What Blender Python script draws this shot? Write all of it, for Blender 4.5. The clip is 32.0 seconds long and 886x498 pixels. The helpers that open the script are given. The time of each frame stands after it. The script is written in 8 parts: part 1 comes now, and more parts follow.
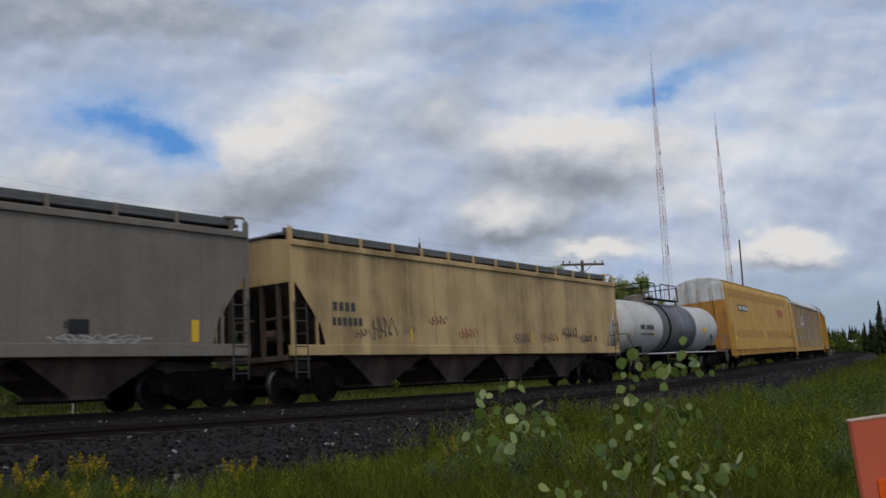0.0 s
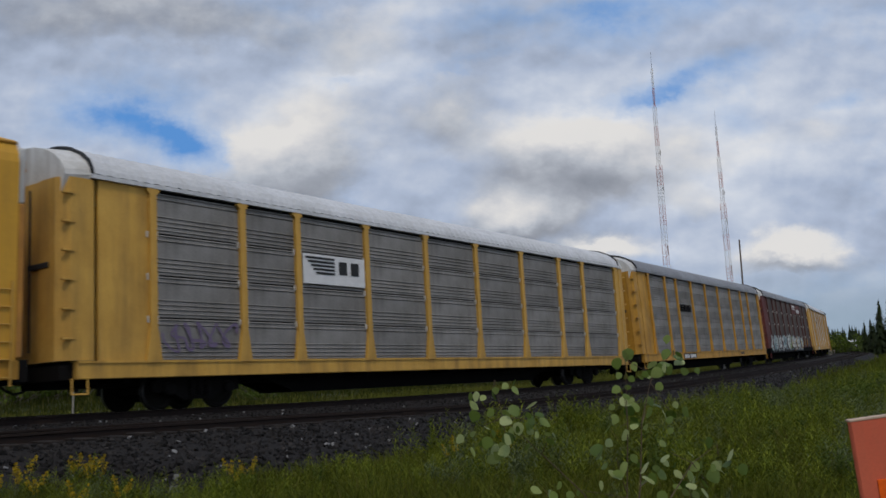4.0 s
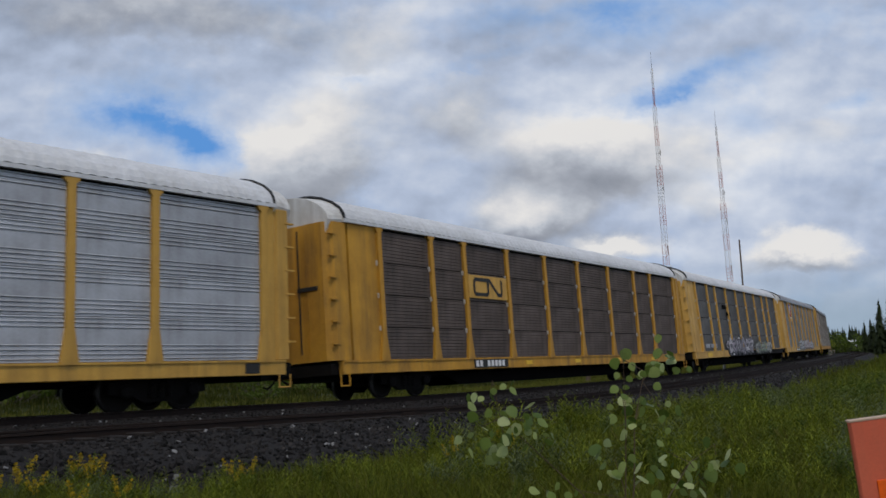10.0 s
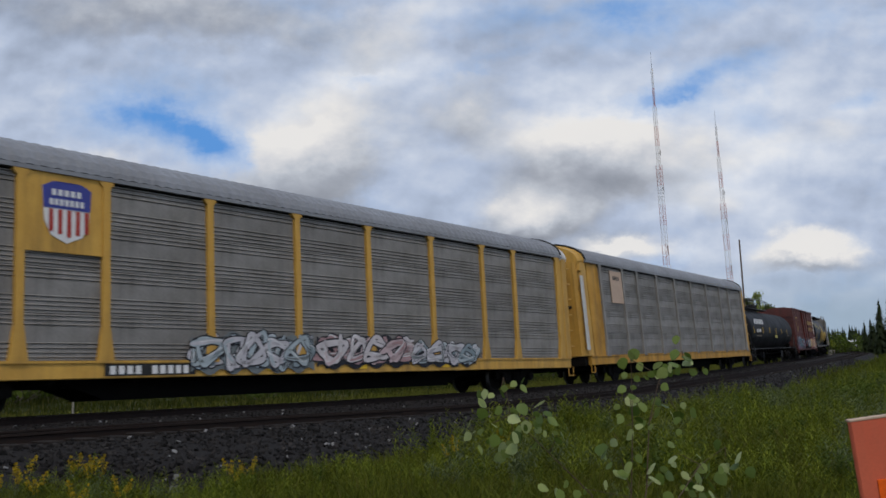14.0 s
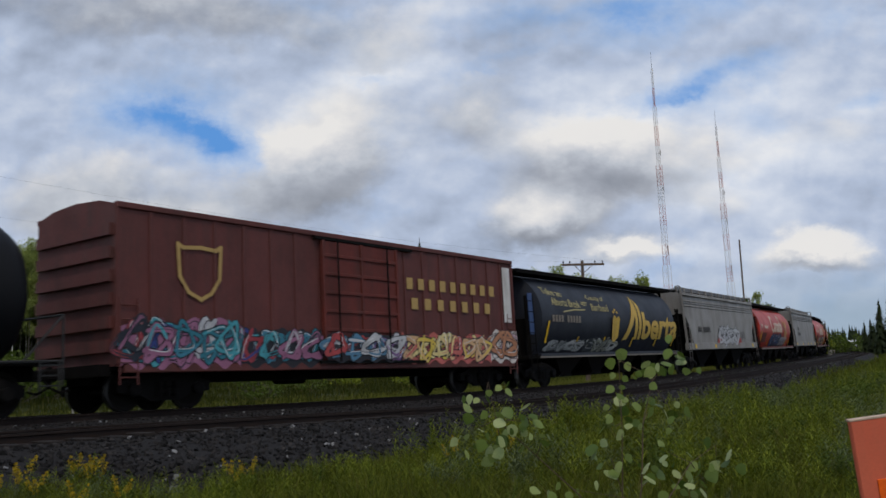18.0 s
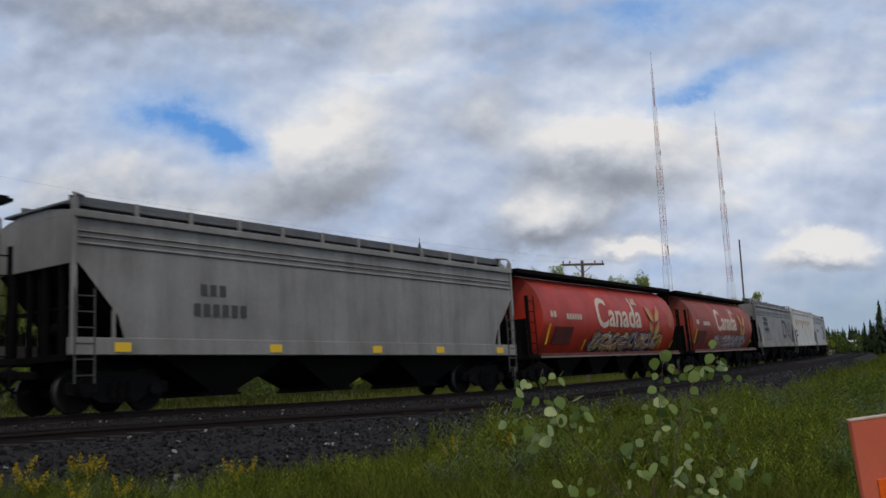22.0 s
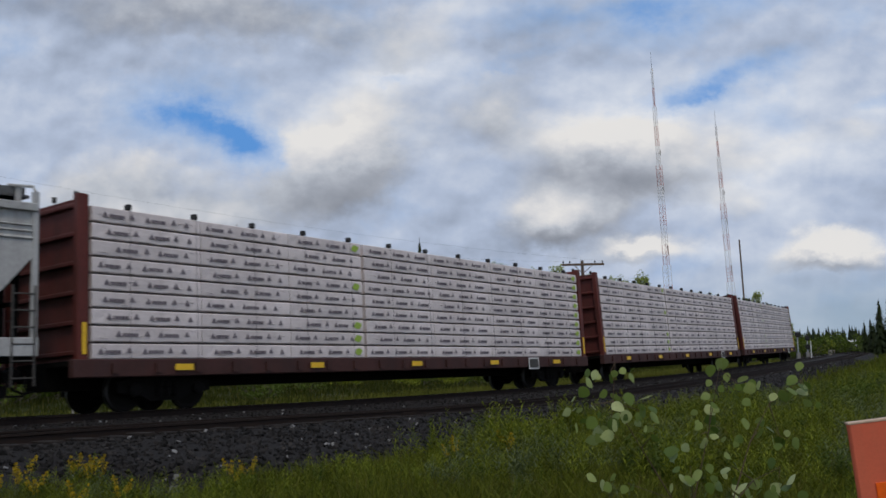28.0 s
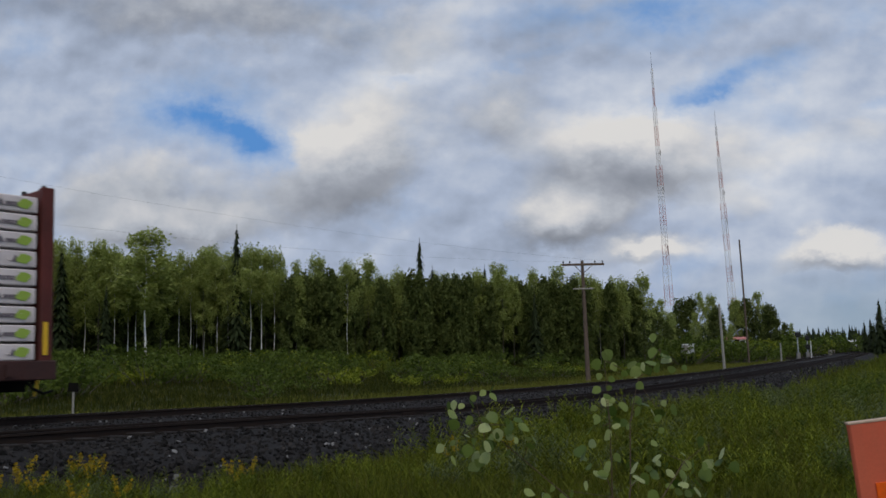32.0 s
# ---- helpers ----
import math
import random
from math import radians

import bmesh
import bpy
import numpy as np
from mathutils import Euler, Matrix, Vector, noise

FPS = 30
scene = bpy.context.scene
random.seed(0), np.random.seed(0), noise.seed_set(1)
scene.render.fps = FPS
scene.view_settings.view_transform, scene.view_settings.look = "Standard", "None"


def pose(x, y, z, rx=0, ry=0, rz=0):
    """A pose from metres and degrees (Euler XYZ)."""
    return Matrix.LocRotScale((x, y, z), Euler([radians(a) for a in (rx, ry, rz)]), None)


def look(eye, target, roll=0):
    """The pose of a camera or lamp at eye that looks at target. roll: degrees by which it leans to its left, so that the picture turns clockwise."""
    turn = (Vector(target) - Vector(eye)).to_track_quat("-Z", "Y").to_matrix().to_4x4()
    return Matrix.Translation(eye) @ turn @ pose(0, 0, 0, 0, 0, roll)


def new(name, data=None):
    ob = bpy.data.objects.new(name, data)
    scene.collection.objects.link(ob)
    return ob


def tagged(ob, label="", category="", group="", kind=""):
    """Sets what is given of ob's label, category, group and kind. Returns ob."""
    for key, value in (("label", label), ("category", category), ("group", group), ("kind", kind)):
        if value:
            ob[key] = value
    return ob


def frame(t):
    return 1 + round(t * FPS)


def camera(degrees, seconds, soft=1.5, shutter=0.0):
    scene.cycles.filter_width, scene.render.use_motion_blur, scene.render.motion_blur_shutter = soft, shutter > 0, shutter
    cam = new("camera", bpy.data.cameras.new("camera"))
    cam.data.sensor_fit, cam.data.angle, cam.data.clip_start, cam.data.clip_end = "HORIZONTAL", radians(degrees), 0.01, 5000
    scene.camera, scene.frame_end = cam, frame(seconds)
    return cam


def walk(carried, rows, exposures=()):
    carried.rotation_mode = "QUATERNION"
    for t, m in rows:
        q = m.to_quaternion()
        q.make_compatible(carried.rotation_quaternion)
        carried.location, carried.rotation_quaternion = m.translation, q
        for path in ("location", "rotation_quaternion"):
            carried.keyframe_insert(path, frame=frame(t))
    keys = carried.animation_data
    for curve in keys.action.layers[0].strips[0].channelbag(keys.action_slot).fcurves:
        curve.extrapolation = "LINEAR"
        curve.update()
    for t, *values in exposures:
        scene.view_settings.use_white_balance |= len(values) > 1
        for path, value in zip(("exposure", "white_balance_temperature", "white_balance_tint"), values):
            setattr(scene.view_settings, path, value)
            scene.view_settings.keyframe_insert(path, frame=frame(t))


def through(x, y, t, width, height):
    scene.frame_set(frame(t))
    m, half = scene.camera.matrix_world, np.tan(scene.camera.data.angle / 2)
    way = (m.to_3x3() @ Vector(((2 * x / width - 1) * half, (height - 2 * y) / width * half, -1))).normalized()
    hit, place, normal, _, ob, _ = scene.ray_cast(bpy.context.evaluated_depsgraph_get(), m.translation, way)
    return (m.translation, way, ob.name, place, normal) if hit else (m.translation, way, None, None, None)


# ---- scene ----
SECONDS = 32.0
EYE = (0.0, 0.0, 1.0035)
cam = camera(50.80, SECONDS, soft=1.6, shutter=0.12)
CAM_POSE = pose(*EYE, 90 + 6.8306, 0, 0) @ pose(0, 0, 0, 0, 0, -1.2686)
walk(cam, [(0.0, CAM_POSE), (SECONDS, CAM_POSE)], [(0.0, -0.12), (6.0, -0.1), (10.0, -0.04), (14.0, 0.0), (27.0, 0.0), (28.0, -0.05), (29.0, -0.15), (31.0, -0.23), (32.0, -0.2)])
scene.view_settings.exposure = 0.0


# ---- node helpers ----
class Graph:
    """Short names for building node trees."""

    def __init__(self, tree):
        self.tree = tree
        tree.nodes.clear()

    def node(self, kind, **kw):
        n = self.tree.nodes.new(kind)
        for key, value in kw.items():
            setattr(n, key, value)
        return n

    def put(self, socket, value):
        if isinstance(value, bpy.types.NodeSocket):
            self.tree.links.new(value, socket)
        elif value is not None:
            if socket.type == "RGBA" and len(value) == 3:
                value = (*value, 1.0)
            socket.default_value = value

    def math(self, op, a, b=None, c=None, clamp=False):
        n = self.node("ShaderNodeMath", operation=op, use_clamp=clamp)
        for i, v in enumerate((a, b, c)):
            if v is not None:
                self.put(n.inputs[i], v)
        return n.outputs[0]

    def vmath(self, op, a, b=None, scale=None):
        n = self.node("ShaderNodeVectorMath", operation=op)
        self.put(n.inputs[0], a)
        if b is not None:
            self.put(n.inputs[1], b)
        if scale is not None:
            self.put(n.inputs["Scale"], scale)
        return n.outputs["Value"] if op in ("DOT_PRODUCT", "LENGTH") else n.outputs["Vector"]

    def noise(self, vec, scale, detail=4.0, rough=0.55, distort=0.0):
        n = self.node("ShaderNodeTexNoise")
        self.put(n.inputs["Vector"], vec)
        self.put(n.inputs["Scale"], scale)
        self.put(n.inputs["Detail"], detail)
        self.put(n.inputs["Roughness"], rough)
        self.put(n.inputs["Distortion"], distort)
        return n.outputs["Fac"]

    def ramp(self, fac, stops):
        n = self.node("ShaderNodeValToRGB")
        e = n.color_ramp.elements
        while len(e) < len(stops):
            e.new(0.5)
        for el, (p, c) in zip(e, stops):
            el.position = p
            el.color = (*c, 1.0) if len(c) == 3 else c
        self.put(n.inputs["Fac"], fac)
        return n.outputs["Color"]

    def mix(self, fac, a, b, blend="MIX"):
        n = self.node("ShaderNodeMix", data_type="RGBA", blend_type=blend)
        self.put(n.inputs["Factor"], fac)
        col = [s for s in n.inputs if s.type == "RGBA"]
        self.put(col[0], a)
        self.put(col[1], b)
        return [s for s in n.outputs if s.type == "RGBA"][0]

    def remap(self, v, a, b, c=0.0, d=1.0):
        n = self.node("ShaderNodeMapRange")
        n.clamp = True
        for i, x in enumerate((v, a, b, c, d)):
            self.put(n.inputs[i], x)
        return n.outputs[0]

    def coords(self, kind="Object"):
        return self.node("ShaderNodeTexCoord").outputs[kind]


def grey(v):
    return (v, v, v)


# ---- sky: one cloud pattern for the open world and for the drifting backdrop ----
FWD = CAM_POSE.to_3x3() @ Vector((0, 0, -1))
RIGHT = CAM_POSE.to_3x3() @ Vector((1, 0, 0))
UPV = CAM_POSE.to_3x3() @ Vector((0, 1, 0))
# soft patches of the sky: across, up (in view widths from the middle), half sizes, turn in degrees, weight
BLUE_HOLES = [(-0.37, 0.138, 0.085, 0.03, -20, 1.1), (-0.3, 0.117, 0.065, 0.024, -22, 1.1), (0.265, 0.19, 0.12, 0.018, 20, 1.0), (0.2, 0.262, 0.17, 0.022, 4, 0.7), (0.44, 0.17, 0.05, 0.012, 15, 0.7), (0.02, 0.215, 0.05, 0.01, 20, 0.6),
              (0.21, 0.165, 0.05, 0.012, 10, 0.6), (0.13, 0.272, 0.12, 0.012, 5, 0.6), (-0.13, 0.185, 0.03, 0.008, 0, 0.5)]
BRIGHT = [(0.32, 0.11, 0.16, 0.07, 10, 0.4), (-0.2, 0.118, 0.075, 0.042, 20, 0.6), (-0.14, 0.14, 0.03, 0.025, 0, 0.5), (0.12, 0.125, 0.075, 0.028, 0, 0.7), (0.39, 0.004, 0.04, 0.014, 0, 0.9),
          (0.08, 0.045, 0.045, 0.016, 0, 0.6), (-0.1, 0.23, 0.09, 0.045, 30, 0.5), (0.2, -0.005, 0.09, 0.01, 0, 0.5)]
DARK = [(0.15, 0.085, 0.085, 0.026, 0, 0.5), (-0.17, 0.075, 0.07, 0.018, 10, 0.4), (0.05, 0.02, 0.09, 0.016, 8, 0.45), (-0.34, 0.262, 0.2, 0.026, -4, 0.6),
        (0.42, 0.07, 0.12, 0.035, 0, 0.1), (-0.13, 0.09, 0.03, 0.03, 0, 0.4), (-0.4, 0.06, 0.1, 0.02, 0, 0.35)]

HEAPS = [(-0.46, 0.07, 0.12, 0.05, 0, 0.8), (-0.195, 0.1, 0.08, 0.055, 20, 1.35), (0.14, 0.106, 0.105, 0.048, 0, 1.35), (0.065, 0.034, 0.06, 0.026, 5, 0.95), (0.17, 0.002, 0.05, 0.013, 0, 0.8), (0.395, 0.002, 0.045, 0.024, 0, 1.1),
         (-0.33, 0.262, 0.19, 0.034, -4, 0.75), (-0.09, 0.24, 0.09, 0.04, 30, 0.5), (0.0, 0.16, 0.04, 0.06, 0, 0.45), (-0.4, 0.025, 0.14, 0.025, 5, 0.6), (0.43, 0.13, 0.1, 0.03, 12, 0.4), (0.3, 0.05, 0.06, 0.02, 0, 0.45)]


def cloud_colour(g, direction):
    ahead = g.math("MAXIMUM", g.vmath("DOT_PRODUCT", direction, tuple(FWD)), 0.12)
    k = 0.5 / math.tan(radians(50.80 / 2))
    across = g.math("MULTIPLY", g.math("DIVIDE", g.vmath("DOT_PRODUCT", direction, tuple(RIGHT)), ahead), k)
    up = g.math("MULTIPLY", g.math("DIVIDE", g.vmath("DOT_PRODUCT", direction, tuple(UPV)), ahead), k)
    comb = g.node("ShaderNodeCombineXYZ")
    g.put(comb.inputs[0], across)
    g.put(comb.inputs[1], g.math("MULTIPLY", up, 1.4))
    flat = comb.outputs[0]

    def wander(shift, scale, size):
        return g.math("MULTIPLY", g.math("SUBTRACT", g.noise(g.vmath("ADD", flat, shift), scale, 7.0, 0.62), 0.5), size)

    ax = g.math("ADD", g.math("ADD", across, wander((0, 0, 0), 5.0, 0.13)), wander((2.0, 9.0, 1.0), 26.0, 0.035))
    ay = g.math("ADD", g.math("ADD", up, wander((5.2, 1.3, 2.0), 5.0, 0.075)), wander((7.0, 3.0, 5.0), 26.0, 0.024))

    def patches(rows):
        total = None
        for cx, cy, a, b, turn, w in rows:
            px, py = g.math("SUBTRACT", ax, cx), g.math("SUBTRACT", ay, cy)
            c, sn = math.cos(radians(turn)), math.sin(radians(turn))
            dx = g.math("ADD", g.math("MULTIPLY", px, c / a), g.math("MULTIPLY", py, sn / a))
            dy = g.math("ADD", g.math("MULTIPLY", px, -sn / b), g.math("MULTIPLY", py, c / b))
            d = g.math("ADD", g.math("MULTIPLY", dx, dx), g.math("MULTIPLY", dy, dy))
            v = g.math("MULTIPLY", g.math("EXPONENT", g.math("MULTIPLY", d, -0.8)), w)
            total = v if total is None else g.math("ADD", total, v)
        return total

    def billow(shift, scale, lift, rough):
        """Puffs lit from above: a pattern less the same pattern a little higher up."""
        at = g.vmath("ADD", flat, shift)
        return g.math("SUBTRACT", g.noise(at, scale, 8.0, rough), g.noise(g.vmath("ADD", at, (-0.4 * lift, lift, 0.0)), scale, 8.0, rough))

    fine = g.noise(flat, 7.0, 9.0, 0.56)
    big = g.noise(g.vmath("ADD", flat, (3.1, 7.7, 0.4)), 3.4, 8.0, 0.5)
    blue = g.math("ADD", patches(BLUE_HOLES), g.math("MULTIPLY", g.math("SUBTRACT", fine, 0.55), 3.6))
    blue = g.math("ADD", blue, g.math("MULTIPLY", g.math("SUBTRACT", up, 0.13), 0.8))
    blue = g.remap(blue, 0.0, 1.5)
    tone = g.math("SUBTRACT", patches(BRIGHT), patches(DARK))
    tone = g.math("ADD", tone, g.math("MULTIPLY", g.math("SUBTRACT", big, 0.5), 0.85))
    tone = g.math("ADD", tone, g.math("MULTIPLY", billow((0.6, 2.2, 5.0), 4.5, 0.045, 0.45), 1.5))
    tone = g.math("ADD", tone, g.math("MULTIPLY", billow((4.4, 0.7, 1.0), 11.0, 0.016, 0.48), 1.5))
    tone = g.math("ADD", tone, 0.1)
    cloud = g.ramp(g.remap(tone, -0.85, 0.9), [(0.0, (0.2, 0.23, 0.3)), (0.3, (0.31, 0.365, 0.475)), (0.55, (0.445, 0.52, 0.67)), (0.78, (0.63, 0.685, 0.79)), (1.0, (0.83, 0.835, 0.85))])
    out = g.mix(blue, cloud, g.mix(g.remap(blue, 0.35, 0.95), (0.27, 0.45, 0.76), (0.11, 0.3, 0.68)))
    # bluish murk low over the far end of the line
    murk = g.math("MULTIPLY", g.remap(up, 0.0, -0.075), g.remap(across, 0.16, 0.4))
    out = g.mix(g.math("MULTIPLY", murk, 0.75), out, (0.3, 0.4, 0.5))
    # heaped clouds, lit from above: their thickness less that of the same clouds a little higher up
    lift = 0.02
    gaps = g.math("MULTIPLY", patches(BLUE_HOLES), 0.7)
    crag = [g.noise(g.vmath("ADD", flat, (1.7, 4.1 + up_by, 3.0)), 7.0, 9.0, 0.52) for up_by in (0.0, lift * 1.4)]
    here, above = (g.math("ADD", patches([(x, y - d, a, b, t, w) for x, y, a, b, t, w in HEAPS]), g.math("SUBTRACT", g.math("MULTIPLY", g.math("SUBTRACT", n, 0.5), 1.45), gaps)) for d, n in zip((0.0, lift), crag))
    light = g.math("ADD", g.math("MULTIPLY", g.math("SUBTRACT", here, above), 1.05), g.math("MULTIPLY", tone, 0.32))
    heap = g.ramp(g.remap(light, -0.5, 0.55), [(0.0, (0.25, 0.27, 0.315)), (0.3, (0.36, 0.385, 0.44)), (0.55, (0.5, 0.53, 0.585)), (0.8, (0.66, 0.665, 0.69)), (1.0, (0.8, 0.785, 0.77))])
    return g.mix(g.math("MULTIPLY", g.remap(here, 0.3, 0.72), 0.94), out, heap)


world = bpy.data.worlds.new("sky")
scene.world = world
world.use_nodes = True
wg = Graph(world.node_tree)
SUN_EL, SUN_AZ = radians(58), radians(170)   # above the horizon; from north (+y) towards east (+x)
sky = wg.node("ShaderNodeTexSky", sky_type="NISHITA", sun_disc=False)
sky.sun_elevation, sky.sun_rotation = SUN_EL, SUN_AZ
geo_dir = wg.coords("Generated")
cover = wg.remap(wg.noise(geo_dir, 3.0, 6.0, 0.6), 0.42, 0.56)
veil = wg.mix(wg.noise(geo_dir, 6.0, 5.0, 0.6), (4.0, 4.8, 6.3), (7.2, 7.9, 9.3))
mixed = wg.mix(cover, sky.outputs["Color"], veil)
bg = wg.node("ShaderNodeBackground")
wg.put(bg.inputs["Color"], mixed)
bg.inputs["Strength"].default_value = 0.115
wo = wg.node("ShaderNodeOutputWorld")
world.node_tree.links.new(bg.outputs[0], wo.inputs[0])

sun = new("sun", bpy.data.lights.new("sun", "SUN"))
sun.data.energy, sun.data.angle, sun.data.color = 1.1, radians(10), (1.0, 0.9, 0.76)
sun_dir = Vector((math.sin(SUN_AZ) * math.cos(SUN_EL), math.cos(SUN_AZ) * math.cos(SUN_EL), math.sin(SUN_EL)))
sun.matrix_world = look(Vector((-40, -60, 60)), Vector((-40, -60, 60)) - sun_dir)


# ---- materials ----
def surface(name, base, second=None, rough=0.6, metal=0.0, scale=3.0, amount=0.5, grime=None, streak=0.0, bump=0.0, bump_scale=40.0, fleck=0.12, spec=0.28, vary=0.0, streak_scale=2.6, pale=0.0):
    """A painted, mineral or leafy surface: two tones at one scale, fine fleck at another, vertical grime streaks, relief."""
    m = bpy.data.materials.new(name)
    m.use_nodes = True
    g = Graph(m.node_tree)
    co = g.coords()
    second = second or tuple(c * 0.75 for c in base)
    n1 = g.noise(co, scale, 5.0, 0.6)
    col = g.mix(g.math("MULTIPLY", g.remap(n1, 0.35, 0.68), amount), base, second)
    if grime:
        st = g.vmath("MULTIPLY", co, (1.0, 1.0, 0.09))
        s = g.noise(st, streak_scale, 6.0, 0.68)
        s2 = g.noise(co, 0.9, 3.0, 0.5)
        f = g.math("MULTIPLY", g.remap(s, 0.42, 0.66), g.remap(s2, 0.3, 0.7, 0.25, 1.0))
        col = g.mix(g.math("MULTIPLY", f, streak), col, grime)
    if vary:
        pick = g.node("ShaderNodeNewGeometry").outputs["Random Per Island"] if name == "ballast_stone" else g.node("ShaderNodeObjectInfo").outputs["Random"]
        r = g.math("SUBTRACT", pick, 0.5)
        hsv = g.node("ShaderNodeHueSaturation")
        g.put(hsv.inputs["Value"], g.math("ADD", g.math("MULTIPLY", r, vary), 1.0))
        g.put(hsv.inputs["Color"], col)
        col = hsv.outputs["Color"]
    if pale:
        col = g.mix(g.remap(pick, 1.0 - pale, 1.001 - pale), col, (0.21, 0.205, 0.2))
    f2 = g.noise(co, scale * 17.0, 3.0, 0.7)
    col = g.mix(fleck, col, g.ramp(f2, [(0.3, grey(0.02)), (0.7, tuple(min(1.0, c * 1.7 + 0.02) for c in base))]))
    bs = g.node("ShaderNodeBsdfPrincipled")
    g.put(bs.inputs["Base Color"], col)
    g.put(bs.inputs["Roughness"], g.remap(n1, 0.3, 0.7, max(0.05, rough - 0.08), min(1.0, rough + 0.1)))
    bs.inputs["Metallic"].default_value = metal
    bs.inputs["Specular IOR Level"].default_value = spec
    if bump:
        b = g.node("ShaderNodeBump")
        b.inputs["Strength"].default_value = bump
        b.inputs["Distance"].default_value = 0.02
        g.put(b.inputs["Height"], g.noise(co, bump_scale, 4.0, 0.6))
        g.put(bs.inputs["Normal"], b.outputs[0])
    out = g.node("ShaderNodeOutputMaterial")
    m.node_tree.links.new(bs.outputs[0], out.inputs[0])
    return m


def leafy(name, base, second, through=0.35):
    m = bpy.data.materials.new(name)
    m.use_nodes = True
    g = Graph(m.node_tree)
    geo = g.node("ShaderNodeNewGeometry")
    n = g.noise(g.coords(), 0.6, 3.0, 0.5)
    f = g.math("ADD", g.math("MULTIPLY", geo.outputs["Random Per Island"], 0.7), g.math("MULTIPLY", n, 0.4), clamp=True)
    col = g.mix(f, base, second)
    d = g.node("ShaderNodeBsdfPrincipled")
    g.put(d.inputs["Base Color"], col)
    d.inputs["Roughness"].default_value = 0.6
    d.inputs["Specular IOR Level"].default_value = 0.08
    t = g.node("ShaderNodeBsdfTranslucent")
    g.put(t.inputs["Color"], col)
    mx = g.node("ShaderNodeMixShader")
    mx.inputs[0].default_value = through
    m.node_tree.links.new(d.outputs[0], mx.inputs[1])
    m.node_tree.links.new(t.outputs[0], mx.inputs[2])
    out = g.node("ShaderNodeOutputMaterial")
    m.node_tree.links.new(mx.outputs[0], out.inputs[0])
    return m


M = {}
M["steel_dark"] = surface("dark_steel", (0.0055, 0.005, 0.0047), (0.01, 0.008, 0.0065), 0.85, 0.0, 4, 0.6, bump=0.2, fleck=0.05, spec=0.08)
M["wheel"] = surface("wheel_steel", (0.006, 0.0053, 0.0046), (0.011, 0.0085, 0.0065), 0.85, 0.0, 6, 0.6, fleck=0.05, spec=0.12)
M["tread"] = surface("worn_tread", (0.06, 0.06, 0.06), (0.04, 0.04, 0.04), 0.5, 0.8, 8)
M["rail_side"] = surface("rusty_rail", (0.014, 0.0095, 0.008), (0.028, 0.017, 0.0125), 0.9, 0.0, 8, 0.7, bump=0.2, spec=0.15)
M["rail_top"] = surface("shiny_rail_head", (0.2, 0.19, 0.18), (0.13, 0.12, 0.11), 0.4, 0.8, 5)
M["tie"] = surface("creosote_tie", (0.01, 0.0072, 0.0056), (0.02, 0.0145, 0.011), 0.9, 0, 5, 0.8, bump=0.5, vary=0.5)
M["ballast"] = surface("ballast_bed", (0.0125, 0.0106, 0.0098), (0.0052, 0.0045, 0.0041), 0.95, 0, 9, 0.8, bump=1.0, bump_scale=24, fleck=0.3, spec=0.15)
M["stone"] = surface("ballast_stone", (0.025, 0.0222, 0.0208), (0.007, 0.0061, 0.0057), 0.9, 0, 4, 0.8, bump=0.4, fleck=0.12, spec=0.15, vary=1.8, pale=0.016)


# ---- the line of the track ----
# s runs along the track in metres; it grows towards the far right, where the track bends left
def bend(s):
    if s < 0:
        return 0.001957 * max(0.0, 1 + s / 60)
    if s < 75:
        return 0.001957 + 8.0116e-5 * s - 1.28626e-6 * s * s
    return float(np.interp(s, [75, 108, 128, 200], [0.000731, 0.0016, 0.0045, 0.0045]))


STEP, S_MIN, S_MAX = 0.5, -640.0, 760.0
_n = int((S_MAX - S_MIN) / STEP) + 1
S_GRID = np.linspace(S_MIN, S_MAX, _n)
_k = np.array([bend(s) for s in S_GRID])
HEAD = np.concatenate([[0], np.cumsum((_k[1:] + _k[:-1]) / 2 * STEP)])
_i0 = int(round(-S_MIN / STEP))
HEAD = HEAD - HEAD[_i0] + 0.89588
_mid = (HEAD[1:] + HEAD[:-1]) / 2
TX = np.concatenate([[0], np.cumsum(np.cos(_mid) * STEP)])
TY = np.concatenate([[0], np.cumsum(np.sin(_mid) * STEP)])
TX = TX - TX[_i0] - 18.98773 * math.sin(0.89588)
TY = TY - TY[_i0] + 18.98773 * math.cos(0.89588)
RISE_S, RISE_Z = [-20, 8, 12, 20, 30, 40, 55, 70, 90, 120, 150], [0.06, 0.06, 0.03, -0.08, -0.1, -0.06, 0.05, 0.2, 0.36, 0.6, 0.7]
_rise = np.interp(S_GRID, RISE_S, RISE_Z)
_ker = np.hanning(25)
_rise = np.convolve(np.pad(_rise, 12, mode="edge"), _ker / _ker.sum(), mode="valid")


def line(s):
    """x, y, heading, rail height and cant at s."""
    cant = min(0.09, max(0.0, 0.02036 + 0.0011475 * s))
    return (float(np.interp(s, S_GRID, TX)), float(np.interp(s, S_GRID, TY)), float(np.interp(s, S_GRID, HEAD)), float(np.interp(s, S_GRID, _rise)), cant)


def beside(s, off, z=0.0, canted=True):
    """A point at s, off metres towards the near side and z above the rails."""
    x, y, h, rise, cant = line(s)
    if canted:
        off, z = off * math.cos(cant) - z * math.sin(cant), z * math.cos(cant) + off * math.sin(cant)
    return Vector((x + off * math.sin(h), y - off * math.cos(h), z + rise))


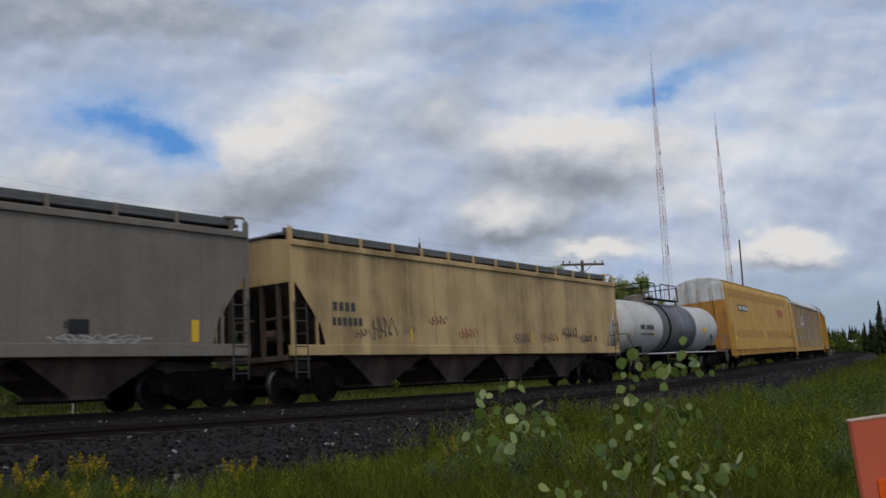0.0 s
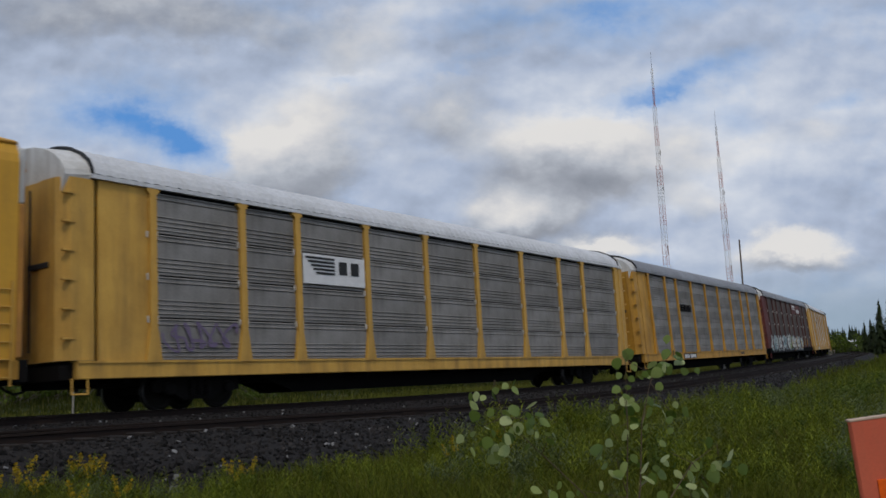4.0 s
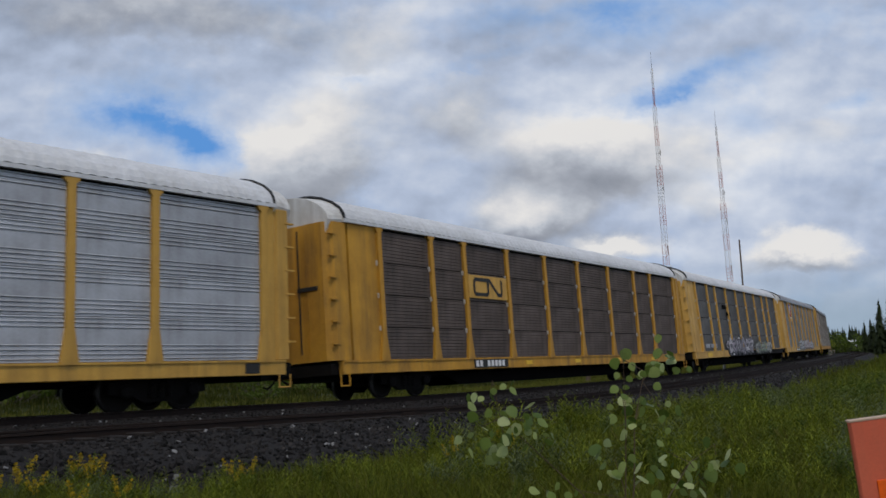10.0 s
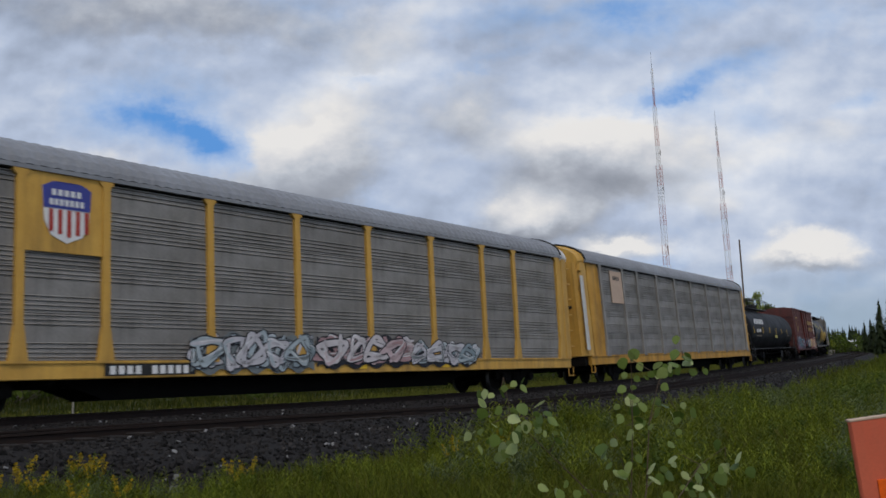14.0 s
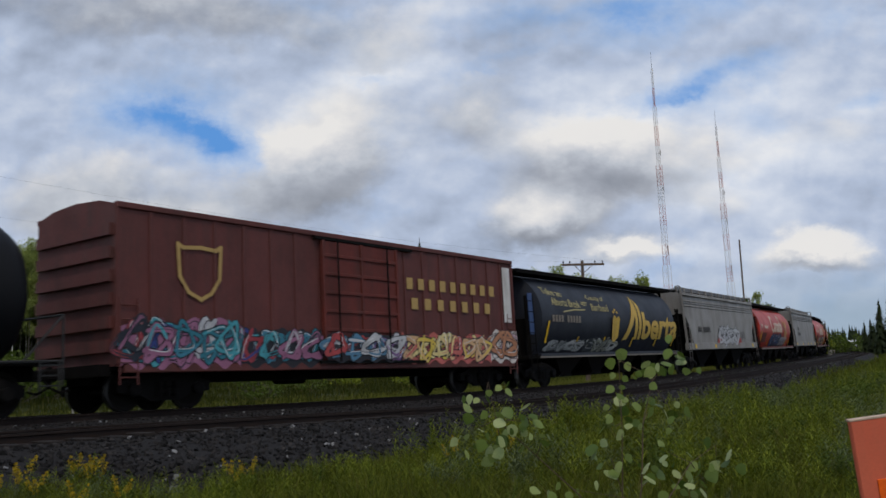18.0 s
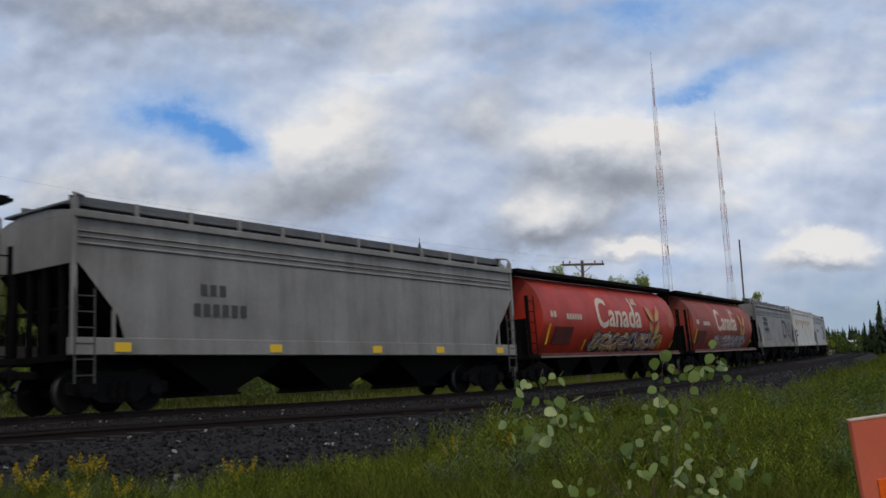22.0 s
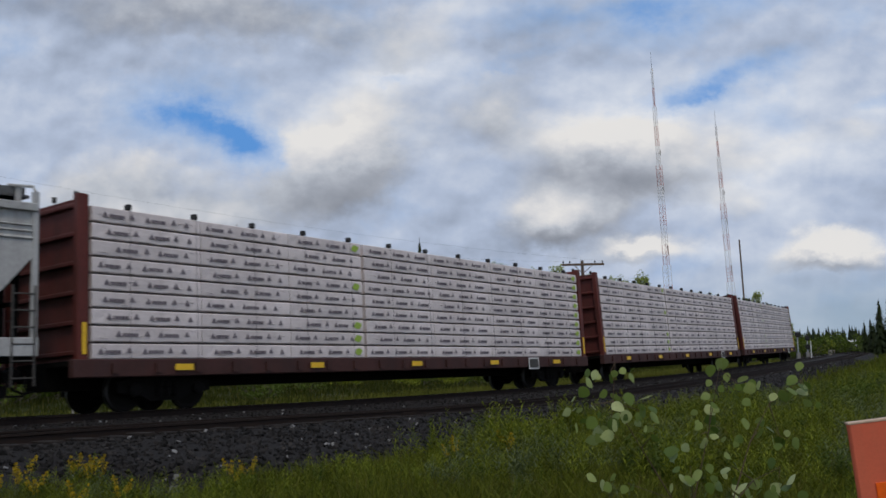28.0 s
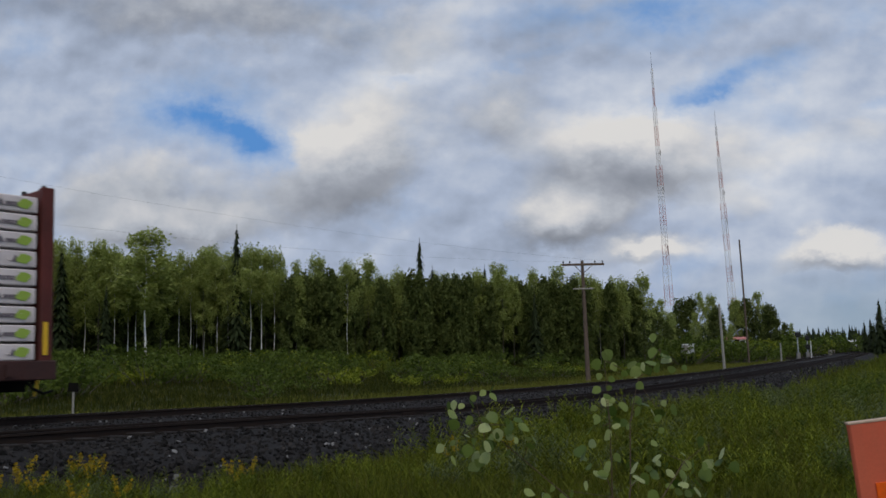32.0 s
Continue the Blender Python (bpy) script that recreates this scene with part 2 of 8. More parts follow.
def vehicle_pose(s, half):
    """The pose of a car whose trucks stand half metres either side of s; local x points to its rear, -y to the near side."""
    a, b = beside(s - half, 0), beside(s + half, 0)
    c = (a + b) / 2
    x = (b - a).normalized()
    y = Vector((-x.y, x.x, 0)).normalized()
    z = x.cross(y)
    m = Matrix((x, y, z)).transposed().to_4x4()
    m.translation = c
    return m @ Matrix.Rotation(-line(s)[4], 4, "X")


# ---- mesh helpers ----
def mesh_of(bm, name, material, smooth=False):
    me = bpy.data.meshes.new(name)
    bm.normal_update()
    bm.to_mesh(me)
    bm.free()
    for mt in (material if isinstance(material, (list, tuple)) else [material]):
        me.materials.append(mt)
    if smooth:
        for p in me.polygons:
            p.use_smooth = True
    return me


def thing(name, bm, material, label, category, group="", kind="", smooth=False):
    ob = new(name, mesh_of(bm, name, material, smooth))
    return tagged(ob, label, category, group, kind)


def part(name, bm, material, parent, label="", smooth=False, at=None):
    me = bm if isinstance(bm, bpy.types.Mesh) else mesh_of(bm, name, material, smooth)
    ob = new(name, me)
    ob.parent = parent
    if at is not None:
        ob.matrix_basis = at
    if label:
        ob["label"] = label
    return ob


def group_thing(name, label, category, group="", kind=""):
    return tagged(new(name), label, category, group, kind)


def box(bm, x0, x1, y0, y1, z0, z1, mi=0):
    v = [bm.verts.new(p) for p in ((x0, y0, z0), (x1, y0, z0), (x1, y1, z0), (x0, y1, z0), (x0, y0, z1), (x1, y0, z1), (x1, y1, z1), (x0, y1, z1))]
    for f in ((0, 3, 2, 1), (4, 5, 6, 7), (0, 1, 5, 4), (1, 2, 6, 5), (2, 3, 7, 6), (3, 0, 4, 7)):
        bm.faces.new([v[i] for i in f]).material_index = mi
    return v


def soft_box(bm, x0, x1, y0, y1, z0, z1, b=0.02, mi=0):
    """A box with chamfered long edges all round."""
    c = Vector(((x0 + x1) / 2, (y0 + y1) / 2, (z0 + z1) / 2))
    h = Vector(((x1 - x0) / 2, (y1 - y0) / 2, (z1 - z0) / 2))
    b = min(b, h.x * 0.45, h.y * 0.45, h.z * 0.45)
    pts = []
    for sx in (-1, 1):
        for sy in (-1, 1):
            for sz in (-1, 1):
                for k in range(3):
                    p = [sx * h.x, sy * h.y, sz * h.z]
                    s = (sx, sy, sz)
                    for j in range(3):
                        if j != k:
                            p[j] -= s[j] * b
                    pts.append(bm.verts.new(c + Vector(p)))
    r = bmesh.ops.convex_hull(bm, input=pts, use_existing_faces=False)
    for e in r["geom"]:
        if isinstance(e, bmesh.types.BMFace):
            e.material_index = mi


def tube(bm, a, b, r0, r1=None, n=8, mi=0, caps=True):
    """A round bar from a to b."""
    a, b = Vector(a), Vector(b)
    r1 = r0 if r1 is None else r1
    d = (b - a).normalized()
    u = d.orthogonal().normalized()
    w = d.cross(u)
    rings = []
    for p, r in ((a, r0), (b, r1)):
        rings.append([bm.verts.new(p + (u * math.cos(2 * math.pi * i / n) + w * math.sin(2 * math.pi * i / n)) * r) for i in range(n)])
    for i in range(n):
        j = (i + 1) % n
        bm.faces.new((rings[0][i], rings[0][j], rings[1][j], rings[1][i])).material_index = mi
    if caps:
        bm.faces.new(rings[0][::-1]).material_index = mi
        bm.faces.new(rings[1]).material_index = mi


def bent(bm, pts, r, n=6, mi=0):
    for a, b in zip(pts, pts[1:]):
        tube(bm, a, b, r, n=n, mi=mi)


def lathe(bm, axis, centre, prof, n=24, mi=0):
    """Turns (along, radius) pairs about an axis through centre."""
    ax = {"x": Vector((1, 0, 0)), "y": Vector((0, 1, 0)), "z": Vector((0, 0, 1))}[axis]
    u = {"x": Vector((0, 1, 0)), "y": Vector((0, 0, 1)), "z": Vector((1, 0, 0))}[axis]
    w = ax.cross(u)
    c = Vector(centre)
    rings = []
    for a, r in prof:
        if r < 1e-5:
            rings.append([bm.verts.new(c + ax * a)])
        else:
            rings.append([bm.verts.new(c + ax * a + (u * math.cos(2 * math.pi * i / n) + w * math.sin(2 * math.pi * i / n)) * r) for i in range(n)])
    for p, q in zip(rings, rings[1:]):
        for i in range(n):
            j = (i + 1) % n
            f = [p[i % len(p)], p[j % len(p)], q[j % len(q)], q[i % len(q)]]
            f = list(dict.fromkeys(f))
            if len(f) > 2:
                bm.faces.new(f).material_index = mi


def extrude(bm, prof, x0, x1, close=True, caps=True, mi=0):
    """Sweeps a (y, z) profile along x."""
    a = [bm.verts.new((x0, y, z)) for y, z in prof]
    b = [bm.verts.new((x1, y, z)) for y, z in prof]
    n = len(prof)
    for i in range(n if close else n - 1):
        j = (i + 1) % n
        bm.faces.new((a[i], a[j], b[j], b[i])).material_index = mi
    if caps and close:
        bm.faces.new(a[::-1]).material_index = mi
        bm.faces.new(b).material_index = mi


def poly(bm, pts, mi=0):
    return bm.faces.new([bm.verts.new(p) for p in pts])


def sweep_along(bm, s_list, prof, canted=True, mi=0, closed=False):
    """Sweeps (off, z) points along the track."""
    rows = [[bm.verts.new(beside(s, o, z, canted)) for o, z in prof] for s in s_list]
    n = len(prof)
    for p, q in zip(rows, rows[1:]):
        for i in range(n if closed else n - 1):
            j = (i + 1) % n
            bm.faces.new((p[i], q[i], q[j], p[j])).material_index = mi


# ---- backdrop of drifting clouds ----
def build_sky():
    m = bpy.data.materials.new("drifting_clouds")
    m.use_nodes = True
    g = Graph(m.node_tree)
    d = g.vmath("NORMALIZE", g.vmath("SUBTRACT", g.coords(), (-1150.0, -960.0, 1.0)))
    em = g.node("ShaderNodeEmission")
    g.put(em.inputs["Color"], cloud_colour(g, d))
    em.inputs["Strength"].default_value = 1.0
    out = g.node("ShaderNodeOutputMaterial")
    m.node_tree.links.new(em.outputs[0], out.inputs[0])
    bm = bmesh.new()
    cols, rows_, radius = 48, 24, 2000.0
    ring = []
    for i in range(rows_ + 1):
        el = radians(-6 + 78 * i / rows_)
        ring.append([bm.verts.new((radius * math.sin(a) * math.cos(el), radius * math.cos(a) * math.cos(el), radius * math.sin(el)))
                     for a in (radians(-84 + 150 * j / cols) for j in range(cols + 1))])
    for p, q in zip(ring, ring[1:]):
        for j in range(cols):
            bm.faces.new((p[j], p[j + 1], q[j + 1], q[j]))
    ob = thing("backdrop_sky", bm, m, "broken grey and white clouds with blue gaps", "sky", kind="structure", smooth=True)
    ob.location = (1150.0, 960.0, 0.0)
    return ob


SKY = build_sky()


# ---- ground, ballast, rails ----
M["grass_ground"] = surface("grassy_ground", (0.03, 0.038, 0.008), (0.055, 0.05, 0.016), 0.95, 0, 0.8, 0.8, bump=0.8, bump_scale=12, fleck=0.25, spec=0.1)
M["rusty_ballast"] = surface("rust_stained_ballast", (0.008, 0.0057, 0.0046), (0.0042, 0.0031, 0.0027), 0.95, 0, 7, 0.8, bump=1.0, bump_scale=24, fleck=0.3, spec=0.15)


def near_land(s, o):
    """Height of the rough ground on the camera's side."""
    _, _, _, rise, _ = line(s)
    far_up = 1.3 * min(1.0, max(0.0, (s - 55) / 90))
    return rise * max(0.0, 1 - (o - 6.6) / 12) - 0.58 - 0.06 * min(1.0, (o - 6.6) / 4) + far_up * min(1.0, max(0.0, (o - 6.6) / 5))


def far_land(s, o):
    """Height of the land beyond the train."""
    _, _, _, rise, _ = line(s)
    far = max(0.0, -o - 3.2)
    return rise - 0.42 - 0.3 * min(1, far / 3) + min(5.0, max(0, far - 8) * 0.034)


def land(s, o, x, y):
    z = near_land(s, o) if o > 0 else far_land(s, o)
    k = min(1, max(0.0, (o - 6.6) if o > 0 else (-o - 3.2)) / 4)
    return z + noise.noise((x * 0.15, y * 0.15, 0.3)) * 0.14 * k + noise.noise((x * 0.6, y * 0.6, 4.3)) * 0.05 * k


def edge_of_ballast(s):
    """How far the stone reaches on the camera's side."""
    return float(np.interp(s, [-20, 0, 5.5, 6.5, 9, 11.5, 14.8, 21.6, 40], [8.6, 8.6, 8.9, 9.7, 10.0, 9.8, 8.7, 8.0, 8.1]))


def land_xy(x, y):
    """Height of the land at x, y by the nearest point of the track."""
    j = int(np.argmin((TX - x) ** 2 + (TY - y) ** 2))
    s, h = float(S_GRID[j]), HEAD[j]
    o = (x - TX[j]) * math.sin(h) - (y - TY[j]) * math.cos(h)
    return land(s, o, x, y)


def build_ground():
    """One sheet to the horizon: fine round the line, coarse far off; it dips under the ballast bank."""
    xs = [-3200, -1600, -700, -350, -200, -130, -95, -75] + [-62 + 1.5 * i for i in range(104)] + [98, 104, 112, 125, 145, 175, 220, 300, 450, 800, 1600, 3200]
    ys = [-3000, -1200, -500, -200, -90, -40, -18, -8] + [-3 + 1.5 * i for i in range(112)] + [170, 176, 185, 200, 220, 250, 290, 350, 450, 700, 1200, 2200, 3400]
    bm = bmesh.new()
    rows = []
    for y in ys:
        row = []
        for x in xs:
            j = int(np.argmin((TX - x) ** 2 + (TY - y) ** 2))
            s, h = float(S_GRID[j]), HEAD[j]
            o = (x - TX[j]) * math.sin(h) - (y - TY[j]) * math.cos(h)
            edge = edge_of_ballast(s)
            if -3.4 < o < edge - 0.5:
                z = float(np.interp(s, S_GRID, _rise)) - 1.0
            else:
                z = land(s, o, x, y)
            row.append(bm.verts.new((x, y, z)))
        rows.append(row)
    for a, b in zip(rows, rows[1:]):
        for i in range(len(xs) - 1):
            bm.faces.new((a[i], a[i + 1], b[i + 1], b[i]))
    return thing("ground", bm, M["grass_ground"], "grassy rough ground beside the railway line", "ground", kind="structure", smooth=True)


# the near track: its far rail lies SIDING metres from the middle of the train's track, at its own height
SIDING, GAUGE = 3.75, 1.507
SIDING_S = [0, 6, 12.5, 19, 24.5, 29.5, 33.5, 38, 47, 56, 62, 80, 92, 150]
SIDING_Z = [-0.02, -0.02, -0.08, -0.125, -0.115, -0.079, -0.022, 0.028, 0.085, 0.136, 0.157, 0.158, 0.19, 0.26]


def siding_z(s):
    return sum(float(np.interp(s + d, SIDING_S, SIDING_Z)) for d in (-3, -1.5, 0, 1.5, 3)) / 5


def siding_at(s, d, z=0.0):
    """A point of the near track, d metres from its far rail and z above its rail heads."""
    x, y, h, rise, cant = line(s)
    off = SIDING + d * math.cos(cant) - z * math.sin(cant)
    return Vector((x + off * math.sin(h), y - off * math.cos(h), rise + siding_z(s) + d * math.sin(cant) + z * math.cos(cant)))


def bed_steps(s):
    """Offsets and heights (over the train's rails) of the stone surface from the train's track to the grass."""
    cant = line(s)[4]
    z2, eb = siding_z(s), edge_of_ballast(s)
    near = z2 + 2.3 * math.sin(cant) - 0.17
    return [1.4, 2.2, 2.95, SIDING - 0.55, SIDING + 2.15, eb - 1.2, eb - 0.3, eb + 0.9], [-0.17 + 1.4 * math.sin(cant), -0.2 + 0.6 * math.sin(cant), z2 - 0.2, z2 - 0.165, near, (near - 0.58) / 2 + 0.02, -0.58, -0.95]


S_FINE = [-600, -300, -100, -50] + [-24 + 2 * i for i in range(110)] + [210, 240, 280, 340, 420, 520, 700]


def build_bed():
    """The ballast bank: canted under the rails, level on the shoulder, falling to the grass."""
    bm = bmesh.new()
    rows = []
    for s in S_FINE:
        row = [beside(s, o, z) for o, z in ((-4.4, -0.8), (-3.0, -0.45), (-2.1, -0.22), (-1.3, -0.17))]
        row += [beside(s, o, z, False) for o, z in zip(*bed_steps(s))]
        rows.append([bm.verts.new(p) for p in row])
    for a, b in zip(rows, rows[1:]):
        for i in range(len(a) - 1):
            f = bm.faces.new((a[i], b[i], b[i + 1], a[i + 1]))
            f.material_index = 1 if i in (6, 7) else 0
    return thing("ballast_bed", bm, [M["ballast"], M["rusty_ballast"]], "dark grey crushed stone ballast bank", "ballast", kind="structure")


def rail_mesh(place, stations=None):
    """A rail section swept along place(s, across, up)."""
    bm = bmesh.new()
    prof = [(-0.036, 0), (0.036, 0), (0.036, -0.035), (0.01, -0.05), (0.01, -0.14), (0.07, -0.165), (0.07, -0.178), (-0.07, -0.178), (-0.07, -0.165), (-0.01, -0.14), (-0.01, -0.05), (-0.036, -0.035)]
    rows = [[bm.verts.new(place(s, a, b)) for a, b in prof] for s in stations or S_FINE]
    n = len(prof)
    for p, q in zip(rows, rows[1:]):
        for i in range(n):
            j = (i + 1) % n
            bm.faces.new((p[i], q[i], q[j], p[j])).material_index = 1 if i == 0 else 0
    return bm


def build_rails():
    for side in (-0.7535, 0.7535):
        thing("rail", rail_mesh(lambda s, a, b: beside(s, side + a, b)), [M["rail_side"], M["rail_top"]], "rusty steel rail with a worn bright head under the train", "rail", "running rails")
    breaks = [0, 10, 16, 24, 34, 48, 66, len(S_FINE) - 1]
    for d in (0.0, GAUGE):
        rail = group_thing("siding_rail", "dark rusty steel rail of the empty near track", "rail", "rails of the near track")
        for a, b in zip(breaks, breaks[1:]):
            part("rail_length", rail_mesh(lambda s, x, z: siding_at(s, d + x, z), S_FINE[a:b + 1]), [M["rail_side"], M["rail_dull"]], rail)
        for b in breaks[2:-1]:
            s = S_FINE[b]
            bm = bmesh.new()
            soft_box(bm, -0.3, 0.3, 0.012, 0.034, -0.145, -0.055, 0.005)
            for k in range(4):
                tube(bm, (-0.22 + 0.147 * k, 0.03, -0.1), (-0.22 + 0.147 * k, 0.055, -0.1), 0.014, n=6)
            part("joint_bar", bm, M["rail_side"], rail, at=Matrix.Translation(siding_at(s, d)) @ Matrix.Rotation(line(s)[2] + math.pi, 4, "Z"))


M["rail_dull"] = surface("dull_rail_head", (0.02, 0.015, 0.013), (0.012, 0.009, 0.008), 0.8, 0.1, 6)
build_ground()
build_bed()
build_rails()


# ---- the train: shared pieces ----
SPEED = 17.7705
TRAIN = []          # (car, place of its middle at 0 s, half the truck spacing)
WHEELS = []         # (wheelset, place at 0 s of its car)
RADIUS = 0.45

M["yellow"] = surface("weathered_yellow_paint", (0.6, 0.345, 0.065), (0.46, 0.25, 0.045), 0.55, 0, 1.3, 0.7, (0.14, 0.08, 0.03), 0.7, fleck=0.06, vary=0.1)
M["yellow_old"] = surface("dirty_yellow_paint", (0.55, 0.28, 0.025), (0.34, 0.165, 0.02), 0.6, 0, 1.3, 0.7, (0.1, 0.06, 0.03), 0.8, fleck=0.08)
M["bright_yellow"] = surface("reflector_yellow", (0.75, 0.45, 0.02), (0.6, 0.36, 0.02), 0.5, 0, 3)
M["silver"] = surface("galvanised_panel", (0.46, 0.475, 0.5), (0.34, 0.345, 0.36), 0.5, 0.25, 0.9, 0.8, (0.16, 0.15, 0.14), 0.55, fleck=0.08, vary=0.25)
M["silver_dull"] = surface("dull_steel_panel", (0.27, 0.255, 0.235), (0.175, 0.162, 0.142), 0.6, 0.2, 0.9, 0.8, (0.09, 0.08, 0.07), 0.6, fleck=0.1, vary=0.25)
M["brown_panel"] = surface("grimy_brown_panel", (0.12, 0.092, 0.076), (0.066, 0.05, 0.042), 0.75, 0.1, 0.8, 0.8, (0.03, 0.025, 0.022), 0.8, fleck=0.12, vary=0.3)
M["charcoal_panel"] = surface("sooty_grey_panel", (0.12, 0.115, 0.11), (0.075, 0.071, 0.066), 0.7, 0.1, 0.8, 0.8, (0.04, 0.037, 0.035), 0.6, fleck=0.12, vary=0.25)
M["roof_white"] = surface("pale_roof_sheet", (0.66, 0.66, 0.66), (0.5, 0.5, 0.49), 0.5, 0.1, 0.7, 0.6, (0.3, 0.29, 0.27), 0.4)
M["roof_grey"] = surface("grey_roof_sheet", (0.25, 0.255, 0.265), (0.17, 0.17, 0.175), 0.5, 0.2, 0.7, 0.6, (0.14, 0.13, 0.12), 0.4)
M["end_white"] = surface("white_end_paint", (0.68, 0.67, 0.64), (0.5, 0.48, 0.43), 0.6, 0, 1.6, 0.8, (0.2, 0.15, 0.1), 0.7)
M["maroon"] = surface("faded_maroon_paint", (0.13, 0.02, 0.012), (0.075, 0.017, 0.012), 0.65, 0, 1.2, 0.8, (0.025, 0.018, 0.015), 0.7, fleck=0.1)
M["post_maroon"] = surface("worn_maroon_post", (0.1, 0.03, 0.022), (0.06, 0.03, 0.025), 0.7, 0, 1.5, 0.8, (0.03, 0.022, 0.02), 0.6)
M["black"] = surface("black_fitting", (0.015, 0.015, 0.015), (0.03, 0.028, 0.025), 0.6, 0, 3)
M["white"] = surface("stencil_white", (0.72, 0.71, 0.69), (0.55, 0.54, 0.52), 0.6, 0, 5)
# Near-black: shade of gaps and undersides put into the colour; also dark lettering.
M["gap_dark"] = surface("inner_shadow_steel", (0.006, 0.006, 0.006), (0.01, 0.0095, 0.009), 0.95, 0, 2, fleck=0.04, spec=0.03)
M["red_logo"] = surface("red_lettering", (0.38, 0.035, 0.02), (0.28, 0.03, 0.02), 0.6, 0, 4)
M["blue_logo"] = surface("blue_lettering", (0.05, 0.06, 0.28), (0.04, 0.05, 0.2), 0.6, 0, 4)


def truck_meshes():
    """Side frame, bolster and wheelset of a freight truck, made once."""
    bm = bmesh.new()
    prof = [(-1.25, 0.62), (-1.05, 0.66), (-0.5, 0.86), (0.5, 0.86), (1.05, 0.66), (1.25, 0.62), (1.25, 0.4), (1.0, 0.36), (0.82, 0.42), (0.42, 0.2), (-0.42, 0.2), (-0.82, 0.42), (-1.0, 0.36), (-1.25, 0.4)]
    for y0, y1 in ((-0.06, 0.06),):
        a = [bm.verts.new((x, y0, z)) for x, z in prof]
        b = [bm.verts.new((x, y1, z)) for x, z in prof]
        for i in range(len(prof)):
            j = (i + 1) % len(prof)
            bm.faces.new((a[i], b[i], b[j], a[j]))
        bm.faces.new(a)
        bm.faces.new(b[::-1])
    for x in (-0.865, 0.865):
        lathe(bm, "y", (x, -0.07, 0.45), [(0, 0.0), (0, 0.15), (-0.09, 0.15), (-0.12, 0.1), (-0.12, 0.0)], 14)
    for x in (-0.22, 0.0, 0.22):
        for k in range(5):
            lathe(bm, "z", (x, -0.1, 0.3 + 0.07 * k), [(0, 0.0), (0, 0.085), (0.045, 0.085), (0.045, 0.0)], 10)
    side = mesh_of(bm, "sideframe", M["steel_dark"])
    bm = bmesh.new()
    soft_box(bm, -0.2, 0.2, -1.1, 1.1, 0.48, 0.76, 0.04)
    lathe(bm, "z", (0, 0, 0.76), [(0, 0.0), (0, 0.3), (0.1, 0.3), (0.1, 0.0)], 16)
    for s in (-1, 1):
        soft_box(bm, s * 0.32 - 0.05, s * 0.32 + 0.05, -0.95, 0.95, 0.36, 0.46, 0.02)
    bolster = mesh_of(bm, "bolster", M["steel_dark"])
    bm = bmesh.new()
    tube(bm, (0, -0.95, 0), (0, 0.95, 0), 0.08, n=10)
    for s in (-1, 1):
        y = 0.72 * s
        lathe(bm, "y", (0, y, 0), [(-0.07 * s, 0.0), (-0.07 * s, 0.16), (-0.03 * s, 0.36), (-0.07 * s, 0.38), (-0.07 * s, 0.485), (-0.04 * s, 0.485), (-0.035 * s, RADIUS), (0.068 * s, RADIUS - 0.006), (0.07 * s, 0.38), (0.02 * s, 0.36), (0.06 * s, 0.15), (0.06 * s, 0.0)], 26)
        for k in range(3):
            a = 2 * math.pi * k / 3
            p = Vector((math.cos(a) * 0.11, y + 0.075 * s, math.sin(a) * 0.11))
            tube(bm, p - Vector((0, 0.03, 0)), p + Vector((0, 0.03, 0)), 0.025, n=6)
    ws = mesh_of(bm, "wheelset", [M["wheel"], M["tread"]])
    for p in ws.polygons:
        c = p.center
        r = math.hypot(c.x, c.z)
        if r > 0.425 and abs(p.normal.y) < 0.4:
            p.material_index = 1
        p.use_smooth = r > 0.3 and abs(p.normal.y) < 0.4
    return side, bolster, ws


SIDE_ME, BOLSTER_ME, WHEEL_ME = truck_meshes()


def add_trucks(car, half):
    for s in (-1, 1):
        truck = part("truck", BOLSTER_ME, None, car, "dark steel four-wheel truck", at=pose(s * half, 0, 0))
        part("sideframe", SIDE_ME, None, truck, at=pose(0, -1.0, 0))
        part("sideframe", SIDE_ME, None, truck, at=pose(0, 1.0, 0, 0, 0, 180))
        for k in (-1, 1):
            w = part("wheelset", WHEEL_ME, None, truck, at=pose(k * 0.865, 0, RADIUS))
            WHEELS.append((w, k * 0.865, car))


def coupler_mesh():
    bm = bmesh.new()
    soft_box(bm, -0.55, 0.05, -0.09, 0.09, 0.74, 0.92, 0.02)
    soft_box(bm, -0.1, 0.16, -0.19, 0.16, 0.7, 0.96, 0.05)
    tube(bm, (0.02, -0.1, 0.64), (0.02, -0.1, 1.0), 0.05, n=8)
    bent(bm, [(-0.3, -0.35, 0.75), (-0.1, -0.36, 0.55), (0.15, -0.3, 0.45), (0.4, -0.2, 0.5)], 0.028, 6)
    return mesh_of(bm, "coupler", M["steel_dark"])


COUPLER_ME = coupler_mesh()


def start_car(name, label, category, n, truck_inset=2.6, shift=0.0):
    """An empty car, entered in the train with its trucks and couplers."""
    a, b = BOUNDS[n], BOUNDS[n + 1]
    car = group_thing(name, label, category, "freight train on the main line")
    half = (b - a) / 2
    TRAIN.append((car, (a + b) / 2 + shift, half - truck_inset))
    add_trucks(car, half - truck_inset)
    part("coupler", COUPLER_ME, None, car, at=pose(half - 0.05, 0, 0))
    part("coupler", COUPLER_ME, None, car, at=pose(-half + 0.05, 0, 0, 0, 0, 180))
    return car, half


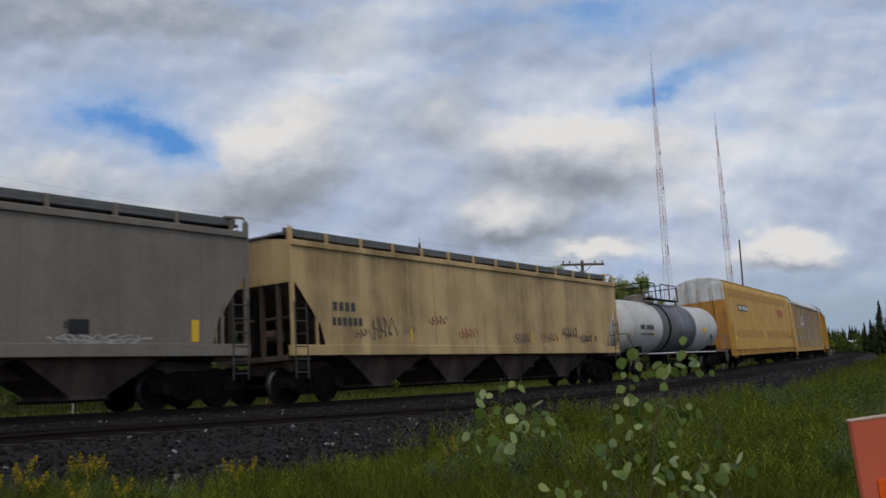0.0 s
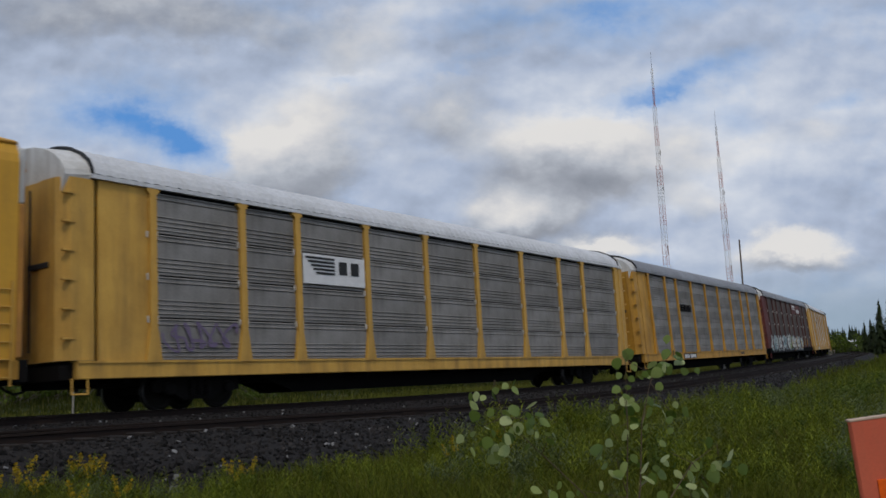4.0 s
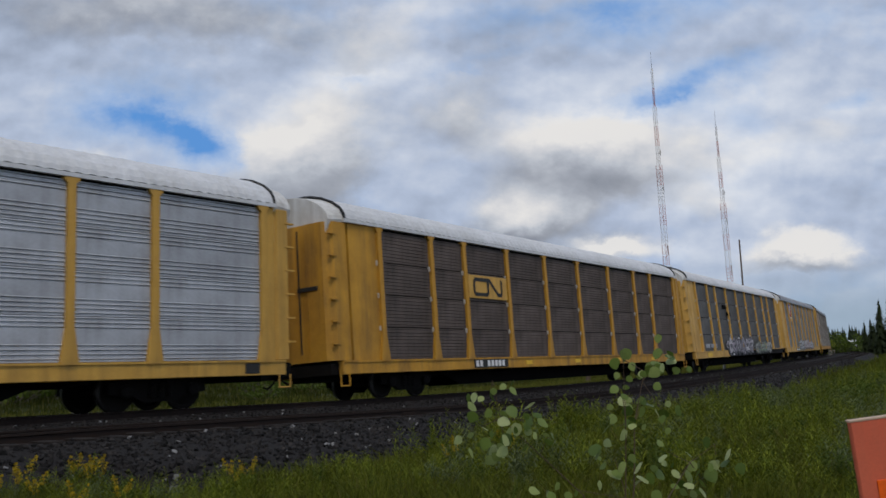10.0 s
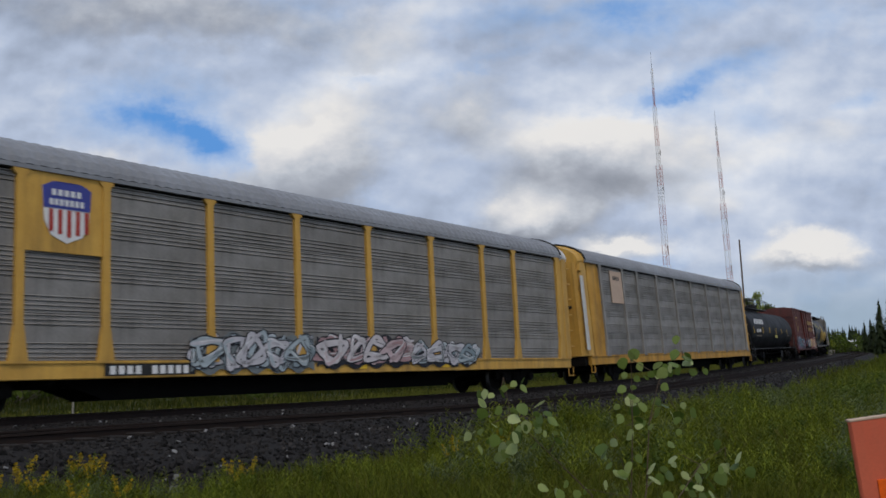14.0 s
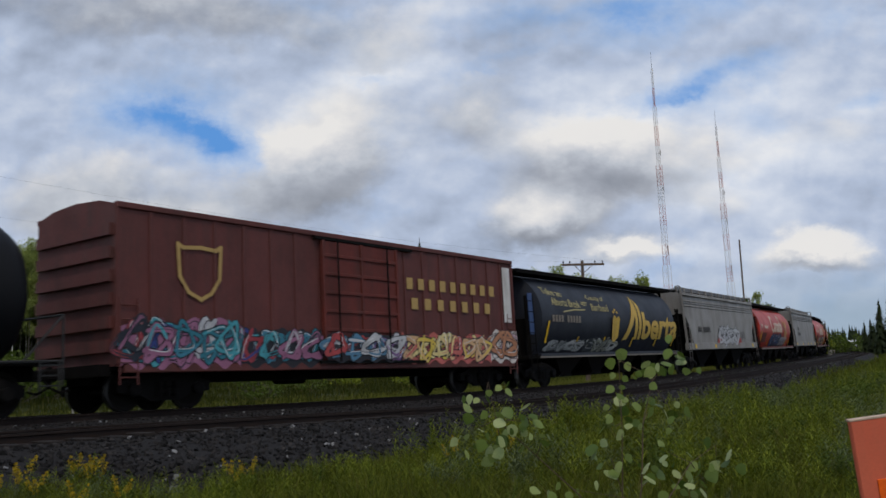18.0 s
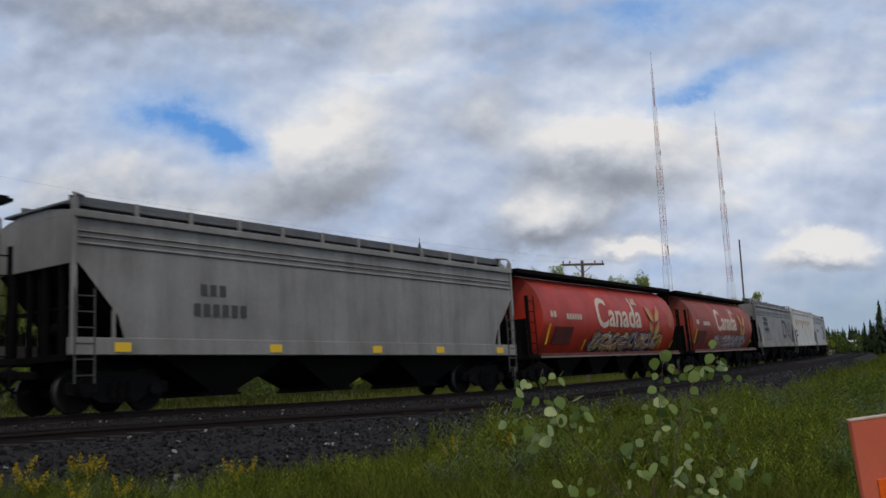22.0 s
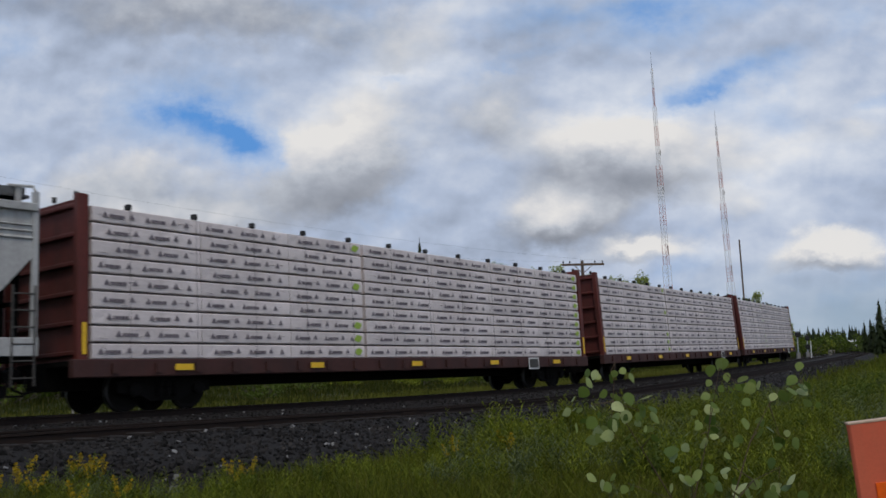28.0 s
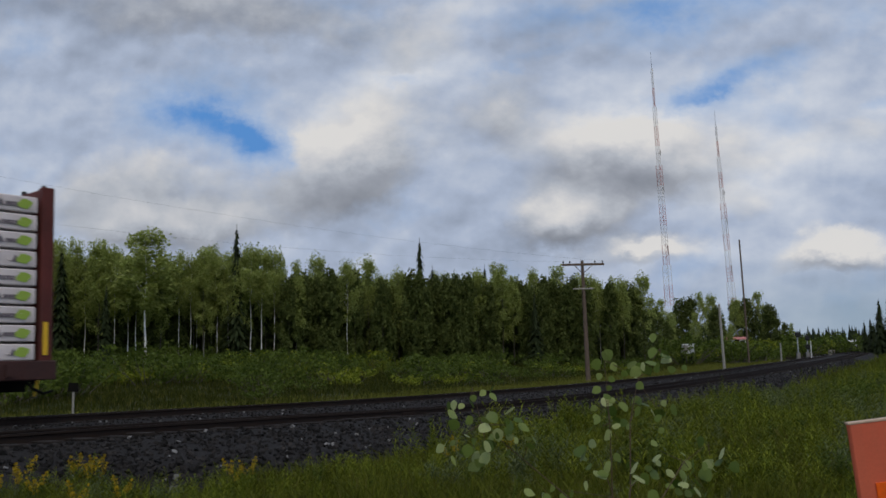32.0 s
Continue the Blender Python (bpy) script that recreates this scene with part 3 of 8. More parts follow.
BOUNDS = [-4.0, 15.3, 36.6, 53.9, 80.1, 108.7, 137.3, 165.9, 194.5, 223.1, 251.7, 280.3, 308.9, 330.2, 347.4, 364.8, 382.6, 400.4, 418.3, 436.2, 454.0, 472.1, 490.0, 507.1, 531.4, 555.4, 578.6]

# ---- lettering and paint on the cars ----
TEXT_CACHE = {}


def text_mesh(words, material, height, width=None, depth=0.004, bold=0.0):
    key = (words, material.name, height, width, bold)
    if key not in TEXT_CACHE:
        cu = bpy.data.curves.new("lettering", "FONT")
        cu.body, cu.size, cu.extrude, cu.resolution_u, cu.offset = words, 1.0, depth, 3, bold
        ob = bpy.data.objects.new("lettering", cu)
        scene.collection.objects.link(ob)
        me = bpy.data.meshes.new_from_object(ob)
        bpy.data.objects.remove(ob)
        bpy.data.curves.remove(cu)
        co = np.array([v.co[:] for v in me.vertices])
        lo, hi = co.min(0), co.max(0)
        k = height / (hi[1] - lo[1])
        kx = k if width is None else width / (hi[0] - lo[0])
        me.transform(Matrix.Diagonal((kx, k, 1, 1)) @ Matrix.Translation((-lo[0], -lo[1], 0)))
        me.transform(Matrix.Rotation(math.pi / 2, 4, "X"))
        me.materials.clear()
        me.materials.append(material)
        TEXT_CACHE[key] = me
    return TEXT_CACHE[key]


def barrel_lettering(car, words, x, z, height, width, material, slant=0.0, bold=0.0, label="painted lettering"):
    """Lettering wrapped onto the bowed side of a grain hopper."""
    me = text_mesh(words, material, height, width, bold=bold).copy()
    bm = bmesh.new()
    bm.from_mesh(me)
    k = 0.12
    while k < height:
        bmesh.ops.bisect_plane(bm, geom=bm.verts[:] + bm.edges[:] + bm.faces[:], plane_co=(0, 0, k), plane_no=(0, 0, 1))
        k += 0.12
    for v in bm.verts:
        zz = z + v.co.z + slant * v.co.x
        v.co = (x + v.co.x, -round_side(zz) - 0.012 + (v.co.y if v.co.y < 0 else 0.004), zz)
    bm.to_mesh(me)
    bm.free()
    return part("lettering", me, None, car, label)


def lettering(car, words, x, z, height, width, material, y=-1.5, label="painted lettering", turn=None, bold=0.0):
    at = pose(x, y, z)
    if turn:
        at = at @ pose(0, 0, 0, *turn)
    return part("lettering", text_mesh(words, material, height, width, bold=bold), None, car, label, at=at)


BAR_CACHE = {}


def bars(car, x, z, height, count, pitch, material, y=-1.5, name="stencil_bar", fill=0.66, skip=(), label="", lean=0.0):
    """Plain upright bars where writing stands, one for each character's place."""
    key = (round(height, 3), round(pitch * fill, 3), material.name)
    if key not in BAR_CACHE:
        bm = bmesh.new()
        box(bm, 0.0, pitch * fill, -0.006, 0.0, 0.0, height)
        BAR_CACHE[key] = mesh_of(bm, name, material)
    for i in range(count):
        if i not in skip:
            part(name, BAR_CACHE[key], None, car, label, at=pose(x + i * pitch, y, z))


def plate(car, x0, x1, z0, z1, material, y=-1.5, name="plate", label=""):
    bm = bmesh.new()
    soft_box(bm, x0, x1, y - 0.008, y + 0.01, z0, z1, 0.003)
    return part(name, bm, material, car, label)


def flat_shape(car, pts, material, y=-1.5, name="emblem", label="", thick=0.006):
    """A flat painted shape on the near side, from (x, z) corners."""
    bm = bmesh.new()
    a = [bm.verts.new((x, y - thick, z)) for x, z in pts]
    b = [bm.verts.new((x, y, z)) for x, z in pts]
    f = bm.faces.new(a)
    n = len(pts)
    for i in range(n):
        j = (i + 1) % n
        bm.faces.new((a[j], a[i], b[i], b[j]))
    bmesh.ops.triangulate(bm, faces=[f])
    bmesh.ops.recalc_face_normals(bm, faces=bm.faces[:])
    return part(name, bm, material, car, label)


def stroke(car, pts, width, material, y=-1.5, name="stripe", label="", thick=0.006, closed=False):
    """A painted line of even width through (x, z) points."""
    bm = bmesh.new()
    P = [Vector((x, z)) for x, z in pts]
    if closed:
        P.append(P[0])
    for a, b in zip(P, P[1:]):
        d = (b - a).normalized() * width / 2
        nrm = Vector((-d.y, d.x))
        a2, b2 = a - d * 0.8, b + d * 0.8
        q = [a2 + nrm, b2 + nrm, b2 - nrm, a2 - nrm]
        bm.faces.new([bm.verts.new((p.x, y - thick - random.random() * 0.002, p.y)) for p in q][::-1])
    return part(name, bm, material, car, label)


PAINTS = {}


def paint(rgb):
    if rgb not in PAINTS:
        PAINTS[rgb] = surface("spray_paint", rgb, tuple(c * 0.7 for c in rgb), 0.6, 0, 2.5, 0.7, fleck=0.06)
    return PAINTS[rgb]


def spray(car, x0, x1, z0, z1, tones, seed, y=-1.5, letters=5, label="sprayed lettering in overlapping rounded shapes", outline=(0.02, 0.02, 0.025), curve=None):
    """Sprayed wild shapes: a cloud of colour, looping outlined bands and thin highlights, none of them readable."""
    rnd = random.Random(seed)
    mats = [paint(t) for t in tones] + [paint(outline), paint((0.72, 0.72, 0.7) if sum(outline) < 0.3 else tuple(round(c * 1.25, 3) for c in outline))]
    bm = bmesh.new()
    level = [0]
    w, h, k = (x1 - x0) / letters, z1 - z0, len(tones)

    def vert(px, pz, dy):
        pz = min(max(pz, z0), z1)
        return bm.verts.new((px, dy + (curve(pz) if curve else 0), pz))

    def smooth(pts, per=7):
        out = []
        for i in range(len(pts) - 1):
            a, b = pts[max(i - 1, 0)], pts[i]
            c, d = pts[i + 1], pts[min(i + 2, len(pts) - 1)]
            for j in range(per):
                t = j / per
                out.append(tuple(0.5 * (2 * q + (r - p) * t + (2 * p - 5 * q + 4 * r - e) * t * t + (3 * q - p - 3 * r + e) * t ** 3) for p, q, r, e in zip(a, b, c, d)))
        return out + [pts[-1]]

    def band(pts, width, mi, taper=0.0):
        level[0] += 1
        dy = y - 0.004 - 0.0007 * (level[0] % 40)
        prev = None
        n = len(pts)
        for i, p in enumerate(pts):
            q = pts[min(i + 1, n - 1)]
            o = pts[max(i - 1, 0)]
            dx, dz = q[0] - o[0], q[1] - o[1]
            m = math.hypot(dx, dz) or 1.0
            r = width / 2 * (1 + taper * math.sin(i * 0.9 + seed)) * (0.55 if i in (0, n - 1) else 1.0)
            a, b = vert(p[0] - dz / m * r, p[1] + dx / m * r, dy), vert(p[0] + dz / m * r, p[1] - dx / m * r, dy)
            if prev:
                bm.faces.new((prev[0], prev[1], b, a)).material_index = mi
            prev = (a, b)

    # the cloud behind
    top = smooth([(x0 + (x1 - x0) * i / (letters * 2), z0 + h * rnd.uniform(0.62, 0.9)) for i in range(letters * 2 + 1)], 5)
    dy = y - 0.003
    low = [vert(p[0], z0 + h * 0.06 * (1 + math.sin(i * 0.7)), dy) for i, p in enumerate(top)]
    high = [vert(p[0], p[1], dy) for p in top]
    cloud = k if rnd.random() < 0.5 else k - 1
    for i in range(len(top) - 1):
        bm.faces.new((low[i], low[i + 1], high[i + 1], high[i])).material_index = cloud
    for i in list(range(letters)) * 3:
        cx = x0 + (i + rnd.uniform(-0.2, 0.2)) * w
        way = rnd.random() * 6.28
        pts = smooth([(cx + w * (0.5 + rnd.uniform(0.45, 0.75) * math.cos(way + 2.3 * q)), z0 + h * (0.48 + rnd.uniform(0.25, 0.4) * math.sin(way + 2.3 * q + 0.5 * rnd.random()))) for q in range(6)])
        t = min(w, h) * rnd.uniform(0.6, 0.85)
        fill = rnd.randrange(k)
        band(pts, t * 0.31, k, 0.15)
        band(pts, t * 0.2, fill, 0.2)
        cut_at = rnd.randrange(3, len(pts) - 6)
        band(pts[cut_at:cut_at + 9], t * 0.12, rnd.randrange(k), 0.3)
        band([(px - 0.06 * t, pz + 0.08 * t) for px, pz in pts[2:9]], t * 0.035, k + 1)
        band([(px + 0.03 * t, pz + 0.03 * t) for px, pz in pts[-9:-2]], t * 0.03, k + rnd.randrange(2))
    for f in bm.faces:
        f.normal_update()
        if f.normal.y > 0:
            f.normal_flip()
    return part("sprayed_lettering", bm, mats, car, label)


def scrawl(car, x0, x1, z0, z1, rgb, seed, y=-1.506, width=0.04, loops=5, label="thin sprayed scrawl"):
    """A hand-drawn tag: one thin looping line, not readable."""
    rnd = random.Random(seed)
    bm = bmesh.new()
    n = loops * 14
    prev = None
    ph, amp = rnd.random() * 6, rnd.uniform(0.6, 1.0)
    for i in range(n + 1):
        u = i / n
        a = u * loops * 6.283 + ph
        x = x0 + (x1 - x0) * (u * 0.86 + 0.07 + 0.07 * math.cos(a * 1.1) + 0.03 * math.sin(a * 2.7))
        z = z0 + (z1 - z0) * (0.5 + 0.34 * math.sin(a) * amp + 0.14 * math.sin(a * 1.9 + 1.0))
        if prev:
            d = Vector((x - prev[0], z - prev[1]))
            m = Vector((-d.y, d.x)).normalized() * width * 0.5 * (0.7 + 0.5 * math.sin(a * 0.7) ** 2)
            dy = y - 0.0004 * (i % 7)
            v = [bm.verts.new((q.x, dy, q.y)) for q in (Vector(prev) + m, Vector((x, z)) + m, Vector((x, z)) - m, Vector(prev) - m)]
            bm.faces.new(v[::-1])
        prev = (x, z)
    return part("sprayed_scrawl", bm, paint(rgb), car, label)


def ladder(car, x, y, z0, z1, width, material, rungs, across="x", label="", rise=0.0):
    bm = bmesh.new()
    dx, dy = (width, 0) if across == "x" else (0, width)
    tube(bm, (x, y, z0), (x, y, z1 + rise), 0.022, n=6)
    tube(bm, (x + dx, y + dy, z0), (x + dx, y + dy, z1), 0.022, n=6)
    for i in range(rungs):
        z = z0 + (z1 - z0) * (i + 0.5) / rungs
        tube(bm, (x, y, z), (x + dx, y + dy, z), 0.016, n=6)
    return part("ladder", bm, material, car, label)


# ---- covered car carriers ----
POSTS = [-11.45, -8.8, -6.88, -4.08, -1.2, 1.65, 4.65, 7.5, 9.5, 12.6]
PANEL_CACHE = {}


def ribbed_panel(width, height, ribs, material):
    """A side sheet with groups of long shallow grooves."""
    key = (round(width, 2), round(height, 2), ribs, material.name)
    if key not in PANEL_CACHE:
        bm = bmesh.new()
        prof = [(0.03, 0.0), (-0.012, 0.0)]
        lines, deep = (ribs + 2, 1.0) if ribs < 9 else (ribs, 0.45)
        step = height / lines
        for i in range(lines):
            if ribs < 9 and i % 7 in (4, 5, 6):
                continue
            z = (i + 0.5) * step
            prof += [(-0.012, z - step * 0.22), (-0.012 + 0.016 * deep, z - step * 0.06), (-0.012 + 0.016 * deep, z + step * 0.06), (-0.012 - 0.016 * deep, z + step * 0.2), (-0.012, z + step * 0.42)]
        prof += [(-0.012, height), (0.03, height)]
        extrude(bm, prof, 0, width)
        PANEL_CACHE[key] = mesh_of(bm, "panel", material)
    return PANEL_CACHE[key]


def arch(scale=1.0, drop=0.0):
    pts = [(-1.5, 4.98), (-1.47, 5.1), (-1.36, 5.28), (-1.1, 5.48), (-0.7, 5.66), (-0.3, 5.76), (0, 5.79)]
    pts = pts + [(-y, z) for y, z in pts[-2::-1]]
    return [(y * scale, z - drop) for y, z in pts]


def ribbed_roof(x0, x1, pitch=0.3):
    bm = bmesh.new()
    n = int((x1 - x0) / pitch)
    rows = []
    for i in range(n * 4 + 1):
        x = x0 + (x1 - x0) * i / (n * 4)
        up = (0.0, 0.014, 0.014, 0.0)[i % 4]
        rows.append([bm.verts.new((x, y * (1 + up * 0.3), z + up)) for y, z in arch()])
    for a, b in zip(rows, rows[1:]):
        for i in range(len(a) - 1):
            bm.faces.new((a[i], b[i], b[i + 1], a[i + 1]))
    return bm


ROOF_CACHE = {}


def autorack(n, label, panel, trim, roof, ends, rows=4, ribs=7, gap=0.03, top_ends=None, shift=0.0, posts=None, sill=None):
    car, half = start_car("autorack_car", label, "railcar", n, 4.4, shift)
    E = 13.65
    # flat car underneath
    bm = bmesh.new()
    soft_box(bm, -13.3, 13.3, -1.47, -1.3, 0.7, 1.06, 0.015)
    box(bm, -13.3, 13.3, -1.5, -1.28, 1.02, 1.07)
    soft_box(bm, -13.3, 13.3, 1.3, 1.47, 0.7, 1.06, 0.015)
    part("side_sill", bm, sill or trim, car)
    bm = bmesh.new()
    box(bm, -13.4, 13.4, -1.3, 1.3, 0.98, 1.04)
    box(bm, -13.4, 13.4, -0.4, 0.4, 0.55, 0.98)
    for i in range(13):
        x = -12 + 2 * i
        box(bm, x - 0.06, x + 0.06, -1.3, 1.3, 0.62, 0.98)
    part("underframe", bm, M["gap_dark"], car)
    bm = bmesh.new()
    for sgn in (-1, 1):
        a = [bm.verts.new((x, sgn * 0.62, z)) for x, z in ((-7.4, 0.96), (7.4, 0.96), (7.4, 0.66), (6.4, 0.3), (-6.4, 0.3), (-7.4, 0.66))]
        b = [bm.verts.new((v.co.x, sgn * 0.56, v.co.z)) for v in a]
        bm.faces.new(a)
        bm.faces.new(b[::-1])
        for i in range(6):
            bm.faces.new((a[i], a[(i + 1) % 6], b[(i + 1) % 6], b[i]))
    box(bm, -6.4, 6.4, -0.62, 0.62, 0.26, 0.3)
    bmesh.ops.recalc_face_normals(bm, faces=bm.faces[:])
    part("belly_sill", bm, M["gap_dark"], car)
    bm = bmesh.new()
    box(bm, -E + 0.4, E - 0.4, 1.38, 1.44, 1.07, 5.0)
    part("far_side", bm, panel, car)
    # added dark sheet, so the slits between panels show black as in shade
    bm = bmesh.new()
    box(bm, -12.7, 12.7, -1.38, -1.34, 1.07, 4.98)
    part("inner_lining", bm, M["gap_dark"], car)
    key = roof.name
    if key not in ROOF_CACHE:
        ROOF_CACHE[key] = mesh_of(ribbed_roof(-12.95, 12.95), "roof", roof)
    part("roof", ROOF_CACHE[key], None, car)
    bm = bmesh.new()
    box(bm, -13.0, 13.0, -1.53, -1.4, 4.88, 4.97)
    part("eave_rail", bm, roof, car)
    # side sheets between the posts
    h = (4.84 - 1.08) / rows
    for a, b in zip(POSTS, POSTS[1:]):
        for r in range(rows):
            part("panel", ribbed_panel(b - a - 0.16, h - gap, ribs, panel), None, car, at=pose(a + 0.08, -1.42, 1.08 + r * h))
    bm = bmesh.new()
    prof = [(-0.11, 0), (0.11, 0), (0.2, -0.0), (0.2, 0.05), (0.11, 0.65), (0.09, 0.75), (0.09, 3.72), (0.17, 3.8), (0.17, 3.86), (-0.17, 3.86), (-0.17, 3.8), (-0.09, 3.72), (-0.09, 0.75), (-0.11, 0.65), (-0.2, 0.05), (-0.2, 0)]
    a = [bm.verts.new((x, -0.1, z)) for x, z in prof]
    b = [bm.verts.new((x, 0.02, z)) for x, z in prof]
    for i in range(len(prof)):
        j = (i + 1) % len(prof)
        bm.faces.new((a[i], a[j], b[j], b[i]))
    bm.faces.new(a[::-1])
    post = mesh_of(bm, "post", posts or trim)
    bolts = bmesh.new()
    box(bolts, -0.017, 0.017, -0.06, 0, -0.07, 0.07)
    bolt_me = mesh_of(bolts, "clip", M["end_white"])
    for x in POSTS:
        p = part("post", post, None, car, at=pose(x, -1.42, 1.02))
        if gap > 0.02:
            for r in range(1, rows):
                for s in (-0.13, 0.13):
                    part("clip", bolt_me, None, p, at=pose(s, 0, r * h))
    # ends: a flat side bay, then folding doors round the corner
    for s in (-1, 1):
        bm = bmesh.new()
        if s < 0:
            box(bm, -12.8, -11.53, -1.44, -1.36, 1.06, 4.88)
        else:
            box(bm, 12.68, 12.98, -1.44, -1.36, 1.06, 4.88)
        part("side_bay", bm, trim, car)
        bm = bmesh.new()
        xs = s * 12.86 if s < 0 else 13.02
        lim = s * E
        fold = [(xs, -1.4), (xs + s * 0.06, -1.46), (lim - s * 0.22, -1.44), (lim, -1.2), (lim, -0.62), (lim - s * 0.04, -0.58), (lim - s * 0.04, 0.58), (lim, 0.62), (lim, 1.2), (lim - s * 0.22, 1.44), (xs, 1.44)]
        lo = [bm.verts.new((x, y, 1.08)) for x, y in fold]
        hi = [bm.verts.new((x, y, 4.86)) for x, y in fold]
        for i in range(len(fold) - 1):
            bm.faces.new((lo[i], lo[i + 1], hi[i + 1], hi[i]) if s > 0 else (lo[i + 1], lo[i], hi[i], hi[i + 1]))
        bm.faces.new(hi)
        for k in range(6):
            z = 1.5 + 0.6 * k
            box(bm, *sorted((lim - s * 0.3, lim - s * 0.02)), -1.47, -1.38, z, z + 0.04)
        bmesh.ops.recalc_face_normals(bm, faces=bm.faces[:])
        door = part("end_door", bm, ends, car)
        bm = bmesh.new()
        if s < 0:
            soft_box(bm, -E - 0.02, -E + 0.05, -1.0, -0.25, 3.0, 3.12, 0.01)
        tube(bm, (lim + s * 0.03, -0.35, 1.3), (lim + s * 0.03, -0.35, 4.7), 0.025, n=6)
        tube(bm, (lim + s * 0.03, 0.35, 1.3), (lim + s * 0.03, 0.35, 4.7), 0.025, n=6)
        part("lock_rod", bm, M["black"], door)
        bm = bmesh.new()
        cap = [(y * 0.985, z - 0.02) for y, z in arch()]
        xe = s * (E - 0.08)
        xi = s * 12.95
        inner = [(-1.44, 4.2)] + cap + [(1.44, 4.2)]
        A = [bm.verts.new((xe, y * (0.8 if z < 4.5 else 0.96), z - 0.06)) for y, z in inner]
        Bv = [bm.verts.new((xi, y, max(z, 4.88))) for y, z in inner]
        for i in range(len(inner) - 1):
            bm.faces.new((A[i], A[i + 1], Bv[i + 1], Bv[i]))
        bm.faces.new(A)
        bmesh.ops.recalc_face_normals(bm, faces=bm.faces[:])
        part("end_hood", bm, top_ends or M["end_white"], car)
        bm = bmesh.new()
        rim = [Vector((xi + s * 0.02, y * 1.0, z + 0.02)) for y, z in arch()]
        bent(bm, rim, 0.04, 6)
        part("roof_rim", bm, M["black"], car)
        bm = bmesh.new()
        xx = s * 13.25
        bent(bm, [(xx - 0.18, -1.47, 0.72), (xx - 0.18, -1.47, 0.4), (xx + 0.18, -1.47, 0.4), (xx + 0.18, -1.47, 0.72)], 0.02)
        part("step", bm, trim, car)
        bm = bmesh.new()
        box(bm, *sorted((s * (13.3), s * 13.6)), -1.3, 1.3, 0.7, 1.0)
        part("end_sill", bm, M["steel_dark"], car)
    return car


def yellow_box_carrier(n):
    """The all-yellow enclosed carrier with perforated patches."""
    car, half = start_car("enclosed_carrier_car", "yellow enclosed car carrier with perforated side patches and pale doors", "railcar", n, 3.6, 0.3)
    X = 12.6
    M["ochre"] = surface("ochre_yellow_side", (0.58, 0.31, 0.028), (0.48, 0.25, 0.024), 0.55, 0, 0.6, 0.7, (0.28, 0.14, 0.04), 0.5, fleck=0.05)
    M["mesh_patch"] = surface("perforated_yellow_sheet", (0.45, 0.235, 0.026), (0.37, 0.185, 0.022), 0.6, 0, 40, 0.8, fleck=0.25)
    M["door_orange"] = surface("rusted_orange_door", (0.52, 0.23, 0.035), (0.32, 0.14, 0.03), 0.65, 0, 1.8, 0.8, (0.16, 0.1, 0.06), 0.8)
    bm = bmesh.new()
    prof = [(-1.5, 1.12), (-1.5, 4.95), (-1.46, 5.12), (-1.3, 5.42), (-0.7, 5.6), (0, 5.66), (0.7, 5.6), (1.3, 5.42), (1.46, 5.12), (1.5, 4.95), (1.5, 1.12)]
    extrude(bm, prof, -X + 0.05, X)
    part("body", bm, M["ochre"], car)
    bm = bmesh.new()
    bent(bm, [(-X, -1.36, 5.36), (X, -1.36, 5.36)], 0.03)
    part("eave_strip", bm, M["yellow_old"], car)
    bm = bmesh.new()
    for sgn in (-1, 1):
        soft_box(bm, -X - 0.1, X + 0.1, *sorted((sgn * 1.46, sgn * 1.3)), 0.74, 1.1, 0.015)
        for i in range(24):
            x = -X + 0.5 + i * 1.05
            box(bm, x - 0.03, x + 0.03, *sorted((sgn * 1.5, sgn * 1.44)), 0.76, 1.1)
    box(bm, -X, X, *(-1.53, -1.45), 1.09, 1.13)
    part("side_sill", bm, M["yellow_old"], car)
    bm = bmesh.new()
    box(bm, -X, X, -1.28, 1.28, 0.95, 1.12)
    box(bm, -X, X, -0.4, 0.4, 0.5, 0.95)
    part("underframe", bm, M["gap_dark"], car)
    pm = bmesh.new()
    soft_box(pm, -0.52, 0.52, -0.012, 0.0, -0.26, 0.26, 0.004)
    patch = mesh_of(pm, "perforated_patch", M["mesh_patch"])
    for row, z, x0, count in ((0, 4.62, -11.2, 8), (1, 4.62, -0.6, 9), (0, 2.08, -9.9, 7), (1, 2.08, 1.0, 8)):
        for i in range(count):
            part("perforated_patch", patch, None, car, at=pose(x0 + 1.32 * i, -1.5, z))
    plate(car, -9.25, -6.1, 3.55, 3.95, M["black"], -1.505, "number_board", "black board with a white number")
    bars(car, -9.1, 3.62, 0.26, 11, 0.27, M["white"], -1.515, skip=(4,))
    # the red emblem: three plain blocks
    for x in (6.1, 7.0):
        flat_shape(car, [(x, 4.05), (x + 0.85, 4.05), (x + 0.6, 3.35), (x + 0.3, 3.35)], M["red_logo"], -1.503, label="red block emblem")
    flat_shape(car, [(7.95, 3.72), (8.37, 4.05), (8.8, 3.72), (8.37, 3.35)], M["red_logo"], -1.503, label="red block emblem")
    ladder(car, -12.3, -1.53, 0.62, 2.62, 0.55, M["yellow"], 6)
    ladder(car, 12.0, -1.53, 0.62, 2.62, 0.5, M["yellow"], 6)
    plate(car, -11.35, -10.6, 1.75, 1.92, M["bright_yellow"], -1.505, "placard")
    plate(car, 11.0, 11.6, 1.45, 1.65, M["bright_yellow"], -1.505, "placard")
    plate(car, 11.0, 11.45, 1.8, 2.0, M["black"], -1.505, "placard")
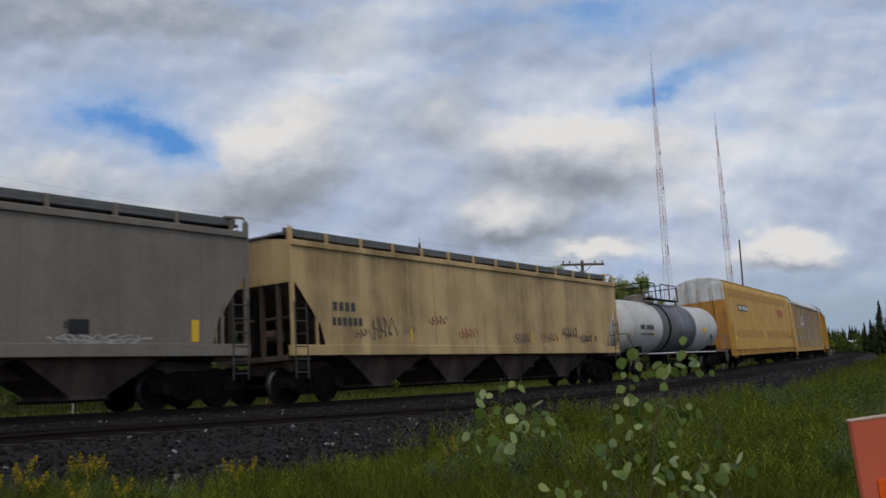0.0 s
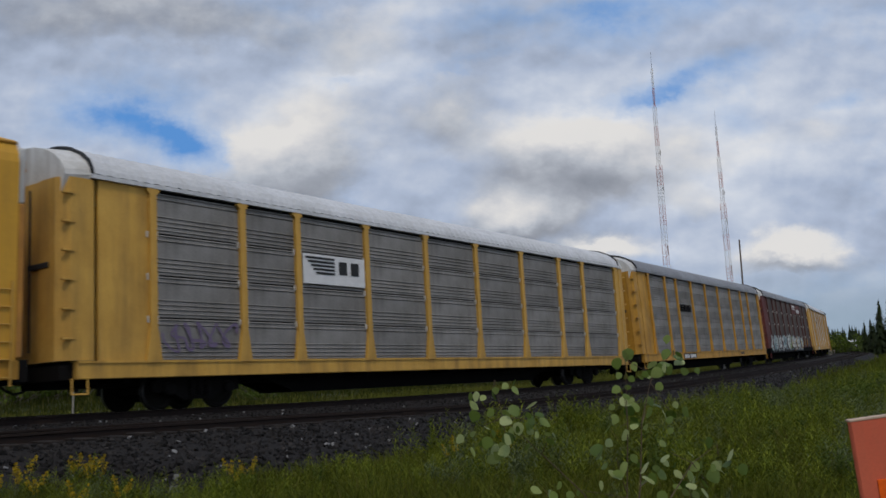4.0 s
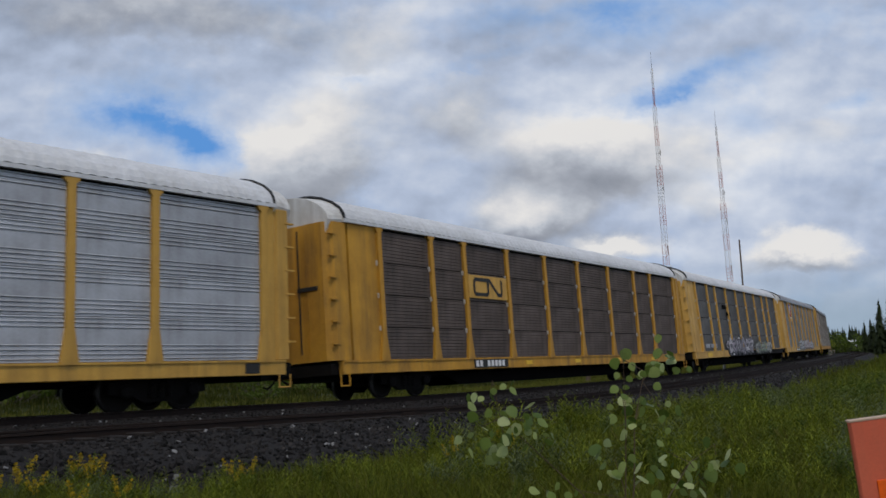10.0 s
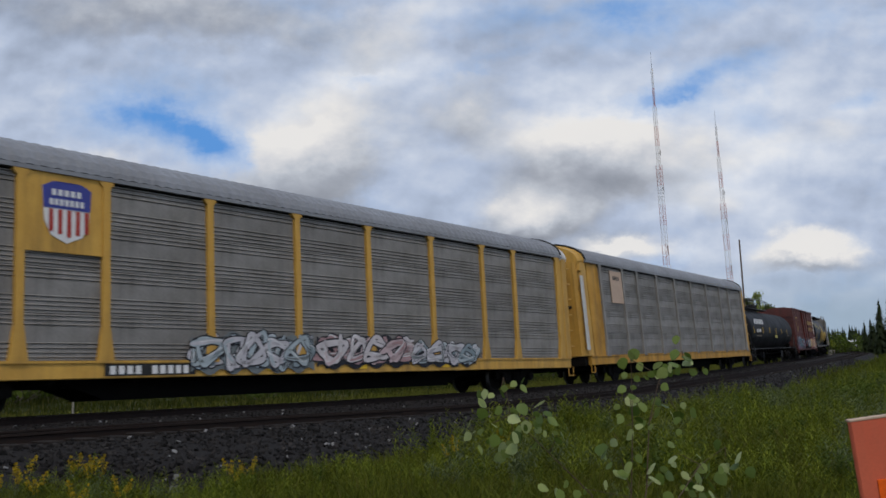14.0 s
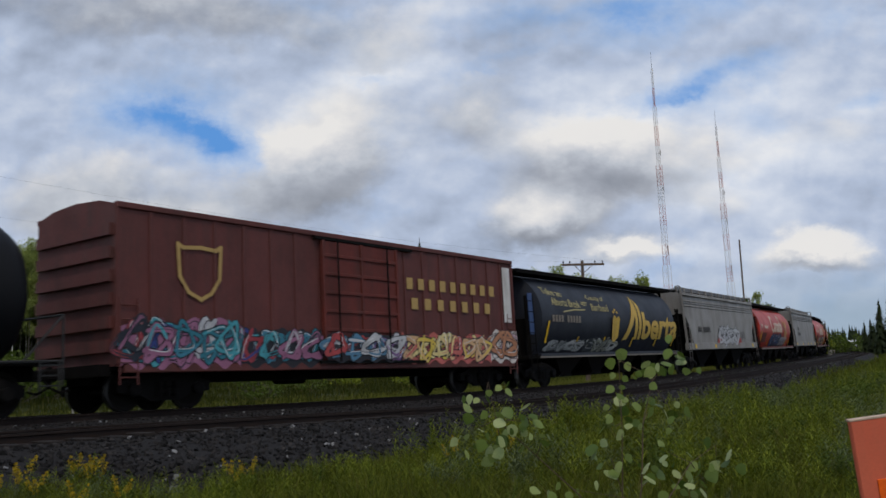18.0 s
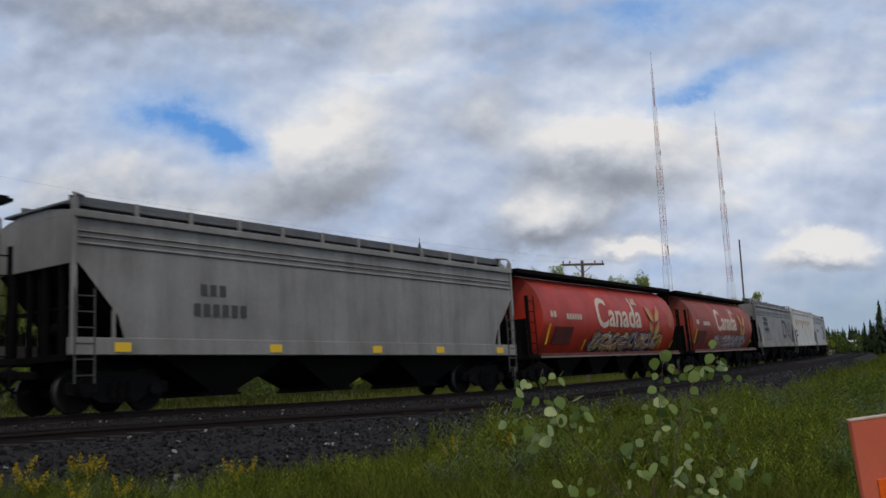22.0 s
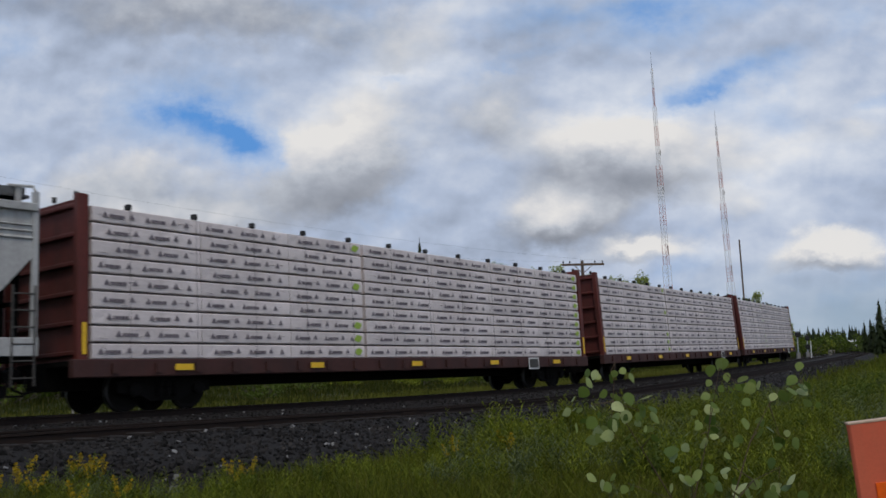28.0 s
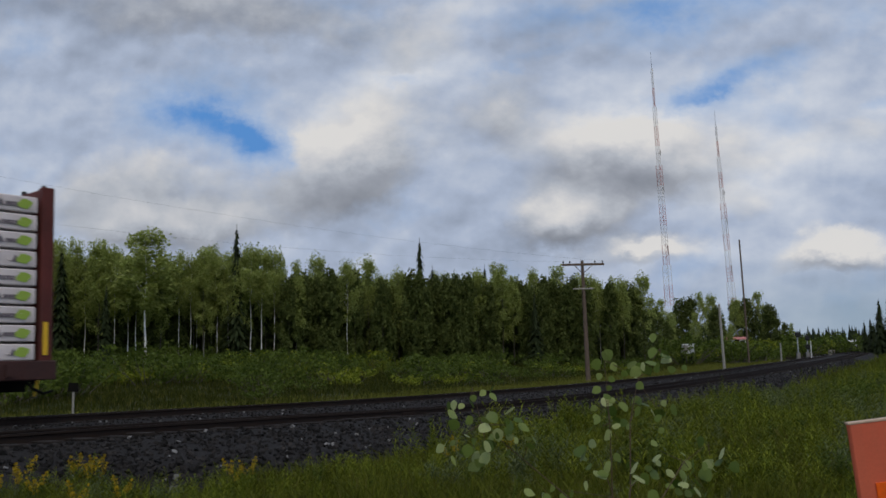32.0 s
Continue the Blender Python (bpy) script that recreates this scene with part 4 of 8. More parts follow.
    for s in (-1, 1):
        for k in range(4):
            y0 = -1.46 + 0.735 * k
            bm = bmesh.new()
            soft_box(bm, *sorted((s * X, s * (X + 0.16))), y0, y0 + 0.7, 1.15, 4.15, 0.03)
            door = part("end_door", bm, M["door_orange"], car)
            bm = bmesh.new()
            top = 5.56 if k in (1, 2) else 5.26
            soft_box(bm, *sorted((s * X, s * (X + 0.14))), y0, y0 + 0.7, 4.15, top, 0.03)
            part("upper_leaf", bm, M["end_white"], door)
            bm = bmesh.new()
            tube(bm, (s * (X + 0.17), y0 + 0.1, 1.2), (s * (X + 0.17), y0 + 0.1, 5.0), 0.013, n=6)
            for z in (2.0, 3.0, 4.2, 4.8):
                box(bm, *sorted((s * (X + 0.12), s * (X + 0.19))), y0 + 0.07, y0 + 0.13, z, z + 0.06)
            part("lock_rod", bm, M["door_orange"], door)
        bm = bmesh.new()
        box(bm, *sorted((s * X, s * (X + 0.3))), -1.4, 1.4, 0.7, 1.12)
        part("end_sill", bm, M["steel_dark"], car)
        bm = bmesh.new()
        extrude(bm, [(-1.46, 4.2), (-1.46, 5.1), (-1.28, 5.42), (-0.7, 5.6), (0, 5.655), (0.7, 5.6), (1.28, 5.42), (1.46, 5.1), (1.46, 4.2)], *sorted((s * (X - 0.02), s * (X + 0.07))))
        part("end_gable", bm, M["end_white"], car, "white upper end")
    return car


# ---- covered hoppers ----
def hopper_chutes(car, count, x0, x1, wide, material, low=0.32, top=1.2, name="chute"):
    w = (x1 - x0) / count
    bm = bmesh.new()
    t = w / 2 - 0.02
    P = [(-t, top), (t, top), (0.45, low + 0.08), (0.45, low), (-0.45, low), (-0.45, low + 0.08)]
    A = [bm.verts.new((x, -wide * (0.92 if z > 1 else 0.72), z)) for x, z in P]
    B = [bm.verts.new((x, wide * (0.92 if z > 1 else 0.72), z)) for x, z in P]
    for i in range(len(P)):
        j = (i + 1) % len(P)
        bm.faces.new((A[i], A[j], B[j], B[i]))
    bm.faces.new(A)
    bm.faces.new(B[::-1])
    bmesh.ops.recalc_face_normals(bm, faces=bm.faces[:])
    me = mesh_of(bm, name, material)
    for i in range(count):
        c = part(name, me, None, car, at=pose(x0 + w * (i + 0.5), 0, 0))
        g = bmesh.new()
        soft_box(g, -0.6, 0.6, -0.9, 0.9, low - 0.06, low, 0.01)
        tube(g, (-0.3, -1.0, low - 0.03), (-0.3, 1.0, low - 0.03), 0.04, n=6)
        part("gate", g, M["steel_dark"], c)


def walkway(car, x0, x1, z, material, rail_mat, y=-1.18, step=1.5, width=0.55):
    """Running boards on the roof with their brackets."""
    bm = bmesh.new()
    for k in range(2):
        yy = y if k == 0 else -y - width
        soft_box(bm, x0, x1, yy, yy + width, z, z + 0.1, 0.01)
        box(bm, x0, x1, yy, yy + 0.03, z + 0.1, z + 0.2)
    soft_box(bm, x0 - 0.1, x0 + 0.5, y, -y, z, z + 0.06, 0.01)
    soft_box(bm, x1 - 0.5, x1 + 0.1, y, -y, z, z + 0.06, 0.01)
    part("running_board", bm, material, car)
    n = int((x1 - x0) / step)
    bm = bmesh.new()
    soft_box(bm, -0.05, 0.05, -0.04, 0.04, -0.36, 0.2, 0.01)
    br = mesh_of(bm, "bracket", rail_mat)
    for i in range(n + 1):
        part("bracket", br, None, car, at=pose(x0 + 0.15 + (x1 - x0 - 0.3) * i / n, y - 0.02, z))


def hatch_row(car, x0, x1, count, z, material):
    bm = bmesh.new()
    lathe(bm, "z", (0, 0, 0), [(0, 0.42), (0.1, 0.42), (0.14, 0.36), (0.17, 0.0)], 14)
    me = mesh_of(bm, "hatch", material)
    for i in range(count):
        part("hatch", me, None, car, at=pose(x0 + (x1 - x0) * (i + 0.5) / count, 0, z))


def covered_hopper(n, label, skin, dark, L, bays=3, band=False, cut=1.2, end_mat=None, rail=None, text=True, top=4.12, sill_z=1.2, bow=0.0):
    """A straight-sided covered hopper: slope sheets at the ends, side posts, running boards, chutes."""
    car, half = start_car("covered_hopper_car", label, "railcar", n, 1.9)
    X = L / 2
    end_mat = end_mat or skin
    # side sheets with the lower corners cut back to the slope sheets
    W = 1.5
    bx = X - cut
    Y = lambda z: W - bow * ((z - 2.7) / 1.45) ** 2
    zs = [sill_z + 0.25, 2.0, 2.6, 3.15, 3.5, 3.9, top]
    bm = bmesh.new()
    for s in (-1, 1):
        rows = []
        for z in zs:
            u = min(1.0, max(0.0, (z - sill_z - 0.6) / (3.15 - sill_z - 0.6)))
            e = bx + (X - 0.1 - bx) * u
            rows.append([bm.verts.new((x, s * Y(z), z)) for x in np.linspace(-e, e, 9)])
        for a, b in zip(rows, rows[1:]):
            for i in range(8):
                bm.faces.new((a[i], a[i + 1], b[i + 1], b[i]) if s < 0 else (a[i + 1], a[i], b[i], b[i + 1]))
    part("side_sheet", bm, skin, car, smooth=bow > 0)
    bm = bmesh.new()
    prof = [(-W, top), (-1.1, top + 0.12), (-0.5, top + 0.2), (0.5, top + 0.2), (1.1, top + 0.12), (W, top)]
    extrude(bm, prof, -X + 0.1, X - 0.1)
    part("roof", bm, skin, car)
    bm = bmesh.new()
    for s in (-1, 1):
        soft_box(bm, -X + 0.05, X - 0.05, *sorted((s * (W + 0.06), s * (W - 0.12))), top - 0.1, top + 0.06, 0.015)
        soft_box(bm, -X, X, *sorted((s * (W + 0.03), s * (W - 0.14))), sill_z - 0.02, sill_z + (0.34 if band else 0.26), 0.012)
    part("chord_and_sill", bm, skin, car)
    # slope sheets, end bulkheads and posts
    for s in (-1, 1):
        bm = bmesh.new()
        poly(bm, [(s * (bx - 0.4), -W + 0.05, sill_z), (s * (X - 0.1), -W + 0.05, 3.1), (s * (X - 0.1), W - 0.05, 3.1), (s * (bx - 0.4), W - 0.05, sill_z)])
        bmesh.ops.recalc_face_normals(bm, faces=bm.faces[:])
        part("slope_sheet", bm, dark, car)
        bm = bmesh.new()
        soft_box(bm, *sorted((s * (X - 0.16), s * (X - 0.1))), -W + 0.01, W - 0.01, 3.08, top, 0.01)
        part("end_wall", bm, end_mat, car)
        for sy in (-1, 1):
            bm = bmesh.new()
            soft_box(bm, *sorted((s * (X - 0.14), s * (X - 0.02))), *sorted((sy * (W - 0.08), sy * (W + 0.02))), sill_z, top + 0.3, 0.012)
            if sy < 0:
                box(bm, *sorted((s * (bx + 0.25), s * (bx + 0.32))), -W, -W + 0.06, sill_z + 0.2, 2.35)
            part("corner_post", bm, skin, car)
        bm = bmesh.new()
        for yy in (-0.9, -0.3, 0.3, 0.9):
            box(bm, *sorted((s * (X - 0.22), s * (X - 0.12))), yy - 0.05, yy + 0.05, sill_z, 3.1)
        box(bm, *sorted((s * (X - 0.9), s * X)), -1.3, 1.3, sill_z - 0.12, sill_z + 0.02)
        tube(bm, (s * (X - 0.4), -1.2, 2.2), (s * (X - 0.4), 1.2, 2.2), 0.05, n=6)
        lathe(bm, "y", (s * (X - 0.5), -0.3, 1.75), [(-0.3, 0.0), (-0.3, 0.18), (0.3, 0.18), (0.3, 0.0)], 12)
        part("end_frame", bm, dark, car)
        # web added in near-black so the opening under the slope reads as shaded
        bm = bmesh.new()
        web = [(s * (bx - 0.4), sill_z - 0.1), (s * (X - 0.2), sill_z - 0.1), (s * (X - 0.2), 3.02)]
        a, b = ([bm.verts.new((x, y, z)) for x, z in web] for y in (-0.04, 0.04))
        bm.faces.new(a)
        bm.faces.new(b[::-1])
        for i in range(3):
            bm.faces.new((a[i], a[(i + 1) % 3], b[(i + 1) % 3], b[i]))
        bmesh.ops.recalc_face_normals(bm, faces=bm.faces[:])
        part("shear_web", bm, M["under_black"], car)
        ladder(car, s * (X - 0.08), -W - 0.03, 0.6, 2.55, -s * 0.45, rail or M["ladder_grey"], 6)
        bm = bmesh.new()
        bent(bm, [(s * (X - 0.1), -W, top + 0.3), (s * (X - 0.1), -W + 0.1, top + 0.42), (s * (X - 0.5), -1.15, top + 0.44)], 0.03)
        part("grab_iron", bm, rail or skin, car)
        bm = bmesh.new()
        bent(bm, [(s * (X - 0.25), -W, 0.75), (s * (X - 0.25), -W, 0.42), (s * (X - 0.6), -W, 0.42), (s * (X - 0.6), -W, 0.75)], 0.02)
        part("step", bm, M["under_black"], car)
    if band:
        bm = bmesh.new()
        for z, t in ((3.48, 0.05), (3.62, 0.03), (3.74, 0.03)):
            prof = [(-Y(z) + 0.01, z - t), (-Y(z) - 0.04, z), (-Y(z) + 0.01, z + t)]
            extrude(bm, prof, -X + 0.15, X - 0.15)
        part("stiffening_band", bm, skin, car)
    else:
        bm = bmesh.new()
        box(bm, -0.012, 0.012, -W - 0.008, -W, sill_z + 0.28, top - 0.1)
        seam = mesh_of(bm, "weld_seam", skin)
        for i in range(8):
            part("weld_seam", seam, None, car, at=pose(-bx + 0.3 + i * (2 * bx - 0.6) / 7, 0, 0))
    walkway(car, -X + 0.15, X - 0.15, top + 0.22, M["board_grey"], rail or skin)
    hatch_row(car, -X + 1, X - 1, 5, top + 0.18, skin)
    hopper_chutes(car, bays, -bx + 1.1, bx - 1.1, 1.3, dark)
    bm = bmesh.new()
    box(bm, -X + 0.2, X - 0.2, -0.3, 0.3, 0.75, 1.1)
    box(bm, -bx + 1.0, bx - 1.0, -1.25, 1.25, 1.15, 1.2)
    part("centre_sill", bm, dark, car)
    return car


M["board_grey"] = surface("grating_grey", (0.13, 0.13, 0.13), (0.08, 0.08, 0.08), 0.7, 0.2, 3, 0.7)
M["tan"] = surface("stained_cream_paint", (0.54, 0.38, 0.175), (0.41, 0.27, 0.115), 0.6, 0, 0.8, 0.8, (0.12, 0.075, 0.03), 1.0, streak_scale=0.75, fleck=0.06)
M["car_grey"] = surface("dusty_grey_paint", (0.2, 0.172, 0.138), (0.13, 0.11, 0.088), 0.6, 0, 0.7, 0.7, (0.1, 0.08, 0.06), 0.65, streak_scale=1.3)
M["pale_grey"] = surface("pale_grey_paint", (0.25, 0.235, 0.213), (0.17, 0.158, 0.141), 0.55, 0, 0.6, 0.8, (0.1, 0.085, 0.068), 0.75, fleck=0.05, streak_scale=1.6)
M["cream_white"] = surface("off_white_paint", (0.56, 0.55, 0.5), (0.44, 0.42, 0.37), 0.6, 0, 0.8, 0.7, (0.25, 0.18, 0.1), 0.6, fleck=0.05, streak_scale=1.6)
# Near-black for black fittings; undersides carry their shade in this colour.
M["under_black"] = surface("black_steel_and_shade", (0.005, 0.0046, 0.0043), (0.009, 0.008, 0.007), 0.95, 0, 2, 0.8, fleck=0.04, spec=0.04)
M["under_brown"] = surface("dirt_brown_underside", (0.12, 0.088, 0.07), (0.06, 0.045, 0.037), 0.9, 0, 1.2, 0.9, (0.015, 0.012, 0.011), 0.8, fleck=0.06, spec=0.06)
M["ladder_grey"] = surface("grimy_ladder_steel", (0.06, 0.055, 0.05), (0.03, 0.028, 0.026), 0.7, 0, 3)
M["letter_dark"] = surface("dark_stencil", (0.045, 0.043, 0.04), (0.09, 0.085, 0.08), 0.7, 0, 6)
M["rust"] = surface("rust_bloom", (0.32, 0.15, 0.03), (0.42, 0.24, 0.07), 0.8, 0, 5, 0.9)


# ---- cylindrical grain hoppers ----
def round_side(z):
    """Half width of the bowed side at height z."""
    if z > 2.6:
        return 1.53 * math.sqrt(max(0.05, 1 - ((z - 2.6) / 1.68) ** 2))
    return 1.53 - 0.3 * ((2.6 - z) / 1.0) ** 2


def grain_hopper(n, label, skin, end_skin):
    car, half = start_car("cylindrical_hopper_car", label, "railcar", n, 1.9)
    X = 7.2
    zs = [1.15, 1.5, 1.9, 2.3, 2.7, 3.1, 3.4, 3.65, 3.85, 4.0, 4.1]
    prof = [(round_side(z), z) for z in zs] + [(0.45, 4.2), (0.0, 4.24)]
    ring = [(-y, z) for y, z in prof] + [(y, z) for y, z in prof[-2::-1]]
    bm = bmesh.new()
    stations = [(-X, 1.0), (-5, 1.0), (-2.5, 1.0), (0, 1.0), (2.5, 1.0), (5, 1.0), (X, 1.0)]
    rows = []
    for x, k in stations:
        rows.append([bm.verts.new((x, y * (0.6 + 0.4 * k), 2.6 + (z - 2.6) * (0.45 + 0.55 * k))) for y, z in ring])
    for a, b in zip(rows, rows[1:]):
        for i in range(len(ring) - 1):
            bm.faces.new((a[i], b[i], b[i + 1], a[i + 1]))
    bmesh.ops.recalc_face_normals(bm, faces=bm.faces[:])
    part("barrel", bm, skin, car, smooth=True)
    for s in (-1, 1):
        bm = bmesh.new()
        rows = [[bm.verts.new((s * (X + d), y * k, 2.7 + (z - 2.7) * k)) for y, z in ring] for d, k in ((0.0, 0.995), (0.1, 0.8), (0.18, 0.45))]
        for a, b in zip(rows, rows[1:]):
            for i in range(len(ring)):
                j = (i + 1) % len(ring)
                bm.faces.new((a[i], b[i], b[j], a[j]))
        bm.faces.new(rows[-1])
        bmesh.ops.recalc_face_normals(bm, faces=bm.faces[:])
        part("end_plate", bm, skin, car, smooth=True)
    bm = bmesh.new()
    for s in (-1, 1):
        soft_box(bm, -7.5, 7.5, *sorted((s * 1.5, s * 1.3)), 1.04, 1.2, 0.012)
    part("side_sill", bm, M["maroon"] if "red" in skin.name else skin, car)
    bm = bmesh.new()
    soft_box(bm, -7.6, 7.6, -1.52, -1.495, 1.03, 1.09, 0.006)
    part("dusty_ledge", bm, M["car_grey"], car)
    bm = bmesh.new()
    for yy in (-1.1, 0.5):
        soft_box(bm, -8.1, 8.3, yy, yy + 0.6, 4.2, 4.36, 0.01)
    soft_box(bm, -8.3, -7.2, -1.08, 1.08, 4.25, 4.32, 0.01)
    soft_box(bm, 7.4, 8.4, -1.08, 1.08, 4.25, 4.32, 0.01)
    part("running_board", bm, M["under_black"], car, "black roof running board")
    bm = bmesh.new()
    soft_box(bm, -7.2, 7.2, -0.28, 0.28, 4.18, 4.34, 0.02)
    part("trough_hatch", bm, M["under_black"], car)
    for s in (-1, 1):
        xe = s * 8.2
        bm = bmesh.new()
        for yy, zt in ((-1.38, 3.3), (-0.6, 4.25), (0.0, 4.25), (0.6, 4.25), (1.0, 4.25), (1.4, 4.25)):
            soft_box(bm, xe - 0.04, xe + 0.04, yy - 0.04, yy + 0.04, 1.1, zt, 0.01)
        soft_box(bm, *sorted((s * 7.4, s * 8.35)), -1.45, 1.45, 1.0, 1.14, 0.02)
        part("end_frame", bm, M["under_black"], car)
        ladder(car, xe, -1.45, 0.6, 3.3, -s * 0.45, M["under_black"], 7)
        ladder(car, xe + s * 0.08, -0.5, 1.2, 4.2, 0.45, M["under_black"], 8, "y")
        bm = bmesh.new()
        lathe(bm, "x", (s * 7.95, 0.4, 1.6), [(-0.35, 0.0), (-0.35, 0.2), (0.35, 0.2), (0.35, 0.0)], 12)
        soft_box(bm, *sorted((s * 7.7, s * 8.1)), -0.9, -0.4, 1.14, 1.7, 0.03)
        part("brake_gear", bm, M["under_black"], car)
        # added dark plates: they close the open end and stand for its shade
        bm = bmesh.new()
        soft_box(bm, *sorted((s * 7.5, s * 8.1)), -0.06, 0.06, 1.1, 3.4, 0.01)
        soft_box(bm, *sorted((s * 7.86, s * 7.94)), -1.15, 1.25, 1.1, 2.5, 0.01)
        part("end_bulkhead", bm, M["under_black"], car)
        bm = bmesh.new()
        poly(bm, [(s * 5.9, -0.85, 1.08), (s * 7.4, -0.8, 1.75), (s * 7.4, 0.8, 1.75), (s * 5.9, 0.85, 1.08)])
        part("slope_sheet", bm, M["under_black"], car)
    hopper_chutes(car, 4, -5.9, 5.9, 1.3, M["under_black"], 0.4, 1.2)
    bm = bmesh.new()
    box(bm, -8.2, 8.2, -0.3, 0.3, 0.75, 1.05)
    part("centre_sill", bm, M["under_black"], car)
    return car


HUGGED = {"flag_emblem", "leaf_emblem", "wheat_emblem", "stencil_bar", "data_panel", "reflector", "placard", "plate", "emblem", "stripe"}


def hug(car):
    """Bends the painted marks of a grain hopper onto its round side."""
    for ob in list(car.children):
        if ob.name.split(".")[0] not in HUGGED:
            continue
        place = ob.matrix_basis.translation
        if place.length > 0.01:
            zc = place.z + max(v.co.z for v in ob.data.vertices) / 2
            slope = (round_side(zc + 0.05) - round_side(zc - 0.05)) / 0.1
            y = -round_side(zc) - 0.015
            h = zc - place.z
            ob.matrix_basis = pose(place.x, y + slope * h, place.z, degrees_of(slope), 0, 0)
        else:
            zs = [v.co.z for v in ob.data.vertices]
            y0 = min(v.co.y for v in ob.data.vertices)
            out = 0.09 if max(zs) - min(zs) > 0.9 else 0.055 if max(zs) - min(zs) > 0.5 else 0.03
            for v in ob.data.vertices:
                v.co.y += -y0 - round_side(v.co.z) - out


def degrees_of(slope):
    return math.degrees(math.atan(slope))


def on_barrel(z):
    return -round_side(z) - 0.008


def reflectors(car, xs, z, y, h=0.38, w=0.09):
    bm = bmesh.new()
    soft_box(bm, -w / 2, w / 2, -0.012, 0, 0, h, 0.003)
    me = mesh_of(bm, "reflector", M["bright_yellow"])
    for x in xs:
        part("reflector", me, None, car, "yellow reflective strip", at=pose(x, y, z))


# ---- tank cars ----
def tank_car(n, label, skin, L, R, zc, band=None, black=False):
    car, half = start_car("tank_car", label, "railcar", n, 2.3)
    X = L / 2
    bm = bmesh.new()
    prof = [(-X, 0.0), (-X + 0.04, R * 0.35), (-X + 0.15, R * 0.65), (-X + 0.32, R * 0.87), (-X + 0.55, R * 0.98), (-X + 0.7, R)]
    prof += [(x, R) for x in np.linspace(-X + 2.0, X - 2.0, 6)] + [(-a, r) for a, r in prof[::-1]]
    lathe(bm, "x", (0, 0, zc), prof, 40)
    bmesh.ops.recalc_face_normals(bm, faces=bm.faces[:])
    part("tank", bm, skin, car, smooth=True)
    if band:
        x0, x1, bmat = band
        bm = bmesh.new()
        lathe(bm, "x", (0, 0, zc), [(x0, R - 0.01), (x0, R + 0.012), (x1, R + 0.012), (x1, R - 0.01)], 40)
        part("tank_band", bm, bmat, car, "dark grey painted middle band", smooth=True)
        bm = bmesh.new()
        lathe(bm, "x", (0, 0, zc), [(x0 + 0.95, R), (x0 + 0.95, R + 0.03), (x0 + 1.25, R + 0.03), (x0 + 1.25, R)], 40)
        part("belt", bm, M["steel_dark"], car)
    for s in (-1, 1):
        bm = bmesh.new()
        soft_box(bm, *sorted((s * (half - 2.9), s * (half - 0.5))), -0.35, 0.35, 0.7, 1.1, 0.03)
        soft_box(bm, *sorted((s * (half - 2.6), s * (half - 2.1))), -1.3, 1.3, 0.95, 1.45, 0.05)
        soft_box(bm, *sorted((s * (half - 1.6), s * (half - 0.45))), -1.45, 1.45, 1.0, 1.08, 0.02)
        part("stub_sill", bm, M["under_black"], car)
        bm = bmesh.new()
        xr = s * (half - 0.5)
        bent(bm, [(xr, -1.45, 0.6), (xr, -1.45, 2.0), (xr, 1.45, 2.0), (xr, 1.45, 0.6)], 0.025)
        bent(bm, [(xr, -1.45, 2.0), (s * (half - 1.3), -1.45, 1.1)], 0.025)
        bent(bm, [(s * (half - 2.9), -1.45, 1.08), (s * (half - 0.5), -1.45, 1.08)], 0.03)
        part("end_rail", bm, M["black"] if black else M["car_grey"], car)
        ladder(car, s * (half - 1.0), -1.5, 0.5, 1.1, 0.4, M["black"] if black else M["car_grey"], 3)
    bm = bmesh.new()
    bent(bm, [(-half + 2.6, -1.4, 1.08), (half - 2.6, -1.4, 1.08)], 0.03)
    part("side_rail", bm, M["black"] if black else M["white"], car)
    bm = bmesh.new()
    for yy in (-0.35, 0.0):
        bent(bm, [(-half + 2.6, yy, 0.75), (half - 2.6, yy, 0.75)], 0.035)
    for i in range(5):
        x = -2.4 + 1.2 * i
        bent(bm, [(x, -0.6, 1.1), (x, -0.6, 0.55)], 0.03)
    soft_box(bm, -0.5, 0.5, -0.35, 0.35, 0.5, 1.1, 0.05)
    part("outlet_piping", bm, M["under_black"], car)
    return car


